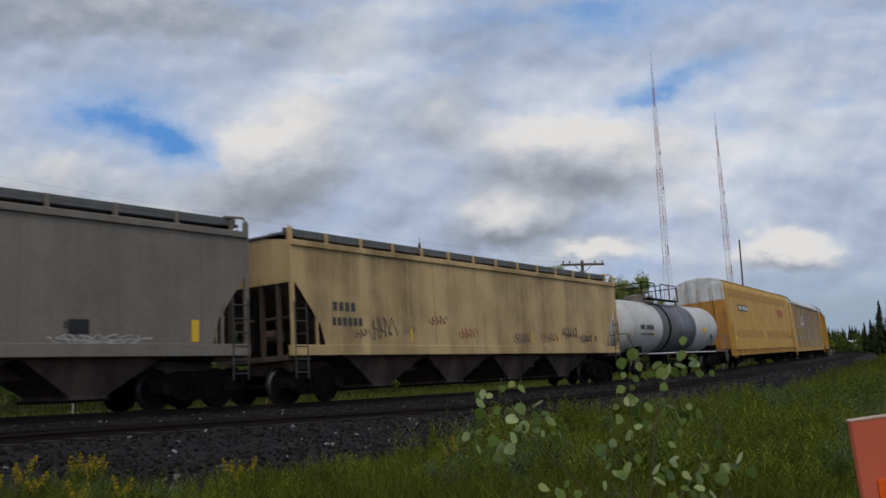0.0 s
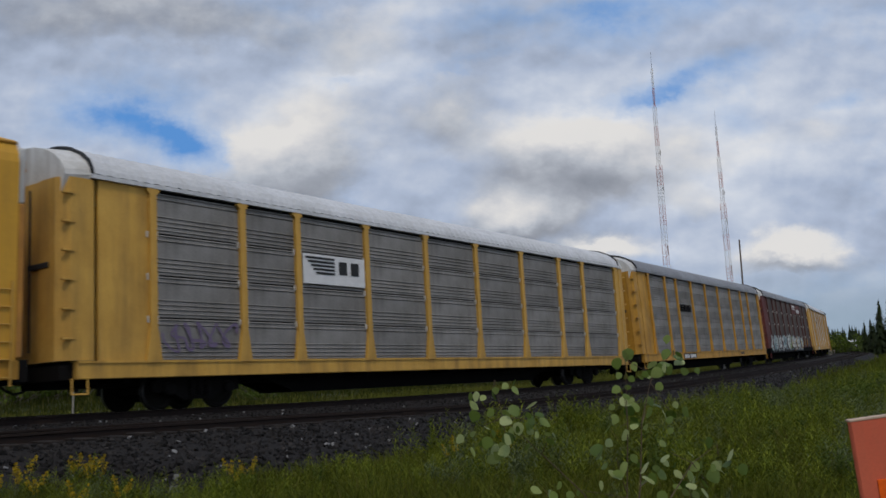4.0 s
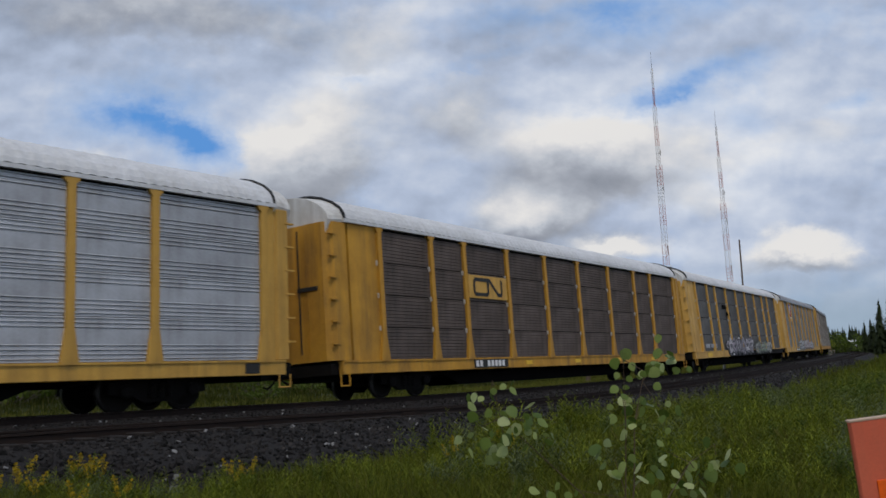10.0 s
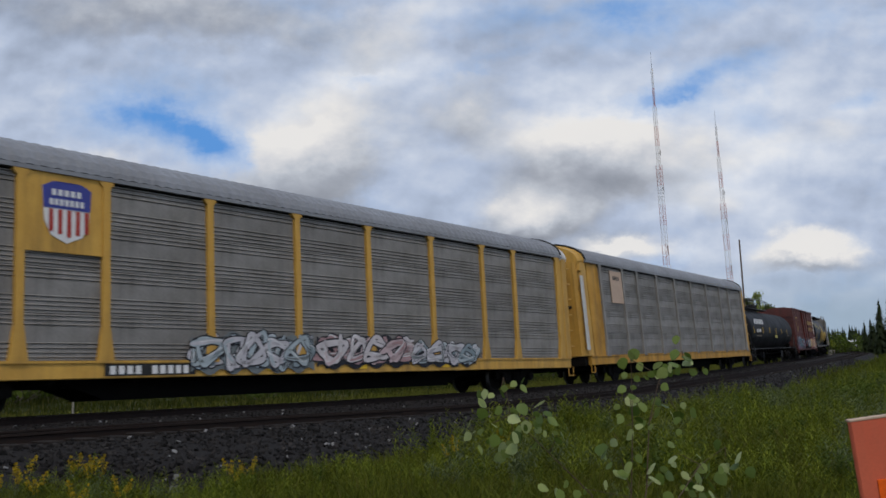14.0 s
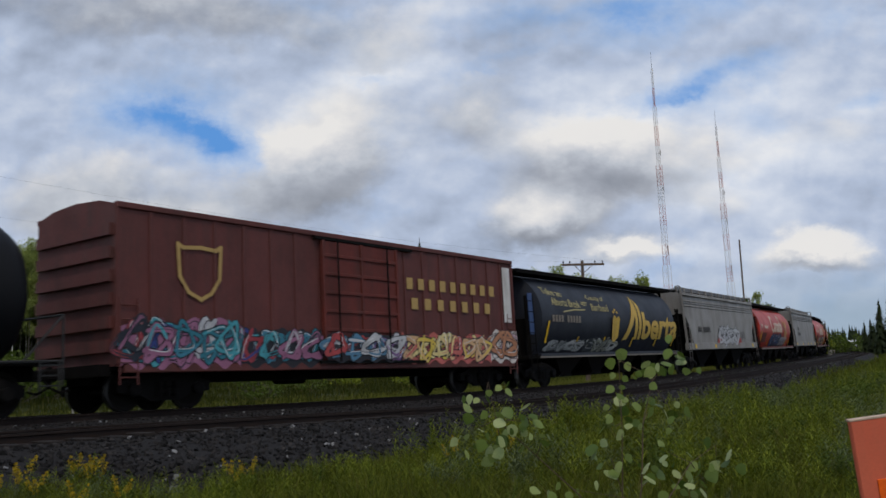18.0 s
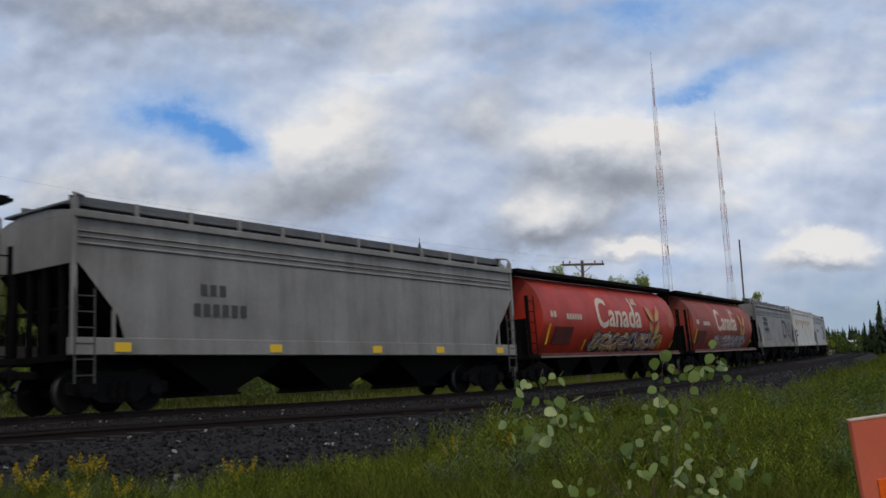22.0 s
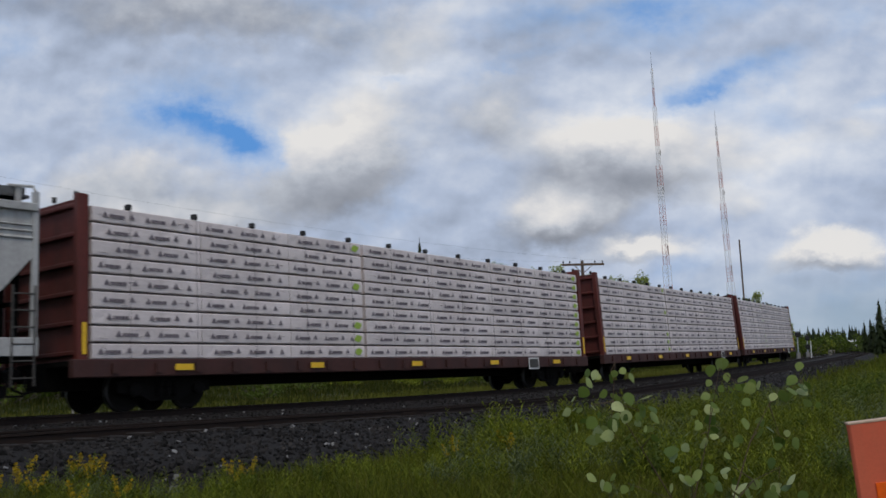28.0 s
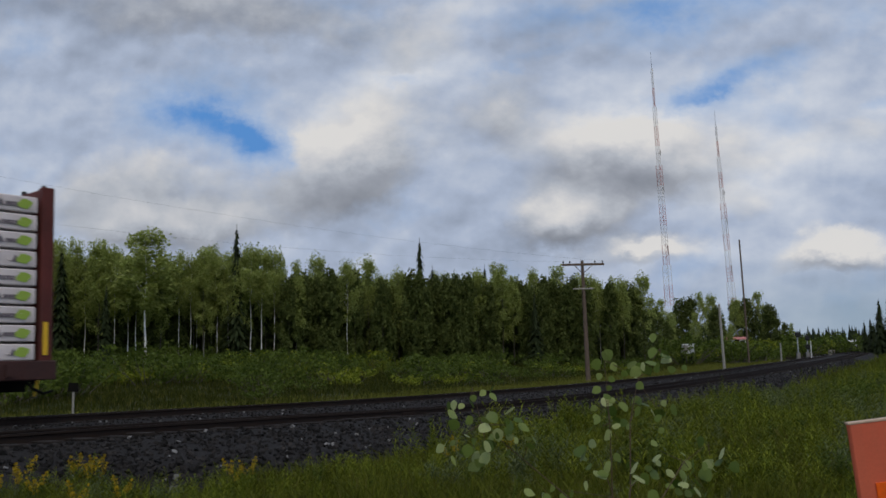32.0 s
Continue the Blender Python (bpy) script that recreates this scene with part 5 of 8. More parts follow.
def tank_platform(car, x0, x1, z, material, domes, rail_h=0.85, arches=()):
    bm = bmesh.new()
    for s in (-1, 1):
        soft_box(bm, x0, x1, *sorted((s * 0.95, s * 0.6)), z - 0.05, z, 0.01)
    part("platform", bm, material, car)
    for xa, xb in arches:
        for s in (-1,):
            bm = bmesh.new()
            y = s * 0.95
            mid = (xa + xb) / 2
            bent(bm, [(xa, y, z), (xa, y, z + rail_h * 0.9), (xa + 0.15, y, z + rail_h), (xb - 0.15, y, z + rail_h), (xb, y, z + rail_h * 0.9), (xb, y, z)], 0.028)
            bent(bm, [(mid, y, z), (mid, y, z + rail_h)], 0.022)
            part("hand_rail", bm, material, car)
        bm = bmesh.new()
        for x in (xa, xb):
            bent(bm, [(x, -0.95, z + rail_h * 0.9), (x, 0.95, z + rail_h * 0.9)], 0.022)
        part("hand_rail", bm, material, car)
    for x, r, h, mt in domes:
        bm = bmesh.new()
        lathe(bm, "z", (x, 0, z - 0.35), [(0, r), (0.35 + h, r), (0.4 + h, r * 0.92), (0.44 + h, r * 0.5), (0.46 + h, 0.0)], 20)
        for k in range(8):
            a = k * math.pi / 4
            box(bm, x + math.cos(a) * r - 0.04, x + math.cos(a) * r + 0.04, math.sin(a) * r - 0.04, math.sin(a) * r + 0.04, z + h - 0.1, z + h + 0.08)
        part("dome", bm, mt, car)


# ---- boxcar ----
def boxcar(n):
    M["box_red"] = surface("oxide_red_paint", (0.115, 0.03, 0.024), (0.07, 0.022, 0.019), 0.65, 0, 0.7, 0.8, (0.04, 0.025, 0.02), 0.6, fleck=0.08)
    car, half = start_car("boxcar", "oxide-red ribbed boxcar with a sliding door and sprayed lettering", "railcar", n, 2.2)
    X = 8.0
    bm = bmesh.new()
    extrude(bm, [(-1.48, 0.95), (-1.48, 4.42), (-0.9, 4.58), (0, 4.64), (0.9, 4.58), (1.48, 4.42), (1.48, 0.95)], -X, X)
    part("body", bm, M["box_red"], car)
    bm = bmesh.new()
    for s in (-1, 1):
        soft_box(bm, -X, X, *sorted((s * 1.54, s * 1.4)), 4.34, 4.48, 0.02)
        soft_box(bm, -X + 0.2, X - 0.2, *sorted((s * 1.53, s * 1.4)), 0.8, 1.0, 0.02)
    for i in range(11):
        x = -X + 0.6 + i * 1.48
        extrude(bm, [(-1.45, 4.44), (-0.9, 4.62), (0, 4.68), (0.9, 4.62), (1.45, 4.44)], x, x + 0.08, True)
    part("eave_and_sill", bm, M["box_red"], car)
    rb = bmesh.new()
    soft_box(rb, -0.05, 0.05, -0.035, 0.0, 1.0, 4.36, 0.012)
    rib = mesh_of(rb, "rib", M["box_red"])
    for x in [-7.95, -7.1, -6.2, -5.3, -4.4, -3.5, -2.65, 1.9, 2.8, 3.7, 4.6, 5.5, 6.4, 7.2, 7.95]:
        part("rib", rib, None, car, at=pose(x, -1.48, 0))
    bm = bmesh.new()
    soft_box(bm, -1.75, 1.45, -1.58, -1.5, 1.05, 4.25, 0.02)
    door = part("sliding_door", bm, M["maroon"], car, "darker rusted plug door")
    for i in range(6):
        bm = bmesh.new()
        z = 1.3 + 0.5 * i
        soft_box(bm, -1.7, 1.4, -1.62, -1.57, z, z + 0.09, 0.02)
        part("door_rib", bm, M["maroon"], door)
    for x in (-1.75, -0.2, 1.35):
        bm = bmesh.new()
        soft_box(bm, x, x + 0.1, -1.63, -1.56, 1.05, 4.25, 0.02)
        part("door_post", bm, M["maroon"], door)
    bm = bmesh.new()
    for x in (-1.2, 0.9):
        tube(bm, (x, -1.67, 1.0), (x, -1.67, 4.3), 0.025, n=6)
    box(bm, -1.9, 2.6, -1.62, -1.5, 0.95, 1.03)
    box(bm, -2.0, 2.2, -1.6, -1.5, 4.26, 4.34)
    part("door_rod", bm, M["steel_dark"], door)
    for s in (-1, 1):
        for i in range(6):
            bm = bmesh.new()
            z = 1.25 + i * 0.5
            extrude(bm, [(-1.4, z), (-1.4, z + 0.26), (1.4, z + 0.26), (1.4, z)], *sorted((s * X, s * (X + 0.1))))
            part("end_rib", bm, M["box_red"], car)
        ladder(car, s * (X - 0.08), -1.53, 0.55, 2.6 if s > 0 else 2.4, -s * 0.45, M["box_red"], 6)
        bm = bmesh.new()
        box(bm, *sorted((s * X, s * (X + 0.25))), -1.3, 1.3, 0.75, 1.0)
        part("end_sill", bm, M["under_black"], car)
    bm = bmesh.new()
    box(bm, -X, X, -0.3, 0.3, 0.6, 0.95)
    box(bm, -X, X, -1.3, 1.3, 0.88, 0.95)
    lathe(bm, "x", (-1.0, 0.5, 0.7), [(-0.5, 0.0), (-0.5, 0.2), (0.5, 0.2), (0.5, 0.0)], 12)
    part("underframe", bm, M["under_black"], car)
    return car


# ---- centre-beam flat cars with wrapped lumber ----
M["beam_red"] = surface("brick_red_steel", (0.11, 0.02, 0.014), (0.06, 0.016, 0.013), 0.65, 0, 1.0, 0.8, (0.05, 0.025, 0.02), 0.6)
M["beam_dark"] = surface("dark_red_deck", (0.06, 0.02, 0.016), (0.035, 0.017, 0.015), 0.75, 0, 1.2, 0.8, (0.03, 0.02, 0.02), 0.6)
M["wrap"] = surface("white_lumber_wrap", (0.67, 0.6, 0.585), (0.53, 0.47, 0.455), 0.5, 0, 1.8, 0.8, (0.32, 0.27, 0.25), 0.35, bump=0.7, bump_scale=9, fleck=0.05, vary=0.14)
M["wrap_print"] = surface("grey_wrap_print", (0.12, 0.1, 0.115), (0.24, 0.21, 0.22), 0.5, 0, 8)
M["wrap_green"] = surface("green_wrap_print", (0.3, 0.42, 0.06), (0.24, 0.36, 0.05), 0.5, 0, 5)
M["lumber"] = surface("sawn_lumber_ends", (0.5, 0.38, 0.22), (0.4, 0.29, 0.16), 0.8, 0, 6)


def bundle_mesh(length, height, seed, green):
    """One wrapped pack: soft edges, sagging sheet, printed marks along its side."""
    rnd = random.Random(seed)
    bm = bmesh.new()
    nx = 10
    cols = []
    for i in range(nx + 1):
        x = length * i / nx
        wob = rnd.uniform(-0.008, 0.008)
        ring = [(-0.028, 0.008), (-0.038 + wob, 0.028), (-0.04 + wob * 2, height * 0.5), (-0.038 + wob, height - 0.028), (-0.02, height - 0.006), (0.3, height), (1.0, height), (1.0, 0.0), (0.05, 0.0)]
        cols.append([bm.verts.new((x, y, z)) for y, z in ring])
    for a, b in zip(cols, cols[1:]):
        for i in range(len(a)):
            j = (i + 1) % len(a)
            bm.faces.new((a[i], b[i], b[j], a[j]))
    bm.faces.new(cols[0])
    bm.faces.new(cols[-1][::-1])
    bmesh.ops.recalc_face_normals(bm, faces=bm.faces[:])
    x = 0.08 + rnd.random() * 0.5
    k = 0
    while x < length - 0.2:
        z = height * (0.3 if k % 2 == 0 else 0.36)
        v = [bm.verts.new(p) for p in ((x, -0.056, z), (x + 0.16, -0.056, z), (x + 0.08, -0.056, z + 0.14))]
        bm.faces.new(v).material_index = 1
        if k % 2 == 0 and x < length - 0.75:
            for j in range(6):
                xx = x + 0.18 + j * 0.066
                box(bm, xx, xx + 0.052, -0.056, -0.045, z + 0.005, z + 0.085, 1)
        x += (0.66 if k % 2 == 0 else 0.36) + rnd.random() * 0.06
        k += 1
    # creases and folds of the sheet
    for _ in range(int(length * 2)):
        x, z = rnd.uniform(0.1, length - 0.3), rnd.uniform(0.05, height - 0.05)
        dx, dz = rnd.uniform(0.08, 0.3), rnd.uniform(-0.05, 0.05)
        z2 = min(max(z + dz, 0.03), height - 0.03)
        v = [bm.verts.new(q) for q in ((x, -0.047, z - 0.006), (x + dx, -0.047, z2 - 0.003), (x + dx * 0.5, -0.062, (z + z2) / 2 + 0.004), (x + dx, -0.047, z2 + 0.012), (x, -0.047, z + 0.012))]
        bm.faces.new((v[0], v[1], v[2]))
        bm.faces.new((v[2], v[3], v[4]))
    if green:
        v = [bm.verts.new((length - 0.25 + 0.15 * math.cos(a) + 0.03 * math.sin(3 * a), -0.058, height * 0.5 + 0.1 * math.sin(a))) for a in np.linspace(0, 6.28, 11)[:-1]]
        bm.faces.new(v).material_index = 2
    return mesh_of(bm, "lumber_pack", [M["wrap"], M["wrap_print"], M["wrap_green"]])


BUNDLES = {}


def centre_beam(n, last=False):
    car, half = start_car("centre_beam_car", "red centre-beam flat car loaded with white-wrapped lumber", "railcar", n, 3.4 if n < 25 else 2.9, -0.4 if n < 25 else 0.0)
    X = 10.95 if n < 25 else 11.0
    bm = bmesh.new()
    for s in (-1, 1):
        soft_box(bm, -X - 0.35, X + 0.35, *sorted((s * 1.46, s * 1.26)), 0.72, 1.1, 0.02)
        for i in range(20):
            x = -X + 0.6 + i * (2 * X - 1.2) / 19
            box(bm, x - 0.08, x + 0.08, *sorted((s * 1.52, s * 1.44)), 0.8, 1.02)
    part("side_sill", bm, M["beam_dark"], car)
    bm = bmesh.new()
    box(bm, -X - 0.3, X + 0.3, -1.26, 1.26, 0.98, 1.08)
    box(bm, -X - 0.3, X + 0.3, -0.35, 0.35, 0.5, 0.98)
    part("deck", bm, M["under_black"], car)
    bm = bmesh.new()
    box(bm, -X, X, -0.06, 0.06, 4.2, 4.42)
    for i in range(17):
        x = -X + 0.4 + i * (2 * X - 0.8) / 16
        box(bm, x - 0.07, x + 0.07, -0.05, 0.05, 1.08, 4.25)
    part("centre_beam", bm, M["beam_red"], car)
    for s in (-1, 1):
        bm = bmesh.new()
        x0, x1 = sorted((s * X, s * (X + 0.26)))
        box(bm, *sorted((s * X, s * (X + 0.06))), -1.3, 1.3, 1.05, 4.5)
        bulk = part("bulkhead", bm, M["beam_red"], car, "brick-red ribbed end bulkhead")
        for yy in (-1.44, 1.26):
            bm = bmesh.new()
            soft_box(bm, x0, x1, yy, yy + 0.18, 1.05, 4.55, 0.02)
            part("post", bm, M["beam_red"], bulk)
        for k in range(6):
            bm = bmesh.new()
            z = 1.2 + 0.62 * k
            soft_box(bm, *sorted((s * (X + 0.05), s * (X + 0.16))), -1.27, 1.27, z, z + 0.1, 0.02)
            part("rib", bm, M["beam_red"], bulk)
        bm = bmesh.new()
        soft_box(bm, *sorted((s * (X + 0.06), s * (X + 0.16))), -1.455, -1.44, 1.2, 1.85, 0.003)
        part("reflector", bm, M["bright_yellow"], bulk)
        bm = bmesh.new()
        for yy in (-1.2, -0.4, 0.3, 1.1):
            tube(bm, (s * (X + 0.15), yy, 4.5), (s * (X + 0.15), yy, 4.62), 0.05, n=6)
        part("strap_winch", bm, M["black"], bulk)
        ladder(car, s * (X + 0.3), 0.75, 0.6, 4.4, 0.45, M["beam_red"], 9, "y")
    layers = 9
    lh = (4.36 - 1.1) / layers
    split = -X * 0.2
    for y_side in (-1, 1):
        for r in range(layers):
            for k, (a, b) in enumerate(((-X + 0.08, split - 0.06), (split + 0.06, X - 0.08))):
                m = 3 if k == 0 else 4
                w = (b - a) / m
                for j in range(m):
                    green = (n == 23 and k == 1 and j == m - 1) or (n > 22 and k == 0 and j == m - 1 and r in (0, 1, 2, 5, 8)) or (n == 25 and k == 1 and j == m - 1)
                    kk = (round(w, 2), (r * 3 + j) % 5, green)
                    if kk not in BUNDLES:
                        BUNDLES[kk] = bundle_mesh(w - 0.02, lh - 0.035, hash(kk[1]) + 7, green)
                    at = pose(a + j * w, -1.38, 1.1 + r * lh) if y_side < 0 else pose(a + (j + 1) * w, 1.38, 1.1 + r * lh, 0, 0, 180)
                    if y_side < 0 or r == layers - 1:
                        part("lumber_pack", BUNDLES[kk], None, car, at=at)
    bm = bmesh.new()
    for i in range(12):
        x = -X + 1.0 + i * (2 * X - 2.0) / 11
        bent(bm, [(x, -1.452, 1.0), (x, -1.437, 4.36), (x, -0.1, 4.42)], 0.004, 4)
    part("strap", bm, M["wrap_print"], car)
    bm = bmesh.new()
    soft_box(bm, -0.06, 0.06, -1.44, -1.3, 4.33, 4.46, 0.02)
    winch = mesh_of(bm, "strap_winch", M["black"])
    for i in range(12):
        part("strap_winch", winch, None, car, at=pose(-X + 1.0 + i * (2 * X - 2.0) / 11, 0, 0))
    reflectors(car, [-8.6 + 4.3 * i for i in range(5)], 0.84, -1.53, 0.14, 0.5)
    plate(car, X - 4.4, X - 3.7, 0.66, 1.06, M["white"], -1.535, "data_panel", "white-edged dark data panel")
    plate(car, X - 4.35, X - 3.75, 0.7, 1.02, M["letter_dark"], -1.546, "data_panel")
    if last:
        bm = bmesh.new()
        soft_box(bm, X + 0.55, X + 0.75, -0.25, 0.1, 0.95, 1.35, 0.03)
        bent(bm, [(X + 0.6, -0.3, 1.0), (X + 0.55, -0.3, 0.6), (X + 0.5, -0.3, 0.4)], 0.03)
        part("end_of_train_unit", bm, M["bright_yellow"], car)
    return car


# ---- the train, car by car ----
def build_train():
    W, D, Y = M["white"], M["letter_dark"], M["bright_yellow"]
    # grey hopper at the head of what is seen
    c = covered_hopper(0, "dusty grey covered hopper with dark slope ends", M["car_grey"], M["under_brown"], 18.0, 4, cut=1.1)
    bars(c, 4.2, 1.75, 0.16, 3, 0.16, D, -1.505)
    scrawl(c, 3.8, 6.2, 1.4, 1.68, (0.4, 0.38, 0.35), 3, width=0.03, loops=8, label="faint grey scrawl")
    plate(c, 4.3, 4.75, 1.65, 1.95, M["black"], -1.51, "placard")
    plate(c, -1.2, -0.9, 2.8, 2.92, M["black"], -1.503, "placard")
    reflectors(c, [7.4], 1.5, -1.5, 0.5, 0.2)
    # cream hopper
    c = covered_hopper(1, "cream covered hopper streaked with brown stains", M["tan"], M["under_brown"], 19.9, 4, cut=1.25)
    bars(c, -8.35, 2.38, 0.24, 4, 0.25, D, -1.505)
    bars(c, -8.4, 1.98, 0.22, 6, 0.22, D, -1.505)
    for x0, x1, z0, z1, rgb, k, lp in ((-6.9, -5.6, 1.55, 2.3, (0.1, 0.085, 0.06), 5, 4), (-7.6, -6.9, 1.6, 1.95, (0.16, 0.12, 0.08), 9, 3), (-5.3, -4.6, 1.75, 2.05, (0.22, 0.17, 0.1), 10, 3), (-4.0, -2.9, 2.05, 2.4, (0.25, 0.08, 0.05), 11, 4),
                                       (-2.4, -1.2, 1.65, 2.05, (0.3, 0.09, 0.05), 12, 4), (1.0, 2.3, 1.5, 1.95, (0.14, 0.1, 0.08), 13, 5), (3.0, 4.5, 1.55, 2.0, (0.28, 0.1, 0.06), 14, 5), (4.7, 6.1, 1.6, 2.3, (0.05, 0.045, 0.04), 15, 5), (6.1, 7.4, 1.55, 1.95, (0.03, 0.03, 0.03), 16, 5)):
        scrawl(c, x0, x1, z0, z1, rgb, k, loops=lp, width=0.045)
    reflectors(c, [-4.9, 2.4, 4.5], 1.55, -1.505, 0.4, 0.08)
    bars(c, 7.6, 1.65, 0.22, 1, 0.2, D, -1.505)
    # white tank car with its dark band
    M["tank_white"] = surface("white_tank_paint", (0.57, 0.56, 0.53), (0.45, 0.43, 0.395), 0.45, 0, 0.7, 0.6, (0.25, 0.19, 0.12), 0.6, fleck=0.04, streak_scale=1.5)
    M["tank_band"] = surface("dark_grey_tank_paint", (0.13, 0.13, 0.135), (0.1, 0.1, 0.1), 0.45, 0, 0.7, 0.6, (0.06, 0.055, 0.05), 0.6)
    c = tank_car(2, "white tank car with a dark grey middle band", M["tank_white"], 15.6, 1.32, 2.44, (-2.7, 2.9, M["tank_band"]))
    bars(c, -5.95, 2.22, 0.22, 11, 0.17, D, -1.322, skip=(4,))
    bars(c, -5.9, 1.98, 0.06, 16, 0.12, D, -1.26)
    tank_platform(c, -3.2, 1.6, 3.85, M["steel_dark"], [(-2.55, 0.5, 0.18, M["car_grey"]), (-0.95, 0.36, 0.16, M["car_grey"])], 0.75, [(-4.2, -2.1), (-1.3, 1.4)])
    plate(c, 4.2, 4.75, 2.15, 2.42, Y, -1.322, "placard")
    plate(c, 5.75, 6.1, 1.75, 2.05, M["letter_dark"], -1.27, "placard")
    for z in (2.5, 2.62, 2.38):
        plate(c, 6.0, 7.0, z, z + 0.05, M["white"], -1.322, "stencil_bar")
    reflectors(c, [-3.95, -7.2], 1.9, -1.26, 0.4, 0.12)
    yellow_box_carrier(3)

    def sill_board(c, x, chars=10):
        plate(c, x, x + 2.35, 0.75, 1.0, M["black"], -1.475, "number_board", "black board with a white number")
        bars(c, x + 0.12, 0.78, 0.18, chars, 0.21, W, -1.485, skip=(4,))

    # silver and yellow carriers
    c = autorack(4, "silver-sided car carrier with yellow posts and ends", M["silver_dull"], M["yellow"], M["roof_white"], M["yellow"], 4, 7, 0.035)
    plate(c, -6.7, -4.2, 3.05, 3.85, W, -1.475, "emblem_board", "white board with a black striped emblem")
    for i in range(5):
        stroke(c, [(-6.6 + 0.1 * i, 3.75 - 0.1 * i), (-5.5, 3.75 - 0.1 * i)], 0.06, M["black"], -1.49, "emblem")
    bars(c, -5.3, 3.35, 0.36, 2, 0.5, M["black"], -1.49)
    scrawl(c, -11.3, -9.0, 1.15, 2.0, (0.16, 0.12, 0.2), 11, -1.48, 0.06, 5, "dark purple scrawl")
    c = autorack(5, "grey ribbed car carrier with bold yellow posts", M["silver_dull"], M["yellow_old"], M["roof_grey"], M["yellow_old"], 4, 8, 0.012)
    bars(c, -6.75, 3.2, 0.36, 8, 0.28, M["gap_dark"], -1.48, fill=0.75)
    sill_board(c, -7.0)
    bars(c, 5.6, 0.8, 0.16, 5, 0.2, M["black"], -1.475)
    c = autorack(6, "grimy brown car carrier with maroon ends and white sprayed figures", M["brown_panel"], M["maroon"], M["roof_grey"], M["maroon"], 4, 11, 0.035, posts=M["post_maroon"], sill=M["gap_dark"])
    plate(c, 1.75, 7.35, 3.98, 4.78, M["maroon"], -1.475, "emblem_board", "maroon board with white lettering shapes")
    bars(c, 2.45, 4.5, 0.2, 8, 0.24, W, -1.49)
    stroke(c, [(2.4, 4.4), (4.5, 4.36)], 0.07, W, -1.49, "emblem")
    bars(c, 4.7, 4.1, 0.3, 7, 0.32, W, -1.49)
    pale = [(0.6, 0.63, 0.58), (0.5, 0.56, 0.5), (0.68, 0.68, 0.64), (0.2, 0.32, 0.34)]
    spray(c, -12.2, -6.0, 0.75, 2.2, pale, 21, -1.478, 6, "pale sprayed letters with dark outlines")
    spray(c, -6.0, 0.2, 0.75, 2.35, pale + [(0.25, 0.32, 0.08)], 22, -1.478, 5, "pale sprayed letters with dark outlines")
    spray(c, 0.5, 6.1, 0.72, 2.2, pale + [(0.45, 0.25, 0.04)], 23, -1.478, 5, "pale sprayed figure and letters")
    reflectors(c, [-1.2, 1.65, 4.65, 7.5, 9.5], 1.25, -1.53, 0.42, 0.08)
    c = autorack(7, "silver ribbed car carrier with yellow posts and white roof", M["silver"], M["yellow"], M["roof_white"], M["yellow"], 4, 8, 0.012)
    plate(c, -6.75, -4.2, 3.1, 3.85, W, -1.475, "emblem_board", "white board with a black striped emblem")
    for i in range(5):
        stroke(c, [(-6.65 + 0.12 * i, 3.78 - 0.085 * i), (-5.75 + 0.1 * i, 3.78 - 0.085 * i)], 0.055, M["black"], -1.49, "emblem")
    bars(c, -5.35, 3.42, 0.3, 2, 0.5, M["black"], -1.49, fill=0.85)
    bars(c, -6.6, 3.17, 0.13, 13, 0.18, M["black"], -1.49)
    sill_board(c, -8.0)
    plate(c, 12.0, 12.45, 0.75, 1.0, M["black"], -1.475, "placard")
    c = autorack(8, "grimy brown car carrier with yellow posts and doors", M["brown_panel"], M["yellow_old"], M["roof_white"], M["yellow_old"], 4, 9, 0.035)
    plate(c, -6.7, -4.2, 3.05, 3.82, M["yellow"], -1.475, "emblem_board", "yellow board with a black bent-line emblem")
    stroke(c, [(-5.45, 3.68), (-6.3, 3.68), (-6.38, 3.6), (-6.38, 3.25), (-6.3, 3.18), (-5.6, 3.18), (-5.5, 3.25), (-5.5, 3.6)], 0.12, M["black"], -1.49, "emblem")
    stroke(c, [(-5.5, 3.6), (-5.4, 3.68), (-4.85, 3.2), (-4.65, 3.2), (-4.6, 3.3), (-4.6, 3.68)], 0.12, M["black"], -1.49, "emblem")
    plate(c, -6.7, -4.5, 0.74, 1.02, M["black"], -1.475, "number_board", "black board with a white number")
    bars(c, -6.6, 0.78, 0.2, 8, 0.24, W, -1.485, skip=(2,))
    reflectors(c, [-3.0, 1.0, 5.0, 9.0], 0.8, -1.475, 0.14, 0.45)
    c = autorack(9, "sooty grey car carrier with yellow posts and grey sprayed letters", M["charcoal_panel"], M["yellow"], M["roof_white"], M["yellow"], 4, 9, 0.035)
    for i in range(2):
        bars(c, -5.6 + i * 0.9, 3.55 - 0.4 * i, 0.24, 4, 0.3, M["gap_dark"], -1.475, fill=0.9)
    spray(c, -5.6, 1.9, 0.72, 2.0, [(0.42, 0.36, 0.4), (0.5, 0.46, 0.48), (0.24, 0.22, 0.25), (0.1, 0.1, 0.1)], 31, -1.5, 6, "grey and pink sprayed letters")
    spray(c, 2.6, 8.5, 0.72, 1.7, [(0.2, 0.26, 0.18), (0.4, 0.4, 0.38), (0.14, 0.15, 0.13), (0.35, 0.22, 0.04)], 32, -1.5, 6, "green and white sprayed outlines")
    bars(c, -10.8, 1.25, 0.22, 11, 0.24, M["silver"], -1.475, skip=(4,))
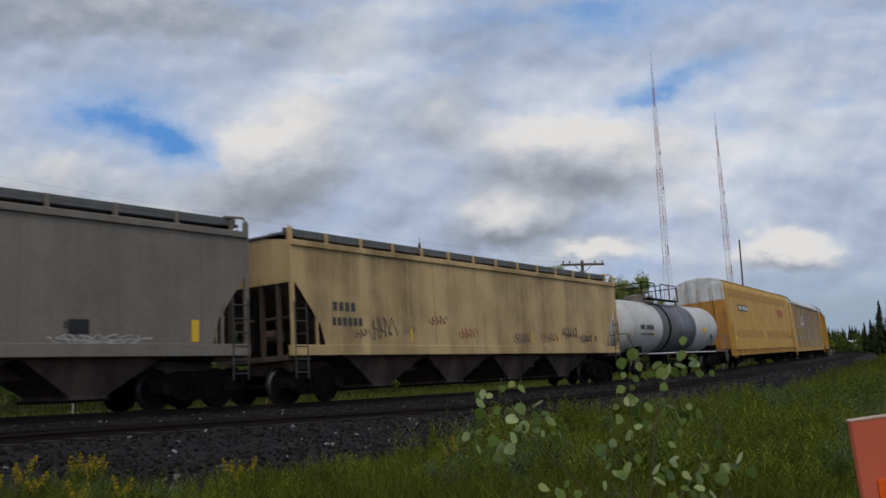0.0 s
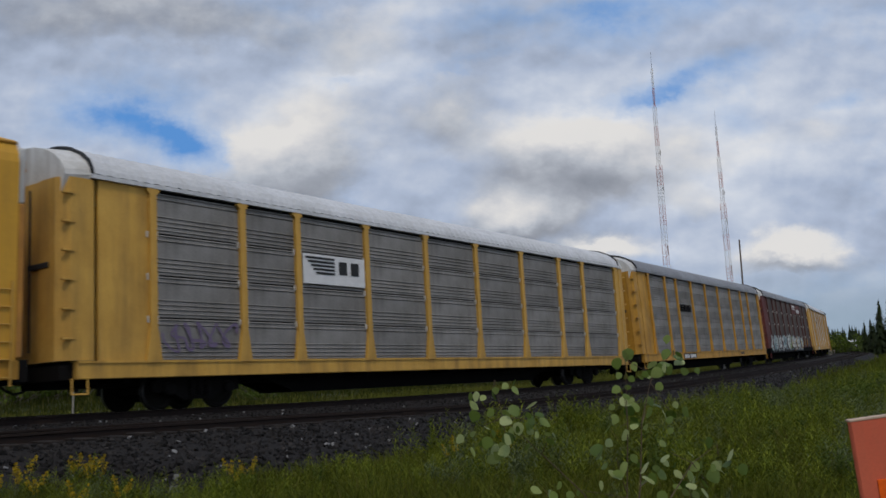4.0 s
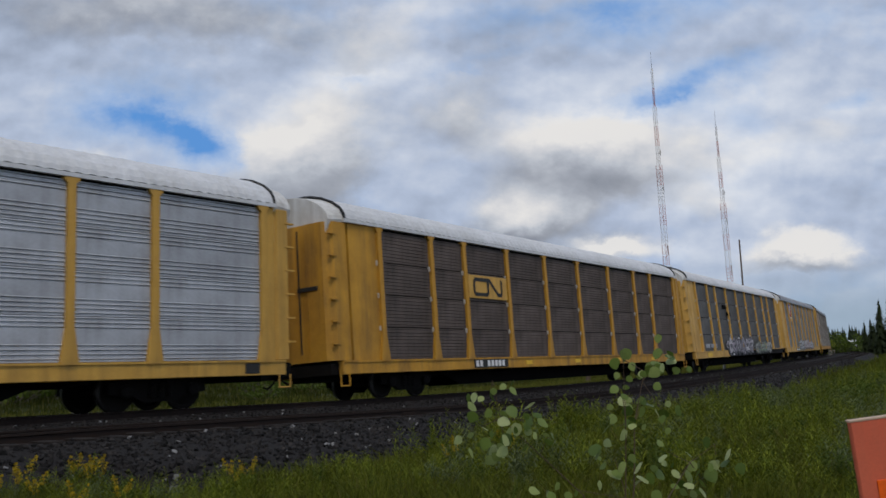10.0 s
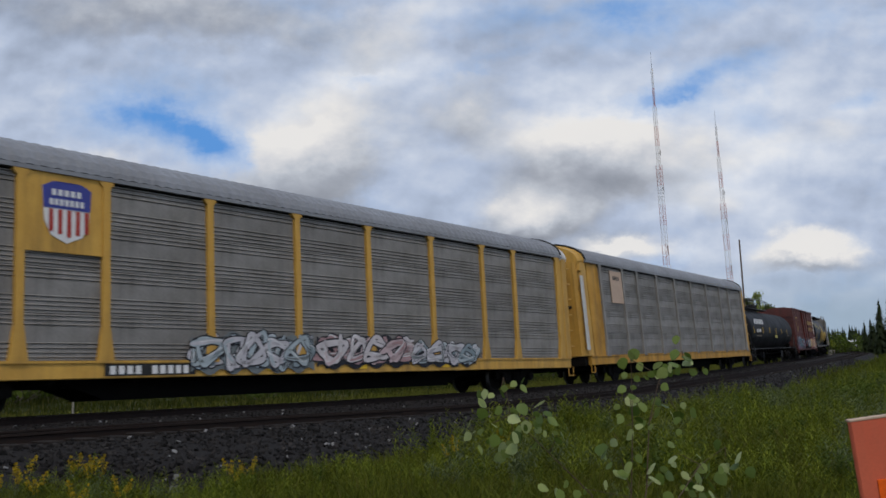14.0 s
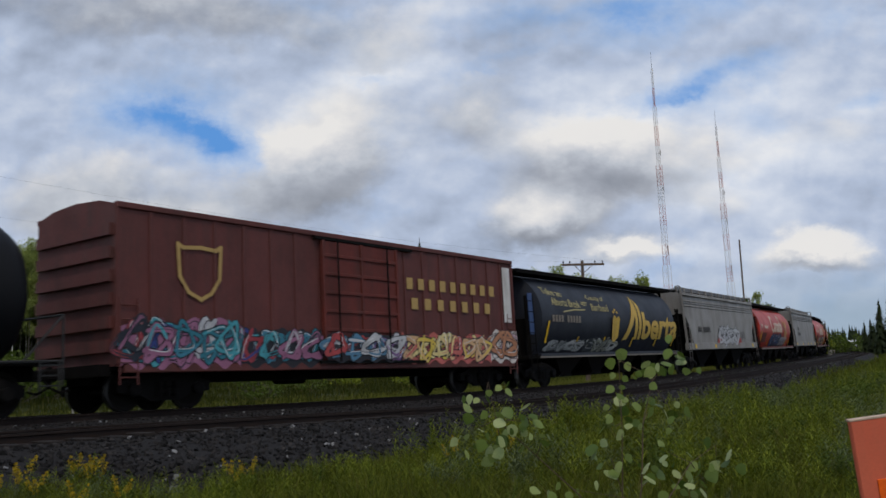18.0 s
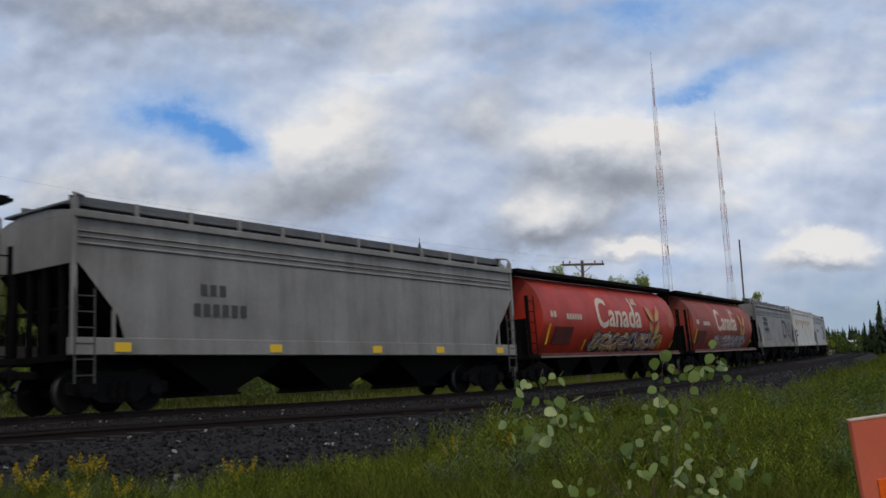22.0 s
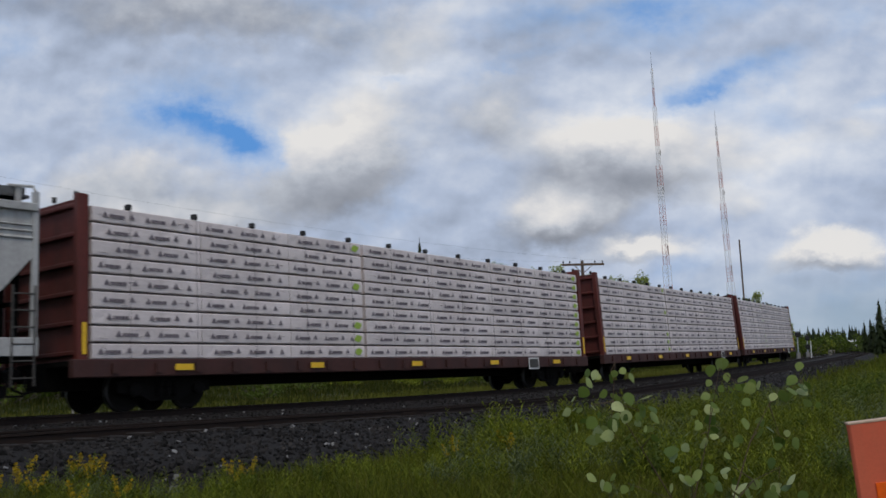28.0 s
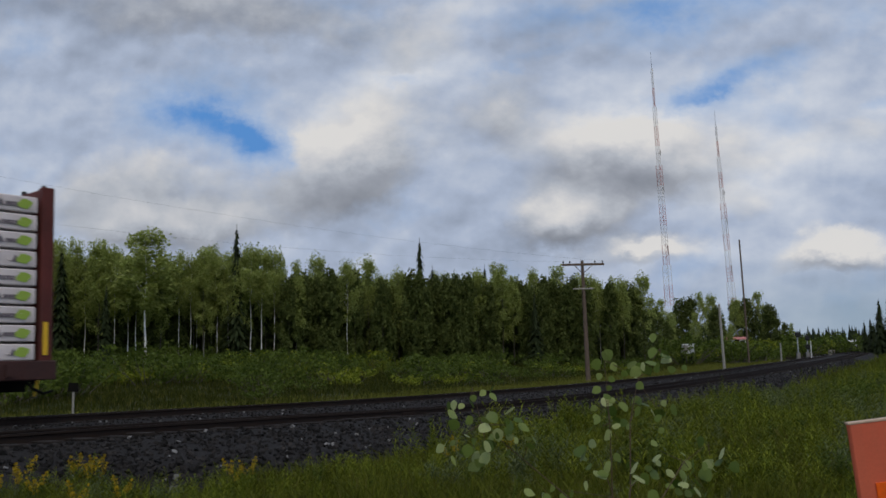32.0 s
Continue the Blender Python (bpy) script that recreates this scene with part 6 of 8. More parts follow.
    plate(c, -5.3, 13.2, 0.69, 1.055, M["steel_dark"], -1.474, "sill_plate", "black lower sill plate")
    plate(c, -5.0, -3.2, 0.75, 1.0, M["black"], -1.484, "number_board")
    bars(c, -4.9, 0.79, 0.17, 7, 0.23, W, -1.494)
    plate(c, -10.6, -9.6, 0.76, 0.98, Y, -1.475, "placard")
    c = autorack(10, "grey ribbed car carrier with a large shield emblem and sprayed letters", M["silver_dull"], M["yellow"], M["roof_grey"], M["yellow"], 4, 8, 0.012, shift=0.45)
    plate(c, -8.78, -6.9, 3.25, 4.9, M["yellow"], -1.475, "emblem_board", "yellow board with a shield emblem")
    shield = [(-8.35, 4.6), (-8.1, 4.72), (-7.8, 4.66), (-7.5, 4.72), (-7.25, 4.6), (-7.3, 3.9), (-7.45, 3.6), (-7.8, 3.45), (-8.15, 3.6), (-8.3, 3.9)]
    flat_shape(c, shield, W, -1.49, "shield", "white and red striped shield with a blue top")
    flat_shape(c, [(-8.35, 4.6), (-8.1, 4.72), (-7.8, 4.66), (-7.5, 4.72), (-7.25, 4.6), (-7.28, 4.16), (-8.32, 4.16)], M["blue_logo"], -1.5, "shield_top")
    for i in range(5):
        x = -8.2 + i * 0.2
        flat_shape(c, [(x, 4.14), (x + 0.09, 4.14), (x + 0.09, 3.68 - 0.05 * (2 - abs(i - 2))), (x, 3.68 - 0.05 * (2 - abs(i - 2)))], M["red_logo"], -1.5, "shield_stripe")
    bars(c, -8.15, 4.42, 0.13, 5, 0.14, W, -1.512)
    bars(c, -8.2, 4.22, 0.13, 7, 0.115, W, -1.512)
    g4 = [(0.38, 0.44, 0.46), (0.52, 0.5, 0.52), (0.24, 0.3, 0.32), (0.16, 0.18, 0.18)]
    spray(c, -4.7, -0.7, 0.72, 1.9, g4, 41, -1.5, 5, "blue-grey sprayed letters")
    spray(c, -0.6, 3.3, 0.8, 1.9, [(0.55, 0.42, 0.42), (0.6, 0.55, 0.55), (0.42, 0.26, 0.26)], 42, -1.5, 4, "pink and white sprayed letters")
    spray(c, 3.5, 6.8, 0.8, 1.7, g4, 43, -1.5, 4, "blue-grey sprayed letters")
    sill_board(c, -6.9)
    reflectors(c, [-4.2, -2.1, 1.2, 5.2], 0.8, -1.475, 0.14, 0.45)
    c = autorack(11, "dull grey ribbed car carrier with yellow sill and rust-streaked doors", M["silver_dull"], M["yellow_old"], M["roof_grey"], M["yellow"], 4, 8, 0.012, top_ends=M["yellow"], shift=0.3, posts=M["silver_dull"])
    plate(c, -10.3, -8.9, 3.3, 4.7, M["faded_peach"], -1.475, "emblem_board", "peach-coloured faded board")
    bars(c, -10.0, 4.3, 0.18, 4, 0.2, D, -1.49)
    bm = bmesh.new()
    soft_box(bm, -13.62, -13.3, -1.48, -1.45, 1.3, 4.3, 0.01)
    part("rust_streaked_strip", bm, M["end_white"], c, "white peeling strip with rust")
    # black tank car
    M["tank_black"] = surface("black_tank_paint", (0.0055, 0.0055, 0.0065), (0.01, 0.0095, 0.0095), 0.6, 0, 0.8, 0.7, (0.018, 0.017, 0.016), 0.3, spec=0.12, fleck=0.04)
    c = tank_car(12, "long black tank car with yellow reflective strips", M["tank_black"], 19.6, 1.5, 2.45, black=True)
    bars(c, -8.1, 2.78, 0.34, 6, 0.6, W, -1.5, fill=0.7, label="white lettering shapes")
    bars(c, -7.5, 2.22, 0.22, 10, 0.17, W, -1.51, skip=(4,))
    bars(c, -7.5, 1.95, 0.08, 14, 0.14, M["car_grey"], -1.43)
    tank_platform(c, -6.2, 1.4, 4.02, M["black"], [(0.28, 0.45, 0.42, M["tank_black"])], 0.68, [(-6.0, -4.4), (-3.85, 1.25)])
    reflectors(c, [-8.6, -5.05, -2.2, 0.65, 3.4, 6.2], 2.15, -1.51, 0.42, 0.09)
    plate(c, 0.35, 1.35, 1.85, 2.05, M["rust_yellow"], -1.46, "placard")
    bars(c, 6.4, 2.0, 0.08, 8, 0.14, M["car_grey"], -1.46)
    # boxcar
    c = boxcar(13)
    stroke(c, [(-6.4, 3.7), (-6.25, 3.62), (-5.75, 3.66), (-5.3, 3.62), (-5.15, 3.72), (-5.2, 2.95), (-5.45, 2.6), (-5.75, 2.45), (-6.1, 2.6), (-6.35, 2.95)], 0.09, M["faded_gold"], -1.52, "emblem", "outlined shield emblem in faded gold", closed=True)
    bars(c, 1.95, 3.15, 0.34, 9, 0.56, M["faded_gold"], -1.52, fill=0.5, label="spaced gold lettering shapes")
    bars(c, 2.15, 2.55, 0.34, 7, 0.66, M["faded_gold"], -1.52, fill=0.45, label="spaced gold lettering shapes")
    wild = [(0.03, 0.17, 0.22), (0.06, 0.3, 0.34), (0.02, 0.025, 0.035), (0.3, 0.04, 0.05), (0.03, 0.05, 0.2), (0.05, 0.2, 0.28), (0.45, 0.45, 0.46), (0.3, 0.12, 0.2)]
    spray(c, -7.9, -4.6, 0.85, 2.2, wild, 51, -1.53, 5, "bright blue, red and yellow sprayed letters")
    spray(c, -4.6, -1.8, 0.85, 2.0, wild, 52, -1.53, 4, "bright blue, red and yellow sprayed letters")
    spray(c, -1.7, 1.4, 0.95, 1.9, [(0.4, 0.06, 0.06), (0.08, 0.2, 0.3), (0.2, 0.1, 0.25), (0.5, 0.5, 0.5)], 53, -1.65, 4, "red and blue sprayed letters on the door")
    spray(c, 1.6, 6.3, 0.9, 2.0, [(0.7, 0.5, 0.08), (0.65, 0.4, 0.2), (0.75, 0.6, 0.25), (0.5, 0.12, 0.1)], 54, -1.53, 6, "yellow sprayed letters")
    spray(c, 6.3, 8.0, 0.9, 2.2, [(0.45, 0.2, 0.1), (0.5, 0.35, 0.4), (0.6, 0.55, 0.5)], 55, -1.53, 2, "orange sprayed letters")
    plate(c, 7.3, 7.75, 2.3, 4.2, M["end_white"], -1.53, "peeling_strip")
    # dark blue grain hopper
    M["navy"] = surface("dark_navy_paint", (0.008, 0.011, 0.019), (0.013, 0.015, 0.021), 0.55, 0, 0.8, 0.7, (0.035, 0.033, 0.032), 0.4)
    M["gold"] = surface("gold_lettering", (0.55, 0.36, 0.07), (0.42, 0.28, 0.06), 0.6, 0, 3)
    M["pale_gold"] = surface("pale_gold_lettering", (0.42, 0.36, 0.16), (0.32, 0.28, 0.13), 0.6, 0, 3)
    c = grain_hopper(14, "dark blue cylindrical grain hopper with gold lettering", M["navy"], None)
    barrel_lettering(c, "Take an", -6.65, 3.45, 0.28, 1.6, M["pale_gold"], -0.05)
    barrel_lettering(c, "Alberta Break", -6.2, 3.02, 0.3, 2.5, M["pale_gold"], -0.02)
    stroke(c, [(-5.4, 2.78), (-4.4, 2.88), (-3.4, 2.9)], 0.05, M["pale_gold"], -1.545)
    barrel_lettering(c, "VISIT", -3.55, 3.08, 0.16, 0.6, M["pale_gold"])
    barrel_lettering(c, "County of", -2.75, 3.3, 0.26, 1.75, M["pale_gold"])
    barrel_lettering(c, "Barrhead", -2.6, 2.9, 0.3, 1.7, M["pale_gold"])
    bars(c, -6.4, 2.38, 0.26, 10, 0.26, M["car_grey"], -1.54, skip=(4,))
    # the tall sloping strokes, then the rest of the word
    for pts in ([(0.7, 1.7), (1.2, 1.75), (2.22, 3.1), (2.22, 3.68)], [(2.0, 1.75), (2.32, 1.75), (2.32, 3.7), (2.26, 3.72), (2.0, 3.3)], [(2.45, 1.75), (2.75, 1.75), (2.75, 3.35), (2.45, 3.62)]):
        bm = bmesh.new()
        f = bm.faces.new([bm.verts.new((x, 0, z)) for x, z in pts])
        for k in range(1, 16):
            bmesh.ops.bisect_plane(bm, geom=bm.verts[:] + bm.edges[:] + bm.faces[:], plane_co=(0, 0, 1.7 + 0.13 * k), plane_no=(0, 0, 1))
        for v in bm.verts:
            v.co.y = on_barrel(v.co.z) - 0.006
        bmesh.ops.recalc_face_normals(bm, faces=bm.faces[:])
        part("lettering", bm, M["gold"], c, "tall gold stroke of the word")
    barrel_lettering(c, "berta", 2.9, 1.75, 1.25, 4.7, M["gold"], bold=0.03, label="gold lettering")
    for k, (x0, z0) in enumerate(((-0.55, 1.7),)):
        flat_shape(c, [(-0.75, 2.6), (-0.55, 2.75), (-0.35, 2.62), (-0.1, 2.72), (0.02, 2.6), (0.0, 1.85), (-0.25, 1.62), (-0.55, 1.7), (-0.7, 1.9)], M["gold"], -1.545, "emblem", "gold flower emblem")
    for dx, dz in ((-0.5, 2.85), (-0.3, 2.95), (-0.12, 2.84)):
        plate(c, dx, dx + 0.12, dz, dz + 0.1, M["gold"], -1.54, "emblem")
    spray(c, -6.3, -3.2, 1.22, 1.8, [(0.5, 0.5, 0.47), (0.25, 0.26, 0.25)], 61, -0.012, 4, "white and grey sprayed letters", curve=on_barrel)
    spray(c, -3.0, 0.2, 1.15, 1.9, [(0.55, 0.54, 0.5), (0.3, 0.3, 0.24), (0.06, 0.07, 0.07)], 62, -0.012, 4, "white and grey sprayed letters", curve=on_barrel)
    reflectors(c, [-6.75], 1.6, -1.52, 0.85, 0.13)
    reflectors(c, [-3.9, -1.25, 1.9, 4.9, 7.3], 1.45, -1.535, 0.45, 0.08)
    plate(c, -8.1, -7.75, 1.9, 3.4, M["blue_panel"], -1.44, "end_panel", "blue end panel")
    # grey hopper with a large silver piece
    c = covered_hopper(15, "pale grey covered hopper with large silver sprayed letters", M["pale_grey"], M["under_black"], 16.9, 3, True, 1.3, bow=0.05)
    bars(c, -6.0, 2.12, 0.3, 10, 0.26, D, -1.51, skip=(3,))
    spray(c, -2.0, -0.6, 1.2, 1.9, [(0.4, 0.03, 0.02), (0.5, 0.06, 0.03)], 71, -1.507, 2, "red sprayed burst", outline=(0.3, 0.03, 0.02))
    spray(c, 2.6, 3.8, 1.2, 1.9, [(0.4, 0.03, 0.02), (0.5, 0.06, 0.03)], 72, -1.507, 2, "red sprayed burst", outline=(0.3, 0.03, 0.02))
    spray(c, -1.7, 3.3, 1.15, 2.75, [(0.45, 0.45, 0.46), (0.4, 0.4, 0.41), (0.5, 0.5, 0.5)], 73, -1.512, 4, "large silver sprayed letters with black outlines", (0.02, 0.02, 0.02))
    scrawl(c, 3.9, 5.2, 1.6, 2.3, (0.06, 0.06, 0.06), 74, label="thin dark scrawl")
    reflectors(c, [-2.8, 7.0, -7.0], 1.24, -1.535, 0.22, 0.3)
    # red grain hoppers
    M["signal_red"] = surface("faded_red_paint", (0.44, 0.031, 0.012), (0.31, 0.025, 0.011), 0.45, 0, 0.6, 0.7, (0.09, 0.02, 0.012), 0.75, streak_scale=1.3, fleck=0.05)
    M["brick_red"] = surface("browned_red_paint", (0.33, 0.042, 0.016), (0.17, 0.038, 0.02), 0.55, 0, 0.5, 0.9, (0.06, 0.025, 0.017), 0.85, fleck=0.06, streak_scale=1.3)
    M["cream"] = surface("cream_lettering", (0.58, 0.47, 0.36), (0.42, 0.3, 0.22), 0.6, 0, 3)
    M["leaf_gold"] = surface("tan_leaf_emblem", (0.46, 0.24, 0.09), (0.36, 0.19, 0.08), 0.6, 0, 3)

    def red_hopper(n, skin, tones, seed, z_hi):
        c = grain_hopper(n, "red cylindrical grain hopper with cream lettering and a leaf emblem", skin, None)
        barrel_lettering(c, "C", -2.3, 2.2, 1.3, 1.2, M["cream"], -0.0, 0.02, "cream lettering")
        barrel_lettering(c, "anada", -1.05, 2.25, 1.05, 3.75, M["cream"], 0.0, 0.02, "cream lettering")
        plate(c, 1.75, 1.9, 3.3, 3.62, M["cream"], -1.5, "flag_emblem")
        plate(c, 2.42, 2.57, 3.3, 3.62, M["cream"], -1.5, "flag_emblem")
        flat_shape(c, [(2.0, 3.35), (2.1, 3.5), (2.16, 3.62), (2.22, 3.5), (2.32, 3.35), (2.16, 3.3)], M["cream"], -1.5, "flag_emblem")
        for s in (-1, 1):
            x = 4.25
            flat_shape(c, [(x + s * 0.06, 2.55), (x + s * 0.5, 2.65), (x + s * 0.8, 3.0), (x + s * 0.82, 3.35), (x + s * 0.45, 3.15), (x + s * 0.12, 2.85)][::s], M["leaf_gold"], -1.54, "leaf_emblem", "tan wheat leaf emblem")
            flat_shape(c, [(x + s * 0.04, 1.7), (x + s * 0.4, 1.85), (x + s * 0.62, 2.2), (x + s * 0.6, 2.6), (x + s * 0.1, 2.3)][::s], M["leaf_gold"], -1.542, "leaf_emblem")
        for s in (-1, 0, 1):
            stroke(c, [(6.4, 2.3), (6.4 + 0.25 * s, 2.9), (6.4 + 0.5 * s, 3.4)], 0.05, M["leaf_gold"], -1.54, "wheat_emblem")
        bars(c, -6.6, 2.55, 0.24, 2, 0.28, M["cream"], -1.54)
        bars(c, -5.2, 2.5, 0.22, 6, 0.24, M["cream"], -1.54)
        plate(c, -6.2, -4.6, 1.55, 2.2, M["maroon"], -1.525, "data_panel", "dark brown data panel")
        if z_hi:
            spray(c, -2.6, 5.2, 1.18, z_hi, tones, seed, -0.012, 8, "sprayed letters in several colours", curve=on_barrel)
        reflectors(c, [-6.7], 1.55, -1.525, 0.8, 0.13)
        reflectors(c, [-3.2, 0.2, 3.0, 5.6, 7.2], 1.35, -1.535, 0.45, 0.09)
        return c

    c = red_hopper(16, M["signal_red"], [], 0, 0)
    spray(c, -2.4, 1.9, 1.2, 2.3, [(0.04, 0.08, 0.2), (0.06, 0.12, 0.28), (0.05, 0.06, 0.1)], 81, -0.012, 4, "dark blue sprayed letters", curve=on_barrel)
    spray(c, 2.0, 5.2, 1.2, 2.1, [(0.45, 0.42, 0.42), (0.35, 0.3, 0.3)], 82, -0.012, 4, "silver sprayed letters", curve=on_barrel)
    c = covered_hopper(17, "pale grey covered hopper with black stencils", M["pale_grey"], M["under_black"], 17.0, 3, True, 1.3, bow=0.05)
    bars(c, -5.2, 2.55, 0.26, 3, 0.28, D, -1.51)
    bars(c, -5.4, 2.08, 0.28, 6, 0.28, D, -1.51)
    reflectors(c, [-7.3, -2.9, 1.0, 4.0, 7.4], 1.24, -1.535, 0.2, 0.4)
    red_hopper(18, M["signal_red"], [(0.4, 0.2, 0.06), (0.08, 0.12, 0.22), (0.5, 0.35, 0.1), (0.3, 0.14, 0.06)], 83, 2.2)
    red_hopper(19, M["brick_red"], [(0.5, 0.5, 0.5), (0.35, 0.3, 0.3), (0.2, 0.16, 0.18), (0.45, 0.2, 0.14)], 84, 2.1)

    def bent_emblem(c, x):
        y = -1.512
        stroke(c, [(x + 1.25, 3.12), (x + 0.25, 3.12), (x + 0.1, 2.98), (x + 0.1, 2.1), (x + 0.25, 1.96), (x + 1.35, 1.96), (x + 1.5, 2.1), (x + 1.5, 2.95)], 0.24, M["letter_dark"], y, "emblem", "bent-line emblem in dark grey")
        stroke(c, [(x + 1.5, 2.9), (x + 1.62, 3.08), (x + 1.85, 3.08), (x + 3.2, 1.92), (x + 3.5, 1.92), (x + 3.68, 2.1), (x + 3.68, 3.12)], 0.24, M["letter_dark"], y - 0.004, "emblem", "bent-line emblem in dark grey")

    c = covered_hopper(20, "pale grey covered hopper with a dark bent-line emblem", M["pale_grey"], M["under_black"], 17.0, 3, True, 1.3, bow=0.05)
    bars(c, -5.9, 3.05, 0.26, 8, 0.25, D, -1.51)
    bars(c, -5.9, 2.72, 0.26, 8, 0.25, D, -1.51)
    bars(c, -5.8, 2.3, 0.26, 9, 0.23, D, -1.51, skip=(2,))
    for z in (2.62, 2.22, 1.72):
        stroke(c, [(-5.85, z), (-3.8, z)], 0.03, D, -1.51)
    bent_emblem(c, 2.7)
    reflectors(c, [-7.3], 1.3, -1.535, 0.6, 0.2)
    reflectors(c, [-3.5, 0.0, 3.4, 6.6], 1.24, -1.535, 0.2, 0.25)
    c = covered_hopper(21, "off-white covered hopper with orange rust patches", M["cream_white"], M["under_black"], 17.2, 4, cut=1.2)
    bars(c, -7.2, 2.35, 0.26, 4, 0.26, D, -1.505)
    bars(c, -7.2, 2.0, 0.2, 7, 0.17, D, -1.505)
    rnd = random.Random(9)
    for i in range(8):
        x = -6.4 + i * 1.55
        h = rnd.uniform(0.25, 0.75)
        flat_shape(c, [(x - 0.3, 3.5), (x + 0.3, 3.52), (x + 0.36, 3.3), (x + 0.25, 3.45 - h), (x + 0.05, 3.4 - h * 1.1), (x - 0.2, 3.5 - h * 0.8), (x - 0.36, 3.3)], M["rust"], -1.504, "rust_patch", "orange rust bloom")
    c = covered_hopper(22, "weathered grey covered hopper with a dark bent-line emblem", M["car_grey_light"], M["under_black"], 16.6, 3, True, 1.3, bow=0.05)
    bent_emblem(c, 2.2)
    bars(c, -5.6, 2.6, 0.26, 8, 0.25, D, -1.51)
    reflectors(c, [-6.0, -1.5, 2.9, 6.5], 1.22, -1.535, 0.26, 0.2)
    centre_beam(23)
    centre_beam(24)
    centre_beam(25, True)


M["faded_peach"] = surface("faded_peach_paint", (0.5, 0.36, 0.26), (0.42, 0.3, 0.22), 0.6, 0, 2)
M["rust_yellow"] = surface("dull_yellow_placard", (0.42, 0.36, 0.06), (0.3, 0.26, 0.06), 0.6, 0, 3)
M["faded_gold"] = surface("faded_gold_lettering", (0.42, 0.28, 0.09), (0.28, 0.17, 0.07), 0.7, 0, 6)
M["blue_panel"] = surface("blue_end_paint", (0.02, 0.05, 0.14), (0.02, 0.04, 0.1), 0.5, 0, 2)
M["car_grey_light"] = surface("weathered_light_grey", (0.42, 0.42, 0.41), (0.3, 0.3, 0.29), 0.6, 0, 0.7, 0.8, (0.15, 0.13, 0.11), 0.5)
build_train()
for car, place, half in TRAIN:
    if car.name.startswith("cylindrical_hopper"):
        hug(car)



# ---- trees ----
M["birch_bark"] = surface("pale_birch_bark", (0.8, 0.78, 0.72), (0.35, 0.31, 0.27), 0.8, 0, 3, 0.7, bump=0.3, spec=0.2)
M["grey_bark"] = surface("grey_brown_bark", (0.12, 0.105, 0.085), (0.06, 0.05, 0.04), 0.9, 0, 5, 0.8, bump=0.5, spec=0.15)
M["aspen_leaf"] = leafy("aspen_leaves", (0.17, 0.22, 0.045), (0.42, 0.46, 0.14), through=0.5)
# The wood's inner shade is put into this darker leaf green.
M["dark_leaf"] = leafy("shade_tinted_leaves", (0.045, 0.064, 0.016), (0.13, 0.155, 0.042))
M["needle"] = leafy("spruce_needles", (0.016, 0.026, 0.011), (0.04, 0.052, 0.02), through=0.15)
M["bush_leaf"] = leafy("willow_leaves", (0.03, 0.055, 0.007), (0.115, 0.15, 0.026))
M["grass_blade"] = leafy("grass_blades", (0.025, 0.04, 0.004), (0.155, 0.17, 0.018), through=0.35)
M["lush_leaf"] = leafy("bright_weed_leaves", (0.055, 0.09, 0.007), (0.26, 0.285, 0.03), through=0.35)
M["cool_leaf"] = leafy("grey_green_leaves", (0.06, 0.085, 0.03), (0.18, 0.21, 0.1), through=0.3)
M["bank_blade"] = leafy("sunlit_grass_blades", (0.03, 0.05, 0.005), (0.165, 0.185, 0.022), through=0.4)
M["meadow_blade"] = leafy("shorter_meadow_blades", (0.014, 0.022, 0.0025), (0.06, 0.068, 0.009), through=0.35)
M["verge_blade"] = leafy("pale_verge_blades", (0.06, 0.075, 0.01), (0.2, 0.2, 0.035), through=0.35)
M["dry_grass"] = leafy("dry_grass_blades", (0.075, 0.075, 0.01), (0.13, 0.115, 0.03), through=0.3)
def sapling_leaf():
    """Thin pale leaves, each with its own green, lighter along the veins."""
    m = bpy.data.materials.new("young_aspen_leaf")
    m.use_nodes = True
    g = Graph(m.node_tree)
    pick = g.node("ShaderNodeObjectInfo").outputs["Random"]
    col = g.ramp(pick, [(0.0, (0.07, 0.115, 0.015)), (0.3, (0.17, 0.235, 0.04)), (0.65, (0.33, 0.39, 0.11)), (1.0, (0.52, 0.57, 0.26))])
    col = g.mix(g.math("MULTIPLY", g.noise(g.coords(), 90.0, 3.0, 0.6), 0.5), col, (0.06, 0.1, 0.02))
    d = g.node("ShaderNodeBsdfPrincipled")
    g.put(d.inputs["Base Color"], col)
    d.inputs["Roughness"].default_value = 0.45
    d.inputs["Specular IOR Level"].default_value = 0.3
    t = g.node("ShaderNodeBsdfTranslucent")
    g.put(t.inputs["Color"], col)
    mx = g.node("ShaderNodeMixShader")
    mx.inputs[0].default_value = 0.35
    m.node_tree.links.new(d.outputs[0], mx.inputs[1])
    m.node_tree.links.new(t.outputs[0], mx.inputs[2])
    out = g.node("ShaderNodeOutputMaterial")
    m.node_tree.links.new(mx.outputs[0], out.inputs[0])
    return m


M["sapling_leaf"] = sapling_leaf()
M["goldenrod"] = leafy("goldenrod_heads", (0.3, 0.2, 0.01), (0.46, 0.33, 0.02), through=0.2)


def mesh_from(name, verts, faces, materials, face_mat=None, smooth=False):
    me = bpy.data.meshes.new(name)
    me.from_pydata([tuple(v) for v in verts], [], faces)
    for m in materials:
        me.materials.append(m)
    if face_mat is not None:
        me.polygons.foreach_set("material_index", face_mat)
    if smooth:
        me.polygons.foreach_set("use_smooth", [True] * len(me.polygons))
    me.update()
    return me


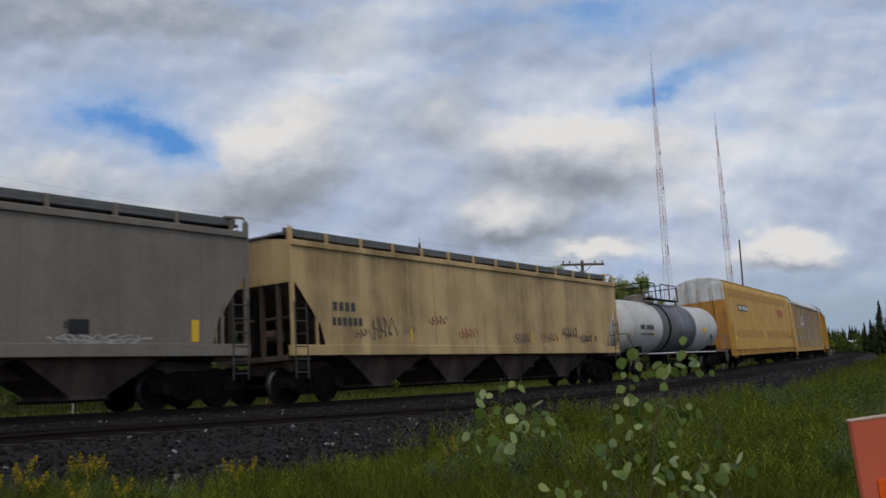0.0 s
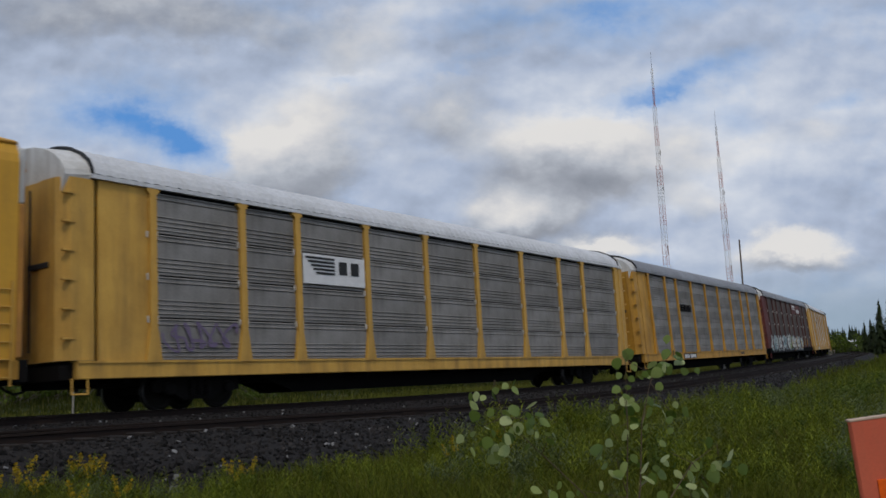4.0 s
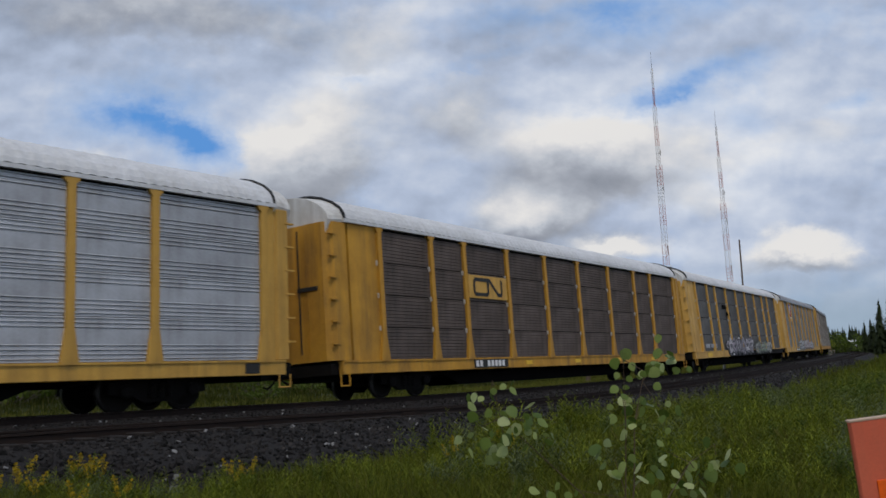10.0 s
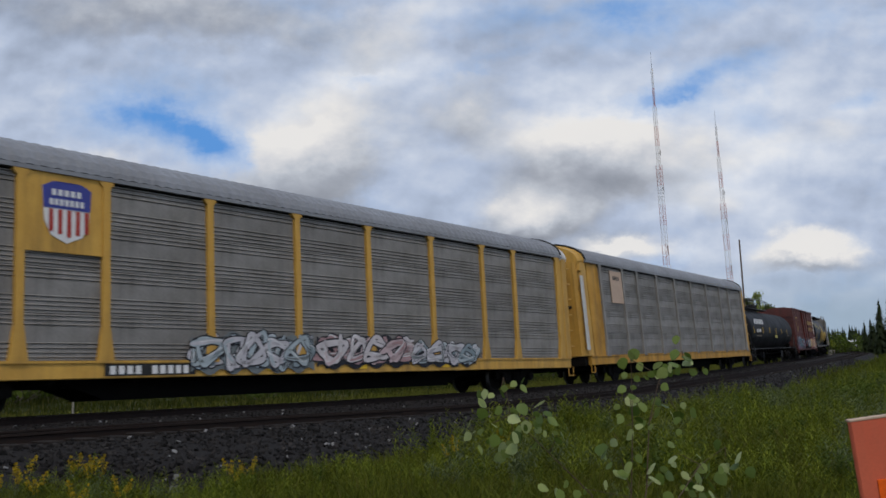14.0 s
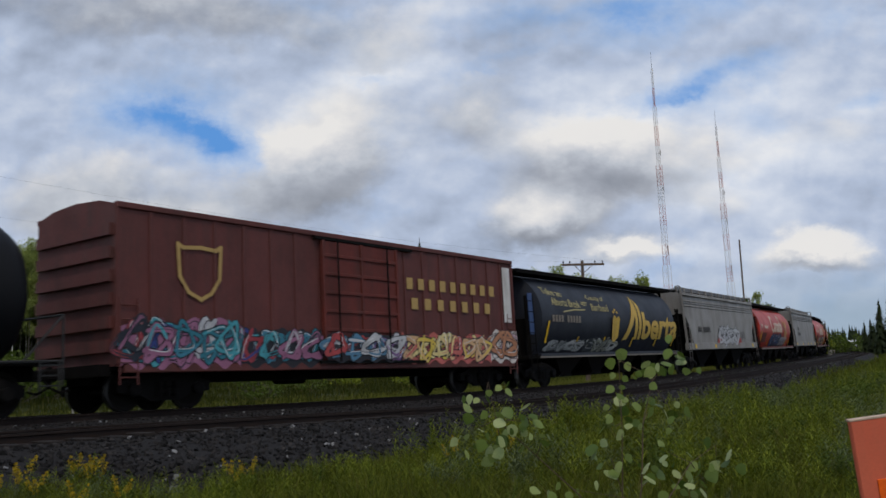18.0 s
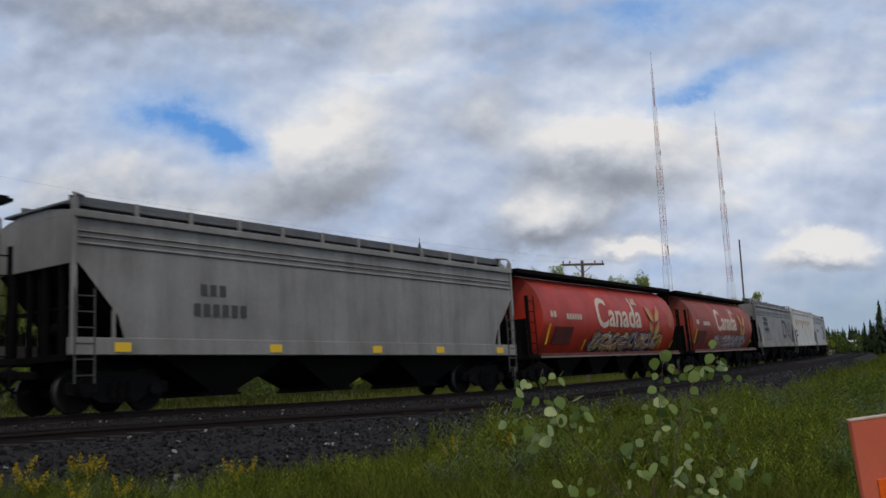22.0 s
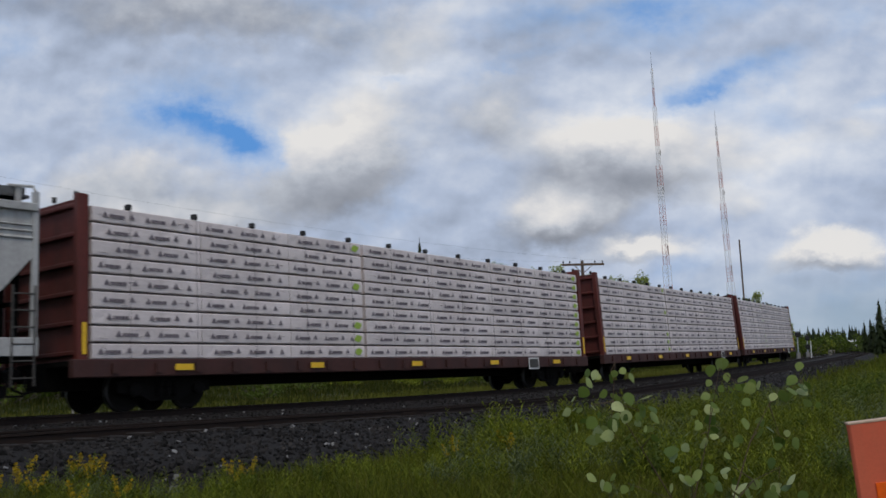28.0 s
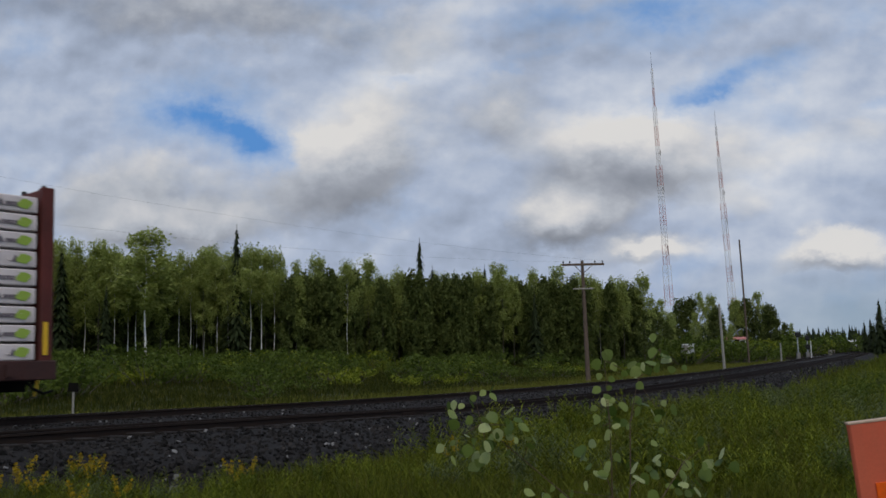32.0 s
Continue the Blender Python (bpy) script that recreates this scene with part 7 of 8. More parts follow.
def leaf_cloud(rng, centres, radii, per, size, flat=0.75):
    """Many small four-cornered leaf clusters scattered in clumps."""
    V, F = [], []
    for c, r in zip(centres, radii):
        for _ in range(per):
            d = rng.normal(size=3)
            d /= np.linalg.norm(d) + 1e-6
            p = np.array(c) + d * r * rng.random() ** 0.45 * np.array([1, 1, flat])
            u = rng.normal(size=3)
            u /= np.linalg.norm(u)
            w = np.cross(u, rng.normal(size=3))
            w /= np.linalg.norm(w) + 1e-6
            k = size * (0.6 + 0.8 * rng.random())
            i = len(V)
            V += [p - u * k, p + w * k * 0.55, p + u * k, p - w * k * 0.55]
            F.append((i, i + 1, i + 2, i + 3))
    return V, F


def trunk_mesh(rng, height, r, limbs, bark, lean=0.03, start=0.45):
    bm = bmesh.new()
    pts = [Vector((0, 0, -0.6))]
    for i in range(6):
        pts.append(Vector((rng.normal() * lean * height * 0.2, rng.normal() * lean * height * 0.2, height * (i + 1) / 6)))
    for i, (a, b) in enumerate(zip(pts, pts[1:])):
        tube(bm, a, b, r * (1 - i / 6.5), r * (1 - (i + 1) / 6.5), 7, caps=False)
    tips = []
    for i in range(limbs):
        t = start + (1 - start) * rng.random()
        k = min(5, int(t * 6))
        base = pts[k].lerp(pts[k + 1], t * 6 - k) if k + 1 < len(pts) else pts[-1]
        a = rng.random() * 6.28
        L = height * (0.1 + 0.12 * rng.random()) * (1.25 - t)
        tip = base + Vector((math.cos(a) * L, math.sin(a) * L, L * (0.5 + 0.7 * rng.random())))
        tube(bm, base, tip, r * 0.3, r * 0.08, 5, caps=False)
        tips.append(tip)
    return mesh_of(bm, "trunk", bark), pts, tips


def broadleaf(seed, height, spread, bark, leaf, start=0.45, per=26, size=0.2):
    rng = np.random.default_rng(seed)
    tm, pts, tips = trunk_mesh(rng, height, 0.026 + height * 0.003, 16, bark, start=start)
    cs, rs = [], []
    for t in tips:
        cs.append(t)
        rs.append(spread * (0.3 + 0.3 * rng.random()))
    for i in range(44):
        z = start + (1.02 - start) * rng.random() ** 0.8
        prof = math.sin(math.pi * min(1.0, (z - start) / (1.05 - start) * 0.86 + 0.12)) ** 0.7
        a = rng.random() * 6.28
        q = spread * prof * rng.random() ** 0.5
        cs.append((math.cos(a) * q, math.sin(a) * q, z * height))
        rs.append(spread * (0.2 + 0.22 * rng.random()))
    V, F = leaf_cloud(rng, cs, rs, per, size, 1.5)
    return tm, mesh_from("crown", V, F, [leaf])


def spruce(seed, height, spread, needle, layers=40):
    rng = np.random.default_rng(seed)
    bm = bmesh.new()
    tube(bm, (0, 0, -0.6), (0, 0, height), 0.13, 0.02, 7)
    tm = mesh_of(bm, "trunk", M["grey_bark"])
    V, F = [], []
    for i in range(layers):
        t = i / layers
        z = height * (0.08 + 0.9 * t)
        R = spread * (1 - t) ** 0.8 * (0.8 + 0.35 * rng.random()) + 0.2
        n = int(6 + 6 * (1 - t))
        for k in range(n):
            a = rng.random() * 6.28
            L = R * (0.7 + 0.45 * rng.random())
            d = np.array([math.cos(a), math.sin(a), 0])
            side = np.array([-d[1], d[0], 0])
            for m in range(4):
                f0, f1 = m / 4, (m + 1) / 4
                drop = -0.35 - 0.9 * t
                p0 = d * L * f0 + np.array([0, 0, z + L * f0 * drop])
                p1 = d * L * f1 + np.array([0, 0, z + L * f1 * drop])
                w0, w1 = (L * 0.18 + 0.07) * (1.05 - f0), (L * 0.18 + 0.07) * (1.05 - f1)
                j = len(V)
                V += [p0 - side * w0 + (0, 0, -0.08), p0 + side * w0 + (0, 0, -0.05), p1 + side * w1 + (0, 0, -0.1), p1 - side * w1 + (0, 0, -0.06)]
                F.append((j, j + 1, j + 2, j + 3))
    return tm, mesh_from("crown", V, F, [needle])


KINDS = {}
for i in range(5):
    KINDS["aspen", i] = broadleaf(100 + i, 11.0, 1.25 + 0.13 * i, M["birch_bark"] if i in (1, 3, 4) else M["grey_bark"], M["aspen_leaf"], (0.3, 0.45, 0.38, 0.52, 0.48)[i], 80, 0.105)
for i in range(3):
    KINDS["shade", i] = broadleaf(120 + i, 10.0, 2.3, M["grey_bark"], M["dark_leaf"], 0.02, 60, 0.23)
for i in range(3):
    KINDS["spruce", i] = spruce(140 + i, 11.0, 1.7 + 0.2 * i, M["needle"])
TREE_WORDS = {"aspen": ("aspen_tree", "slender aspen with a pale trunk and green crown"), "shade": ("forest_tree", "leafy tree with forest shade put into its dark leaf colour"), "spruce": ("spruce_tree", "dark narrow spruce with drooping branches")}


def plant_tree(kind, i, x, y, z, k, turn, wide=1.0):
    name, label = TREE_WORDS[kind]
    t = group_thing(name, label, "tree", "forest trees")
    tm, cm = KINDS[kind, i]
    part("trunk", tm, None, t)
    part("crown", cm, None, t)
    t.matrix_basis = pose(x, y, z - 0.15, 0, 0, turn) @ Matrix.Diagonal((wide * k, wide * k, k, 1))
    return t


def build_forest():
    rng = random.Random(77)
    # edge of the wood: from far left to its corner, which stands before the masts
    a, b = Vector((-62, 82)), Vector((21.5, 104))
    run = (b - a).normalized()
    back = Vector((-run.y, run.x))
    L = (b - a).length
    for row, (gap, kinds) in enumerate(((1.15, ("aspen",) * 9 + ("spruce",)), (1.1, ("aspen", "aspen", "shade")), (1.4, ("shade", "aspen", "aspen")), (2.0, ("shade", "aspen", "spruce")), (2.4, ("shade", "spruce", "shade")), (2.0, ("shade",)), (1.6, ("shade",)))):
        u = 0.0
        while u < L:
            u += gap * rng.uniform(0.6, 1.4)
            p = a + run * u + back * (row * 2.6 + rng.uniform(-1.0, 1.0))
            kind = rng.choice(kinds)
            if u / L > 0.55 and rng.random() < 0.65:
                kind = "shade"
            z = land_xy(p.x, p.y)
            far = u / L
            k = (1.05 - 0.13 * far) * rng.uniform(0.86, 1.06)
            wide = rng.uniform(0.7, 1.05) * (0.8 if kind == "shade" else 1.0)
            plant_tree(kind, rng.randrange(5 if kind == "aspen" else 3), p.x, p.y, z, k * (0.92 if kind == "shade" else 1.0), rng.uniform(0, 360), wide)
    # spires that stand above the wood, and the tall birch near its left
    for x, y, k, w in ((-20.6, 92.5, 1.32, 0.75), (-2.5, 99.0, 1.27, 0.7), (-1.2, 100.0, 1.0, 0.8), (4.5, 101.5, 1.02, 0.7), (-36.0, 87.5, 1.05, 1.0), (17.0, 105.0, 0.95, 0.8), (-31, 85.5, 0.72, 1.0), (9.5, 98.0, 0.75, 0.9)):
        plant_tree("spruce", 0, x, y, land_xy(x, y), k, 30, w)
    plant_tree("aspen", 1, -27.9, 87.0, land_xy(-27.9, 87.0), 1.12, 60, 1.9)
    # younger trees round the feet of the masts
    for x, y, z, k in ((32.9, 146.4, 2.6, 0.55), (35.0, 151.0, 2.6, 0.62), (40.3, 160.0, 2.7, 0.72), (41.8, 159.6, 2.7, 0.74), (43.8, 160.5, 2.4, 0.76), (46.7, 163.5, 2.5, 0.75), (45.3, 156.0, 2.2, 0.62),
                       (50.6, 162.3, 2.3, 0.7), (53.0, 163.6, 2.2, 0.78), (54.7, 163.1, 2.2, 0.79), (57.0, 165.4, 2.2, 0.67), (59.7, 164.5, 2.0, 0.4), (62.5, 168.8, 2.0, 0.36), (33.0, 136.1, 2.4, 0.4), (36.2, 135.2, 2.1, 0.42),
                       (53.3, 150.8, 1.8, 0.3), (38.4, 158.0, 2.6, 0.5), (51.8, 166.0, 2.3, 0.72), (48.4, 168.0, 2.4, 0.66), (42.0, 138.0, 1.8, 0.3), (31.4, 133.0, 2.0, 0.36), (55.9, 161.0, 2.1, 0.66), (28.0, 128.0, 2.0, 0.5)):
        plant_tree("shade" if rng.random() < 0.6 else "aspen", rng.randrange(3), x, y, land_xy(x, y), (k + (z - land_xy(x, y)) / 12) * 1.04, rng.uniform(0, 360), 0.95)
    # spruces on the near side at the far right
    for x, y, k in ((51.5, 113.9, 0.42), (54.2, 118.2, 0.46), (54.6, 116.5, 0.58), (55.2, 117.7, 0.66), (55.9, 116.4, 0.7), (51.7, 110.6, 0.46), (57.0, 118.0, 0.74), (53.2, 115.6, 0.4)):
        plant_tree("spruce", rng.randrange(3), x - 0.5, y, land_xy(x, y), k * 1.05, rng.uniform(0, 360), 1.1)
    # the distant wood across the end of the line: one mass
    V, F = [], []
    r = np.random.default_rng(5)
    for i in range(800):
        az = radians(5 + 25 * r.random())
        d = 330 + 70 * r.random()
        x, y = math.sin(az) * d, math.cos(az) * d
        z0, h = -1.0, 7.4 + 3.0 * r.random() * r.random()
        for k in range(9):
            t = k / 9
            w = (1 - t) * 1.9 + 0.2
            a0 = r.random() * 6.28
            for q in range(3):
                a1 = a0 + q * 2.1
                j = len(V)
                V += [(x + math.cos(a1) * w, y + math.sin(a1) * w, z0 + h * t), (x + math.cos(a1 + 2.0) * w, y + math.sin(a1 + 2.0) * w, z0 + h * t - 0.3), (x, y, z0 + h * (t + 0.28))]
                F.append((j, j + 1, j + 2))
    ob = new("distant_wood", mesh_from("distant_wood", V, F, [M["needle"]]))
    tagged(ob, "far dark belt of conifers along the horizon", "woods", kind="stuff")


def build_bushes():
    """Willow scrub between the line and the wood."""
    rng = random.Random(12)
    shapes = []
    for i in range(5):
        r = np.random.default_rng(200 + i)
        cs = [(r.normal() * 0.75, r.normal() * 0.75, 0.3 + 0.75 * r.random()) for _ in range(16)]
        V, F = leaf_cloud(r, cs, [0.3 + 0.25 * r.random() for _ in cs], 34, 0.085)
        bm = bmesh.new()
        for c in cs:
            tube(bm, (c[0] * 0.2, c[1] * 0.2, -0.1), (c[0], c[1], c[2]), 0.018, 0.006, 4, caps=False)
        shapes.append((mesh_of(bm, "stem", M["grey_bark"]), mesh_from("leaves", V, F, [M["lush_leaf"] if i == 2 else M["bush_leaf"]])))
    def bush(p, z, k, label="low green willow bush in the rough grass", tall=1.0):
        b = group_thing("willow_bush", label, "bush", "willow scrub")
        st, lv = rng.choice(shapes)
        part("stem", st, None, b)
        part("leaves", lv, None, b)
        b.matrix_basis = pose(p.x, p.y, z - 0.05, 0, 0, rng.uniform(0, 360)) @ Matrix.Diagonal((k * 1.2, k * 1.2, k * tall, 1))

    planted = 0
    while planted < 330:
        s = rng.uniform(-5, 120)
        o = -rng.uniform(13, 62 - 0.1 * s)
        p = beside(s, o, 0, False)
        thick = noise.noise((p.x * 0.12, p.y * 0.12, 9.0))
        planted += 1
        if p.y > (95 if p.x < 20 else 150) or (thick < -0.12 and -o < 40):
            continue
        bush(p, land(s, o, p.x, p.y), rng.uniform(0.8, 1.3) * (0.75 if -o < 20 else 1.0 + 0.9 * max(0.0, thick + 0.1)), tall=rng.uniform(0.9, 1.35))
    # taller scrub round the masts' feet
    for i in range(34):
        x = 26 + 36 * rng.random()
        y = 100 + (x - 26) * 1.25 + 16 * rng.random()
        p = Vector((x, y, 0))
        bush(p, land_xy(x, y), rng.uniform(1.3, 2.3), "tall green willow bush near the masts", rng.uniform(1.0, 1.4))
    # scrub on the camera's side along the curve
    for i in range(46):
        s = rng.uniform(26, 88)
        o = rng.uniform(9.0, 13.5) + 0.05 * s
        p = beside(s, o, 0, False)
        if p.x > p.y * 0.5 + 0.5:
            continue
        bush(p, land(s, o, p.x, p.y), rng.uniform(0.45, 0.8), "low leafy scrub in the bank grass", rng.uniform(0.8, 1.2))


# ---- grass ----
def grass_patch(name, label, spots, height, materials, blades, seed, wide=0.006, lean=0.45, spread=0.07):
    """Tufts of bent blades; spots are (x, y, z, scale)."""
    r = np.random.default_rng(seed)
    n = len(spots) * blades
    base = np.repeat(np.array(spots), blades, axis=0)
    xy = base[:, :2] + r.normal(size=(n, 2)) * spread * base[:, 3:4]
    h = height * base[:, 3] * (0.45 + 0.75 * r.random(n))
    a = r.random(n) * 2 * np.pi
    ln = lean * h * r.random(n)
    dx, dy = np.cos(a) * ln, np.sin(a) * ln
    b = r.random(n) * 2 * np.pi
    w = wide * (0.6 + 0.8 * r.random(n)) * (0.7 + 0.5 * base[:, 3])
    px, py = np.cos(b) * w, np.sin(b) * w
    z = base[:, 2]
    co = np.empty((n, 5, 3))
    co[:, 0] = np.stack([xy[:, 0] - px, xy[:, 1] - py, z - 0.03], 1)
    co[:, 1] = np.stack([xy[:, 0] + px, xy[:, 1] + py, z - 0.03], 1)
    co[:, 2] = np.stack([xy[:, 0] + px * 0.8 + dx * 0.35, xy[:, 1] + py * 0.8 + dy * 0.35, z + h * 0.6], 1)
    co[:, 3] = np.stack([xy[:, 0] - px * 0.8 + dx * 0.35, xy[:, 1] - py * 0.8 + dy * 0.35, z + h * 0.6], 1)
    co[:, 4] = np.stack([xy[:, 0] + dx, xy[:, 1] + dy, z + h], 1)
    me = bpy.data.meshes.new(name)
    me.vertices.add(n * 5)
    me.vertices.foreach_set("co", co.ravel())
    k = np.arange(n) * 5
    loops = np.stack([k, k + 1, k + 2, k + 3, k + 3, k + 2, k + 4], 1).ravel()
    me.loops.add(n * 7)
    me.loops.foreach_set("vertex_index", loops)
    me.polygons.add(n * 2)
    st = np.empty(n * 2, dtype=np.int32)
    st[0::2] = np.arange(n) * 7
    st[1::2] = np.arange(n) * 7 + 4
    me.polygons.foreach_set("loop_start", st)
    for m in materials:
        me.materials.append(m)
    mi = np.repeat((r.random(n) < 0.14).astype(np.int32) if len(materials) > 1 else np.zeros(n, np.int32), 2)
    me.polygons.foreach_set("material_index", mi)
    me.update(calc_edges=True)
    me.validate()
    ob = new(name, me)
    return tagged(ob, label, "grass", kind="stuff")


def spots_on(seed, count, s_rng, o_rng, power=1.0, keep=None):
    r = random.Random(seed)
    out = []
    while len(out) < count:
        s = s_rng[0] + (s_rng[1] - s_rng[0]) * r.random() ** power
        o = r.uniform(*o_rng)
        p = beside(s, o, 0, False)
        d = math.hypot(p.x, p.y)
        if d < 2.6 or p.y < 1.0 or (keep and not keep(p, d, s, o)):
            continue
        if noise.noise((p.x * 0.5, p.y * 0.5, seed)) < -0.35:
            continue
        out.append((p.x, p.y, land(s, o, p.x, p.y), 0.75 + 0.5 * r.random() + 0.35 * noise.noise((p.x * 0.3, p.y * 0.3, 1.0))))
    return out


def build_grass():
    G = [M["grass_blade"], M["dry_grass"]]
    B = [M["bank_blade"], M["dry_grass"]]
    wedge = lambda p, d, s, o: abs(p.x) < p.y * 0.62 + 1.0
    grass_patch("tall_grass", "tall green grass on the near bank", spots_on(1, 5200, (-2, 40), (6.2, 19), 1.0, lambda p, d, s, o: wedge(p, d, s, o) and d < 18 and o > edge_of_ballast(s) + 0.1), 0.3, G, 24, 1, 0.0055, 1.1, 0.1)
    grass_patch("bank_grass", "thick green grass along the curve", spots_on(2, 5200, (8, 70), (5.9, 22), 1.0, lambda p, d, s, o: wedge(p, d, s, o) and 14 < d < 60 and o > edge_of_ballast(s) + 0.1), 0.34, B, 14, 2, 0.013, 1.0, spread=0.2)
    grass_patch("far_bank_grass", "green grass on the bank far along the line", spots_on(3, 5000, (45, 150), (5.6, 40), 1.0, lambda p, d, s, o: wedge(p, d, s, o)), 0.55, B, 8, 3, 0.03, spread=0.3)
    grass_patch("verge_grass", "pale yellow-green grass strip beyond the train's track", spots_on(6, 5200, (-4, 110), (-12, -3.2), 1.0, lambda p, d, s, o: wedge(p, d, s, o)), 0.26, [M["verge_blade"], M["dry_grass"]], 10, 6, 0.014, 1.0, spread=0.24)
    grass_patch("meadow_grass", "rough yellow-green grass between the line and the scrub", spots_on(4, 7500, (-4, 120), (-34, -10), 1.0, lambda p, d, s, o: wedge(p, d, s, o)), 0.32, [M["meadow_blade"], M["dry_grass"]], 10, 4, 0.016, 1.0, spread=0.26)
    grass_patch("scrub_grass", "long grass among the willow scrub", spots_on(5, 7000, (-4, 120), (-80, -30), 1.0, lambda p, d, s, o: wedge(p, d, s, o)), 0.75, B, 8, 5, 0.03, spread=0.4)


def build_weeds():
    """Leafy weeds and goldenrod on the near bank."""
    rng = random.Random(31)
    shapes = []
    for i in range(8):
        r = np.random.default_rng(300 + i)
        V, F = [], []
        for k in range(11):
            x0, y0 = r.normal() * 0.1, r.normal() * 0.1
            hh = 0.2 + 0.34 * r.random()
            lx, ly = r.normal() * 0.05, r.normal() * 0.05
            for m in range(26):
                t = 0.08 + 0.92 * m / 26
                a = m * 2.4 + k + r.normal() * 0.3
                d = np.array([math.cos(a), math.sin(a), 0.4 + 1.1 * r.random()])
                sd = np.array([-d[1], d[0], 0])
                p = np.array([x0 + lx * t, y0 + ly * t, hh * t])
                L = (0.075 if i % 3 else 0.05) * (1.2 - 0.75 * t) * (0.7 + 0.6 * r.random())
                wd = 0.12 if i % 2 else 0.24
                j = len(V)
                V += [p, p + d * L * 0.5 + sd * L * wd, p + d * L + np.array([0, 0, -0.25 * L]), p + d * L * 0.5 - sd * L * wd]
                F.append((j, j + 1, j + 2, j + 3))
        shapes.append(mesh_from("leaves", V, F, [M[("bush_leaf", "lush_leaf", "grass_blade", "lush_leaf", "bush_leaf", "cool_leaf", "grass_blade", "lush_leaf")[i]]]))
    bm = bmesh.new()
    bent(bm, [(0, 0, -0.03), (0.01, 0.01, 0.2), (0.03, -0.01, 0.4)], 0.004, 4)
    stem = mesh_of(bm, "stem", M["bush_leaf"])
    plumes = []
    for q in range(3):
        r = np.random.default_rng(9 + q)
        V, F = leaf_cloud(r, [((0.05 + 0.012 * m) * math.cos(q * 2.1), (0.05 + 0.012 * m) * math.sin(q * 2.1), 0.3 + 0.05 * q + 0.03 * m + 0.02 * r.random()) for m in range(5)], [0.036, 0.04, 0.036, 0.028, 0.016], 26, 0.009, 0.8)
        plumes.append(mesh_from("flower_head", V, F, [M["goldenrod"]]))
    gold = [(-4.9, 10.2), (-4.62, 9.6), (-4.85, 9.75), (-3.55, 9.1), (-3.3, 9.6), (-4.33, 11.21), (-4.08, 10.97), (-4.2, 11.4), (-4.45, 11.35), (-4.52, 10.1), (-4.21, 9.73), (-2.39, 10.54), (-2.25, 10.8), (0.05, 12.7), (0.84, 13.22)]
    for i, (x, y) in enumerate(gold):
        w = group_thing("goldenrod", "yellow goldenrod in flower beside the ballast", "wildflower", "goldenrod")
        part("stem", stem, None, w)
        part("leaves", shapes[(i * 3) % 8], None, w)
        for pm in plumes:
            part("flower_head", pm, None, w, "yellow flower head")
        k = 0.95 + 0.3 * rng.random()
        w.matrix_basis = pose(x, y, land_xy(x, y) - 0.02, 0, 0, rng.uniform(0, 360)) @ Matrix.Diagonal((1.1 * k, 1.1 * k, k, 1))
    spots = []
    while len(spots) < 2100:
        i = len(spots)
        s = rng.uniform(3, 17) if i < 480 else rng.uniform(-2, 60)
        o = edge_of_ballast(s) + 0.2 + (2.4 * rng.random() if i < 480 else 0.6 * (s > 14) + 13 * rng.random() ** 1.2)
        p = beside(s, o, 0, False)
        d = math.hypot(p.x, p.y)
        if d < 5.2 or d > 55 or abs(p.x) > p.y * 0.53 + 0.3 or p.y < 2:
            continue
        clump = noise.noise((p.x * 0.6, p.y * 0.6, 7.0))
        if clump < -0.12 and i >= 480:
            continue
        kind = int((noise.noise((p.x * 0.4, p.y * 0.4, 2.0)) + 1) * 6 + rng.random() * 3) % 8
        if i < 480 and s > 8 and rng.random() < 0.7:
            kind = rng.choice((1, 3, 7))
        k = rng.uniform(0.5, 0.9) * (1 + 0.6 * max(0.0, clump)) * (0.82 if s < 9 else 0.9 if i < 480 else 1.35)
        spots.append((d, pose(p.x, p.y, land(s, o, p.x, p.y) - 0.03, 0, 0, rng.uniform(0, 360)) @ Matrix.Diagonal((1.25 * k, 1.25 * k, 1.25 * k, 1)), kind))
    spots.sort(key=lambda q: q[0])
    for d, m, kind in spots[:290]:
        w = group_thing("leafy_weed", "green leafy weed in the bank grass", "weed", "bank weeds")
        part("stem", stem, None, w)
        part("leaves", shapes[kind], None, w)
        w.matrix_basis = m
    kinds = ["bush_leaf", "lush_leaf", "grass_blade", "cool_leaf"]
    slot = [0, 1, 2, 1, 0, 3, 2, 1]
    co = [np.array([v.co[:] for v in sh.vertices]) for sh in shapes]
    V, mats = [], []
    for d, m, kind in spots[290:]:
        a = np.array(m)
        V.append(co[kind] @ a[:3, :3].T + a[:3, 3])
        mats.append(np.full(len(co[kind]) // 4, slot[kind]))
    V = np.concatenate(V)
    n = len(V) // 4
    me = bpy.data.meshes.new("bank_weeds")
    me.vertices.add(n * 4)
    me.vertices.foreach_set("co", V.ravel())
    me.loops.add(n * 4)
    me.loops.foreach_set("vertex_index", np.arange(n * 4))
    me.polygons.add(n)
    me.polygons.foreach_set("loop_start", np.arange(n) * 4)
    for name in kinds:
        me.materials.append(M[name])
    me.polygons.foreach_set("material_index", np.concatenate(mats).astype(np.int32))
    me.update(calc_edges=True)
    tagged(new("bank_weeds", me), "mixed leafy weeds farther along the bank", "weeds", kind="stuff")


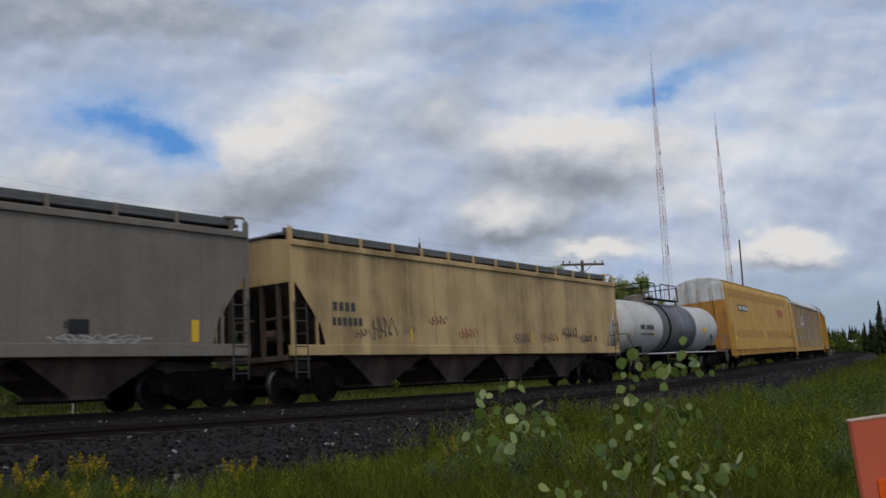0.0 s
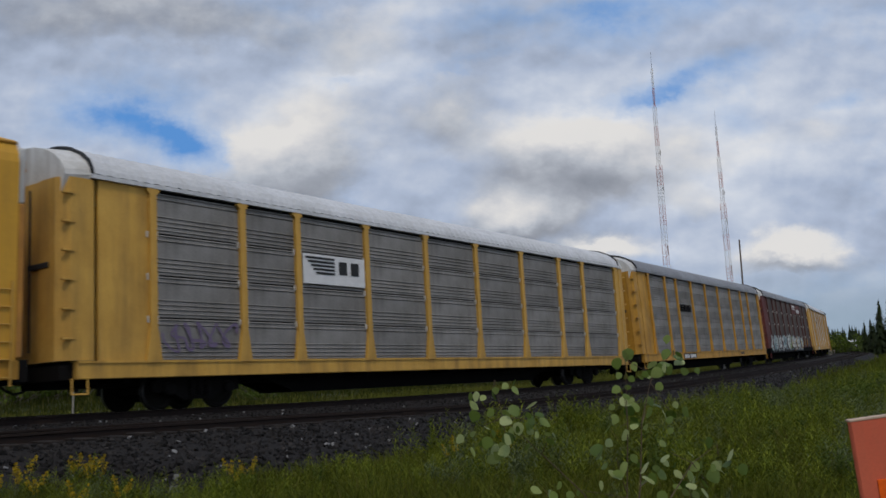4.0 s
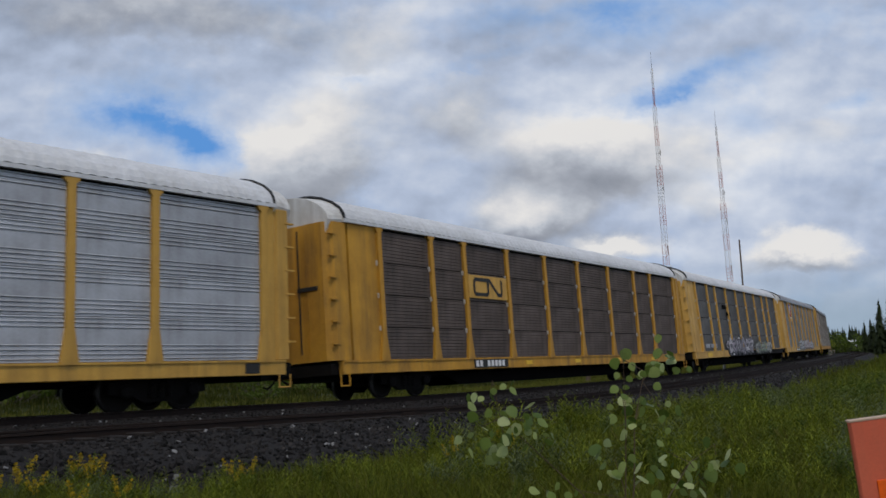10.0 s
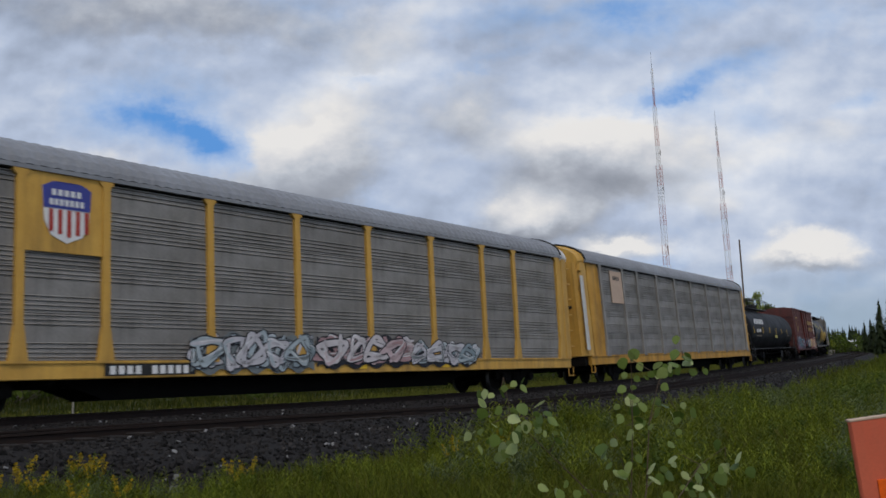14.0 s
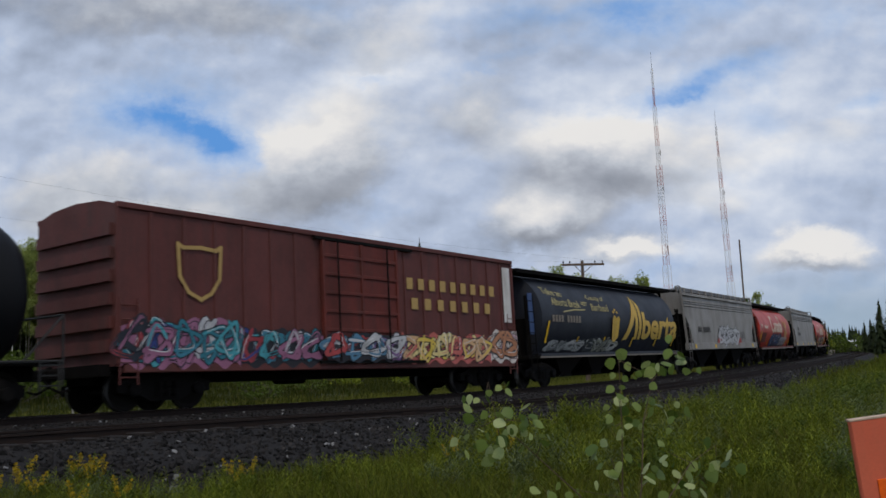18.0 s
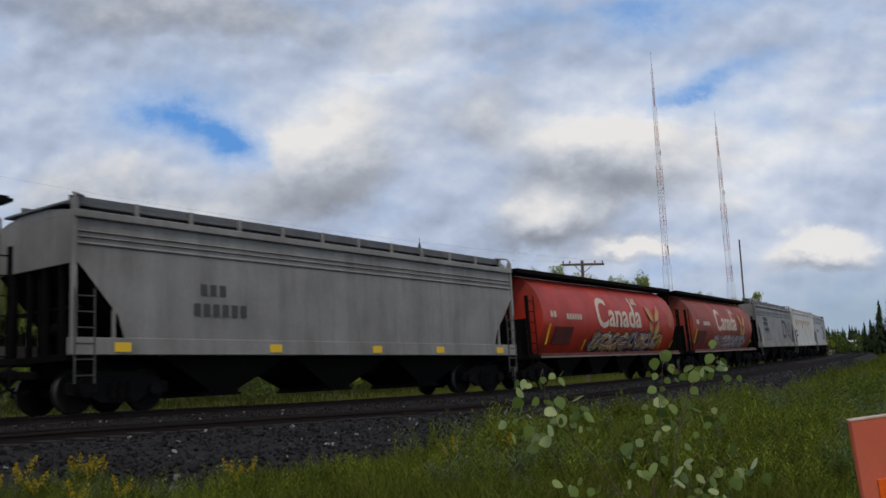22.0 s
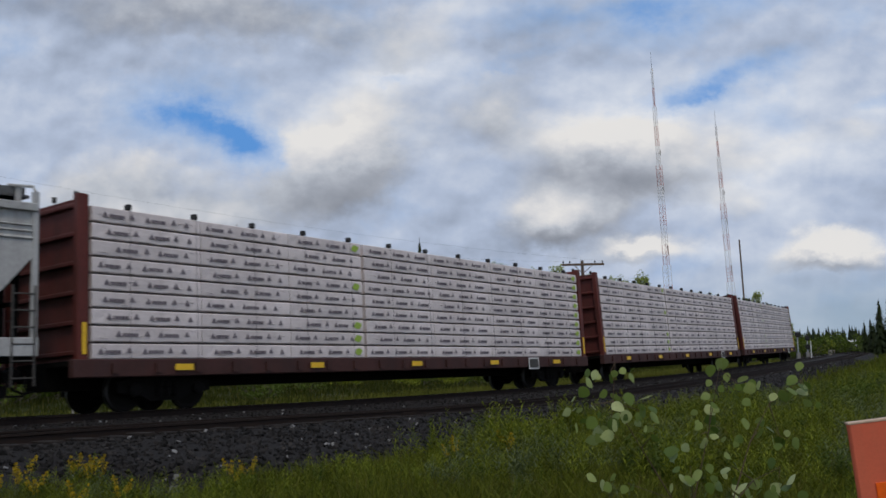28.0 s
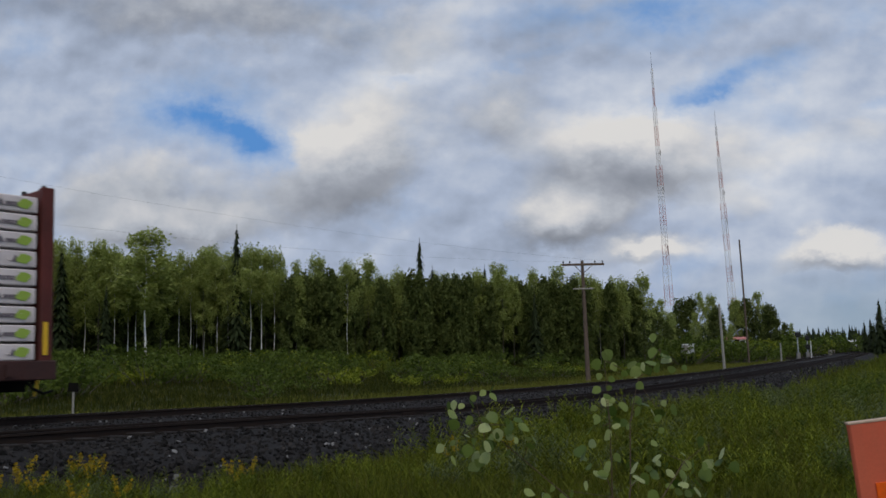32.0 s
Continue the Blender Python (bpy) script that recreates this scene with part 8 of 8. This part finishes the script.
# ---- loose ballast stones ----
def build_stones():
    rng = random.Random(4)
    forms = []
    for i in range(6):
        bm = bmesh.new()
        pts = [bm.verts.new(Vector((rng.gauss(0, 1), rng.gauss(0, 1), rng.gauss(0, 1))).normalized() * rng.uniform(0.7, 1.1)) for _ in range(9)]
        bmesh.ops.convex_hull(bm, input=pts)
        loose = [v for v in bm.verts if not v.link_faces]
        bmesh.ops.delete(bm, geom=loose, context="VERTS")
        bm.verts.index_update()
        forms.append(([v.co.copy() for v in bm.verts], [[v.index for v in f.verts] for f in bm.faces]))
        bm.free()
    V, F = [], []
    near = []
    bed = bpy.data.objects["ballast_bed"]
    from_top = bpy.context.evaluated_depsgraph_get()
    for i in range(46000):
        s = -1 + 80 * rng.random() ** 1.7
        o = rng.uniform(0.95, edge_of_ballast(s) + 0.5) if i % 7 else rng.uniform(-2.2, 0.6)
        k = (0.04 if o > 4 else 0.032) * rng.uniform(0.6, 1.5)
        if o < 1.4:
            p = beside(s, o, -0.165)
        else:
            p = beside(s, o, float(np.interp(o, *bed_steps(s))), False)
            d = o - SIDING
            if abs(d) < 0.12 or abs(d - GAUGE) < 0.12 or (-0.4 < d < 2.2 and rng.random() < 0.85):
                continue
        p.z += k * 0.2
        vs, fs = forms[i % 6]
        m = Euler((rng.random() * 6, rng.random() * 6, rng.random() * 6)).to_matrix() * k
        if s < 22 and o > SIDING + 2.2 and len(near) < 260 and rng.random() < 0.25:
            near.append((p, m, i % 6))
            continue
        j = len(V)
        V += [p + m @ v for v in vs]
        F += [[j + q for q in f] for f in fs]
    ob = new("loose_stones", mesh_from("loose_stones", V, F, [M["stone"]]))
    tagged(ob, "loose grey ballast stones", "stones", kind="stuff")
    shared = [mesh_from("stone", [tuple(v) for v in vs], fs, [M["stone"]]) for vs, fs in forms]
    for p, m, f in near:
        st = part("stone", shared[f], None, bed)
        st.matrix_basis = Matrix.Translation(p) @ m.to_4x4()


def build_ties():
    """Sleepers under the train's rails; only their tops and ends clear the ballast."""
    bm = bmesh.new()
    soft_box(bm, -0.11, 0.11, -1.3, 1.3, -0.18, 0.0, 0.012)
    me = mesh_of(bm, "tie", M["tie"])
    bed = bpy.data.objects["ballast_bed"]
    for i in range(220):
        s = 0 + 0.55 * i
        x, y, h, rise, cant = line(s)
        t = part("tie", me, None, bed)
        p = beside(s, 0, -0.15)
        t.matrix_basis = Matrix.Translation(p) @ Matrix.Rotation(h, 4, "Z") @ Matrix.Rotation(-cant, 4, "X")
    rng = random.Random(3)
    for i in range(290):
        s = -6 + 0.55 * i + rng.uniform(-0.05, 0.05)
        t = part("tie", me, None, bed)
        t.matrix_basis = Matrix.Translation(siding_at(s, GAUGE / 2 + rng.uniform(-0.08, 0.08), -0.125 + rng.uniform(-0.02, 0.02))) @ Matrix.Rotation(line(s)[2] + rng.uniform(-0.03, 0.03), 4, "Z") @ Matrix.Rotation(-line(s)[4], 4, "X")


build_forest()
build_bushes()
build_grass()
build_weeds()


# ---- poles, masts, line-side gear ----
M["pole_wood"] = surface("weathered_pole_wood", (0.14, 0.1, 0.075), (0.09, 0.07, 0.055), 0.9, 0, 4, 0.8, bump=0.4, spec=0.15)
M["grey_wood"] = surface("bleached_wood", (0.34, 0.32, 0.28), (0.22, 0.2, 0.18), 0.9, 0, 5, 0.8, spec=0.15)
M["mast_red"] = surface("mast_red_paint", (0.46, 0.17, 0.14), (0.36, 0.15, 0.13), 0.6, 0, 3)
M["mast_white"] = surface("mast_white_paint", (0.7, 0.68, 0.66), (0.6, 0.57, 0.55), 0.6, 0, 3)
M["case_white"] = surface("white_case_paint", (0.7, 0.7, 0.68), (0.56, 0.55, 0.52), 0.5, 0, 2)
M["glass_dark"] = surface("dark_window_glass", (0.02, 0.025, 0.03), (0.03, 0.035, 0.04), 0.1, 0, 2, spec=0.8)
M["rubber"] = surface("black_rubber", (0.02, 0.02, 0.02), (0.03, 0.03, 0.03), 0.9, 0, 3)


def build_pole():
    x, y, z = 8.97, 59.33, land_xy(8.97, 59.33)
    t = group_thing("utility_pole", "weathered wooden utility pole with a crossarm of insulators", "pole")
    bm = bmesh.new()
    tube(bm, (0, 0, -0.5), (-0.1, 0, 7.85), 0.16, 0.1, 10)
    part("pole", bm, M["pole_wood"], t)
    bm = bmesh.new()
    soft_box(bm, -1.42, 1.28, -0.16, -0.04, 7.52, 7.66, 0.015)
    bent(bm, [(-0.6, -0.1, 7.52), (-0.1, -0.1, 7.0)], 0.025)
    bent(bm, [(0.5, -0.1, 7.52), (-0.1, -0.1, 7.0)], 0.025)
    arm = part("crossarm", bm, M["pole_wood"], t)
    bm = bmesh.new()
    lathe(bm, "z", (0, 0, 0), [(0, 0.02), (0.06, 0.02), (0.06, 0.055), (0.12, 0.06), (0.15, 0.03), (0.17, 0.0)], 10)
    ins = mesh_of(bm, "insulator", M["black"])
    for dx in (-1.32, -0.9, 0.7, 1.18):
        part("insulator", ins, None, arm, at=pose(dx, -0.1, 7.66))
    bm = bmesh.new()
    soft_box(bm, -0.75, 0.55, -0.14, -0.05, 6.0, 6.09, 0.01)
    part("lower_arm", bm, M["grey_wood"], t)
    t.matrix_basis = pose(x, y, z)
    for k, (dx, end) in enumerate(((-1.32, (-30, 38, 9.2)), (1.18, (-30.5, 37, 11.6)))):
        bm = bmesh.new()
        a, b = Vector((x + dx, y - 0.1, z + 7.8)), Vector(end)
        pts = []
        for i in range(15):
            u = i / 14
            p = a.lerp(b, u)
            p.z -= 3.0 * u * (1 - u)
            pts.append(p)
        bent(bm, pts, 0.003, 4)
        thing("overhead_wire", bm, M["black"], "thin black overhead wire from the pole", "wire", "overhead wires")


def lattice_mast(x, y, z, height, w, label, lean=(0, 0)):
    t = group_thing("radio_mast", label, "mast", "radio masts")
    n = 14
    seg = height / n
    for i in range(n):
        ww = w * (1.0 if i < 4 else 0.72 if i < 9 else 0.45 if i < 12 else 0.22)
        bm = bmesh.new()
        z0, z1 = i * seg, (i + 1) * seg
        legs = [(math.cos(a) * ww, math.sin(a) * ww) for a in (0.4, 2.5, 4.6)]
        for px, py in legs:
            tube(bm, (px, py, z0), (px, py, z1), 0.07 if i < 12 else 0.06, n=5)
        m = 5
        for k in range(m):
            za, zb = z0 + seg * k / m, z0 + seg * (k + 1) / m
            for q in range(3):
                a, b = legs[q], legs[(q + 1) % 3]
                tube(bm, (*a, za), (*b, zb), 0.03, n=4, caps=False)
                tube(bm, (*a, za), (*b, za), 0.03, n=4, caps=False)
        part("lattice_section", bm, M["mast_red"] if i % 2 == 0 else M["mast_white"], t)
    bm = bmesh.new()
    tube(bm, (0, 0, height), (0, 0, height + 5.5), 0.06, 0.03, 6)
    part("antenna", bm, M["black"], t)
    for k, zz in enumerate((0.32, 0.55, 0.68)):
        bm = bmesh.new()
        soft_box(bm, w * 0.4, w * 0.4 + 0.2, -0.12, 0.12, height * zz, height * zz + (1.6 if k else 3.0), 0.05)
        part("side_antenna", bm, M["grey_wood"], t)
    t.matrix_basis = pose(x, y, z, lean[0], lean[1], 0)


def plain_post(name, label, x, y, h, r, mat, lean=0.0, cat="post"):
    z = land_xy(x, y)
    bm = bmesh.new()
    tube(bm, (0, 0, -0.4), (0, 0, h), r, r * 0.8, 9)
    ob = thing(name, bm, mat, label, cat)
    ob.matrix_basis = pose(x, y, z, 0, lean, 0)
    return ob


def signal(x, y, h, heads, label):
    t = group_thing("railway_signal", label, "signal", "line-side signals")
    bm = bmesh.new()
    tube(bm, (0, 0, -0.4), (0, 0, h), 0.08, 0.07, 8)
    part("mast", bm, M["silver"], t)
    for k in range(heads):
        bm = bmesh.new()
        lathe(bm, "y", (0, -0.12, h - 0.35 - 1.1 * k), [(0, 0.0), (0, 0.34), (-0.04, 0.34), (-0.04, 0.14), (-0.3, 0.14), (-0.3, 0.0)], 16)
        part("signal_head", bm, M["black"], t, "round black signal target")
    bm = bmesh.new()
    soft_box(bm, -0.2, 0.2, -0.2, 0.2, 0.0, 0.9, 0.03)
    part("base_case", bm, M["silver_dull"], t)
    t.matrix_basis = pose(x, y, land_xy(x, y))


def build_gear():
    build_pole()
    lattice_mast(70.85, 291.9, 4.0, 89.0, 1.5, "tall red and white lattice radio mast", (0.3, -1.55))
    lattice_mast(98.1, 315.8, 4.0, 75.5, 1.5, "slimmer red and white lattice radio mast", (0.3, -2.2))
    plain_post("telephone_pole", "tall bare wooden pole beside the masts", 33.8, 104.7, 14.1, 0.11, M["pole_wood"], -1.2, "pole")
    plain_post("wooden_post", "bleached wooden post in the grass", 19.9, 67.15, 4.9, 0.1, M["grey_wood"], -1.6)
    plain_post("wooden_post", "short bleached wooden post by the line", 30.9, 86.5, 2.0, 0.08, M["grey_wood"])
    plain_post("wooden_post", "small white stake by the line", 40.5, 104.0, 2.0, 0.06, M["case_white"])
    plain_post("wooden_post", "slim grey post on the near bank", 54.6, 118.5, 3.2, 0.09, M["grey_wood"])
    signal(42.2, 112.35, 3.4, 1, "single-head line-side signal on a silver mast")
    signal(46.3, 120.0, 3.0, 2, "double-head line-side signal on a silver mast")
    # whistle board left of the wood
    x, y = -11.4, 28.83
    t = group_thing("track_sign", "small dark square sign on a thin wooden stake", "sign")
    bm = bmesh.new()
    soft_box(bm, -0.03, 0.03, -0.03, 0.03, -0.4, 1.25, 0.008)
    part("stake", bm, M["grey_wood"], t)
    bm = bmesh.new()
    soft_box(bm, -0.15, 0.15, -0.05, -0.03, 0.98, 1.25, 0.008)
    part("sign_plate", bm, M["steel_dark"], t)
    t.matrix_basis = pose(x, y, land_xy(x, y))
    # relay case
    x, y = 27.6, 107.0
    t = group_thing("relay_case", "white metal relay case on short legs", "cabinet")
    bm = bmesh.new()
    soft_box(bm, -0.65, 0.65, -0.4, 0.4, 0.35, 1.35, 0.03)
    part("case", bm, M["case_white"], t)
    bm = bmesh.new()
    soft_box(bm, -0.72, 0.72, -0.5, 0.46, 1.35, 1.45, 0.02)
    part("lid", bm, M["case_white"], t)
    bm = bmesh.new()
    soft_box(bm, -0.55, -0.02, -0.43, -0.4, 0.42, 1.28, 0.01)
    part("door", bm, M["grey_wood"], t)
    for dx in (-0.5, 0.5):
        bm = bmesh.new()
        soft_box(bm, dx - 0.06, dx + 0.06, -0.25, 0.25, -2.0, 0.36, 0.01)
        part("leg", bm, M["steel_dark"], t)
    t.matrix_basis = pose(x, y, max(0.85, land_xy(x, y)))
    # transmitter hut
    x, y = 46.84, 150.9
    zb = 2.6
    t = group_thing("transmitter_hut", "white hut with a low red roof at the mast's foot", "hut")
    bm = bmesh.new()
    box(bm, -1.35, 1.35, -1.2, 1.2, -2.9, 0.75)
    part("wall", bm, M["case_white"], t)
    bm = bmesh.new()
    extrude(bm, [(-1.35, 0.7), (0, 1.05), (1.35, 0.7), (1.35, 0.8), (0, 1.16), (-1.35, 0.8)], -1.5, 1.5)
    part("roof", bm, M["mast_red"], t)
    bm = bmesh.new()
    soft_box(bm, -0.4, 0.35, -1.25, -1.19, -0.7, 0.75, 0.01)
    part("door", bm, M["steel_dark"], t)
    bm = bmesh.new()
    soft_box(bm, 0.7, 1.2, -1.24, -1.19, 0.15, 0.6, 0.01)
    part("window", bm, M["glass_dark"], t)
    t.matrix_basis = pose(x, y, zb, 0, 0, -12)
    # parked white van at the crossing
    t = group_thing("parked_van", "small white van parked at the far crossing", "van")
    bm = bmesh.new()
    prof = [(-2.3, 0.45), (-2.3, 1.1), (-1.55, 1.25), (-0.95, 1.85), (2.1, 1.9), (2.25, 1.7), (2.3, 0.45)]
    A = [bm.verts.new((px, -0.88 + (0.1 if pz > 1.3 else 0), pz)) for px, pz in prof]
    B = [bm.verts.new((px, 0.88 - (0.1 if pz > 1.3 else 0), pz)) for px, pz in prof]
    for i in range(len(prof)):
        j = (i + 1) % len(prof)
        bm.faces.new((A[i], A[j], B[j], B[i]))
    bm.faces.new(A[::-1])
    bm.faces.new(B)
    bmesh.ops.recalc_face_normals(bm, faces=bm.faces[:])
    part("body", bm, M["case_white"], t)
    bm = bmesh.new()
    soft_box(bm, -1.2, 0.2, -0.9, -0.78, 1.3, 1.7, 0.03)
    part("window", bm, M["glass_dark"], t)
    bm = bmesh.new()
    lathe(bm, "y", (0, 0, 0), [(-0.1, 0.0), (-0.1, 0.2), (-0.1, 0.32), (0.1, 0.32), (0.1, 0.0)], 16)
    wm = mesh_of(bm, "wheel", M["rubber"])
    for dx in (-1.5, 1.5):
        for dy in (-0.82, 0.82):
            part("wheel", wm, None, t, at=pose(dx, dy, 0.32))
    bm = bmesh.new()
    soft_box(bm, -2.36, -2.28, -0.85, 0.85, 0.4, 0.62, 0.02)
    part("bumper", bm, M["steel_dark"], t)
    t.matrix_basis = pose(87.2, 201.0, max(1.6, land_xy(87.2, 201.0)), 0, 0, 66)
    # two pale crossing barrels
    for x, y in ((57.5, 140.5), (58.6, 142.0)):
        bm = bmesh.new()
        lathe(bm, "z", (0, 0, 0), [(-0.2, 0.0), (-0.2, 0.33), (0.35, 0.33), (0.38, 0.3), (0.9, 0.28), (0.95, 0.2), (0.95, 0.0)], 14)
        ob = thing("marker_barrel", bm, M["grey_wood"], "pale marker barrel at the far crossing", "barrel", "marker barrels")
        ob.location = (x, y, land_xy(x, y))


# ---- close to the camera: a sapling and an orange marker ----
M["twig"] = surface("brown_twig", (0.1, 0.065, 0.04), (0.07, 0.05, 0.03), 0.8, 0, 20)
M["marker_orange"] = surface("faded_orange_vinyl", (0.66, 0.12, 0.055), (0.54, 0.1, 0.05), 0.6, 0, 6, 0.7, (0.3, 0.16, 0.1), 0.4, fleck=0.06)
M["marker_bright"] = surface("bright_orange_sheet", (0.9, 0.12, 0.002), (0.8, 0.1, 0.002), 0.5, 0, 6)
SWAY = []


def leaf_shape(size):
    """A broad heart-shaped leaf, slightly folded, with its stalk."""
    out = [(0, 0), (0.28, 0.1), (0.46, 0.32), (0.42, 0.58), (0.22, 0.86), (0, 1.02)]
    V = [(0, 0, 0.02), (0, 0.5, -0.02), (0, 1.02, 0.03)]
    F = []
    for s in (1, -1):
        k = len(V)
        ring = [(s * x, y, 0.09 * abs(x) + 0.02 * math.sin(9 * y)) for x, y in out[1:-1]]
        V += ring
        F.append((0, k, k + 1, 1) if s > 0 else (0, 1, k + 1, k))
        F.append((1, k + 1, k + 2, k + 3) if s > 0 else (1, k + 3, k + 2, k + 1))
        F.append((1, k + 3, 2) if s > 0 else (1, 2, k + 3))
    me = mesh_from("leaf", [(x * size, y * size, z * size) for x, y, z in V], F, [M["sapling_leaf"]], smooth=True)
    return me


def build_sapling():
    """Four thin stems of a young aspen; each stem sways with its leaves."""
    t = group_thing("aspen_sapling", "young aspen sapling with pale round leaves", "sapling")
    D = 3.5
    k = D / 1651.0
    mid = 784.0

    def at(px, py, d=0.0):
        q = (D + d) / 1651.0
        return Vector(((px - mid) * q, D + d, 1.0035 + (632 + (mid - px) * 0.022 - py) * q))

    root = at(1085, 1120)
    root.z = land_xy(root.x, root.y)
    sizes = [leaf_shape(s) for s in (0.028, 0.037, 0.048, 0.06)]
    rng = random.Random(8)
    # each stem: way points, then leaf patches (centre, half sizes, count)
    stems = [
        ([(1075, 1000), (1030, 860), (960, 790), (895, 725), (885, 660)], [(880, 680, 45, 30, 9), (860, 740, 60, 30, 12), (900, 765, 60, 25, 12), (945, 730, 20, 30, 4), (975, 760, 15, 12, 2)]),
        ([(1090, 1000), (1100, 860), (1108, 740), (1110, 630)], [(1110, 640, 18, 28, 5), (1105, 690, 24, 30, 7), (1095, 745, 30, 30, 7), (1145, 650, 26, 25, 6), (1085, 800, 40, 30, 7)]),
        ([(1100, 1000), (1130, 850), (1140, 740), (1160, 670), (1205, 615)], [(1205, 625, 25, 25, 6), (1170, 645, 22, 20, 4), (1150, 720, 40, 30, 6), (1190, 720, 18, 16, 3), (1140, 840, 30, 30, 5)]),
        ([(1110, 1000), (1170, 880), (1220, 810), (1265, 780)], [(1265, 800, 28, 30, 8), (1200, 830, 40, 30, 9), (1010, 850, 40, 25, 5), (1180, 790, 40, 30, 6), (1245, 850, 30, 25, 5)]),
    ]
    for n, (way, patches) in enumerate(stems):
        off = (-0.15, 0.0, 0.12, 0.25)[n]
        pts = [root + Vector((0.01 * n, 0, 0))] + [at(*p, off * min(1, i / 3)) for i, p in enumerate(way)]
        base = pts[0]
        bm = bmesh.new()
        m = len(pts) - 1
        for i, (a, b) in enumerate(zip(pts, pts[1:])):
            tube(bm, a - base, b - base, 0.004 * (1 - i / (m + 1)), 0.004 * (1 - (i + 1) / (m + 1)), 6, caps=False)
        for cx, cy, rx, ry, c in patches:
            c3 = at(cx, cy, off)
            j = min(range(1, len(pts)), key=lambda q: (pts[q] - c3).length)
            tube(bm, pts[j] - base, c3 - base, 0.0018, 0.001, 5, caps=False)
        stem = part("stem", bm, M["twig"], t, at=Matrix.Translation(base))
        SWAY.append((stem, base, (1.0, 0.8, 1.15, 0.7)[n]))
        for cx, cy, rx, ry, c in patches:
            for _ in range(max(3, int(c * 1.35))):
                p = at(cx + rng.gauss(0, 0.62) * rx, cy + rng.gauss(0, 0.62) * ry, off + rng.uniform(-0.08, 0.08)) - base
                me = rng.choice(sizes[:3] if cy < 800 else sizes[1:])
                rot = Euler((radians(rng.uniform(-160, -30)), radians(rng.uniform(-60, 60)), radians(rng.uniform(-75, 75))))
                part("leaf", me, None, stem, at=Matrix.Translation(p) @ rot.to_matrix().to_4x4())


def build_marker():
    t = group_thing("orange_marker", "faded orange vinyl marker panel on a stake", "marker")
    bm = bmesh.new()
    soft_box(bm, 0.0, 0.36, -0.01, 0.012, -0.62, 0.0, 0.006)
    panel = part("panel", bm, M["marker_orange"], t)
    bm = bmesh.new()
    soft_box(bm, 0.052, 0.3, -0.014, -0.0105, -0.5, -0.182, 0.002)
    part("bright_patch", bm, M["marker_bright"], t, "brighter orange square")
    bm = bmesh.new()
    soft_box(bm, -0.002, 0.362, -0.012, 0.014, -0.004, 0.003, 0.0015)
    part("dusty_hem", bm, M["faded_peach"], t)
    bm = bmesh.new()
    soft_box(bm, 0.16, 0.2, 0.013, 0.045, -1.7, -0.05, 0.006)
    part("stake", bm, M["grey_wood"], t)
    return t


build_gear()
build_sapling()
MARKER = build_marker()
MARKER_AT = (1.21, 2.86, 0.797)
build_ties()
build_stones()


def motions():
    walk(SKY, [(0.0, pose(1150, 960, 0)), (SECONDS, pose(1150 + 165, 960, 0))])
    for ob, c, half in TRAIN:
        walk(ob, [(t, vehicle_pose(c - SPEED * t, half)) for t in np.arange(0, SECONDS + 0.01, 0.5)])
    # wheels turn while they roll past the camera
    for wheel, along, car in WHEELS:
        c = next(q for ob, q, half in TRAIN if ob == car) + along + wheel.parent.matrix_basis.translation.x
        t0, t1 = max(0.0, (c - 62) / SPEED), min(SECONDS, (c + 4) / SPEED)
        if t1 <= t0:
            continue
        times = [0.0] * (t0 > 0) + list(np.arange(t0, t1, 0.036)) + [SECONDS]
        rows = []
        for i, t in enumerate(times):
            turn = -(min(max(t, t0), t1) - t0) * SPEED / RADIUS if i < len(times) - 1 else last
            last = turn
            rows.append((float(t), pose(along, 0, RADIUS, 0, math.degrees(turn), 0)))
        walk(wheel, rows)
    # the sapling bends in the wind
    bend_t = [0, 2, 3.5, 6, 9, 11, 13, 16, 19, 21, 23, 25, 26.5, 28, 29, 30, 31, 32]
    bend_a = [0, 0.4, -0.8, -1.5, -2.2, -1.0, 0, -1.0, -1.6, 2.0, 6.5, 7.5, 9, 13, 8, 9, 1.5, -3.5]
    for stem, base, k in SWAY:
        rows = []
        for i, t in enumerate(np.arange(0, SECONDS + 0.01, 0.4)):
            a = k * (float(np.interp(t, bend_t, bend_a)) + 0.7 * math.sin(t * 4.1 + base.x * 90 + k * 5))
            b = 0.8 * math.sin(t * 3.1 + k * 9) + 0.25 * a
            rows.append((float(t), pose(*base, b, a, 0)))
        walk(stem, rows)
    # the marker flutters on its stake
    rows = []
    for t in np.arange(0, SECONDS + 0.01, 0.5):
        d = float(np.interp(t, [0, 9, 11, 14, 22, 25, 27.5, 28, 30, 32], [0, 0, 0.35, 0, -0.1, -0.2, 0.4, 0.9, 0.9, 0.9]))
        rows.append((float(t), pose(MARKER_AT[0] - 0.004 * d, MARKER_AT[1], MARKER_AT[2] - 0.009 * d, 2, -6.5 + 0.8 * d, 0)))
    walk(MARKER, rows)


motions()
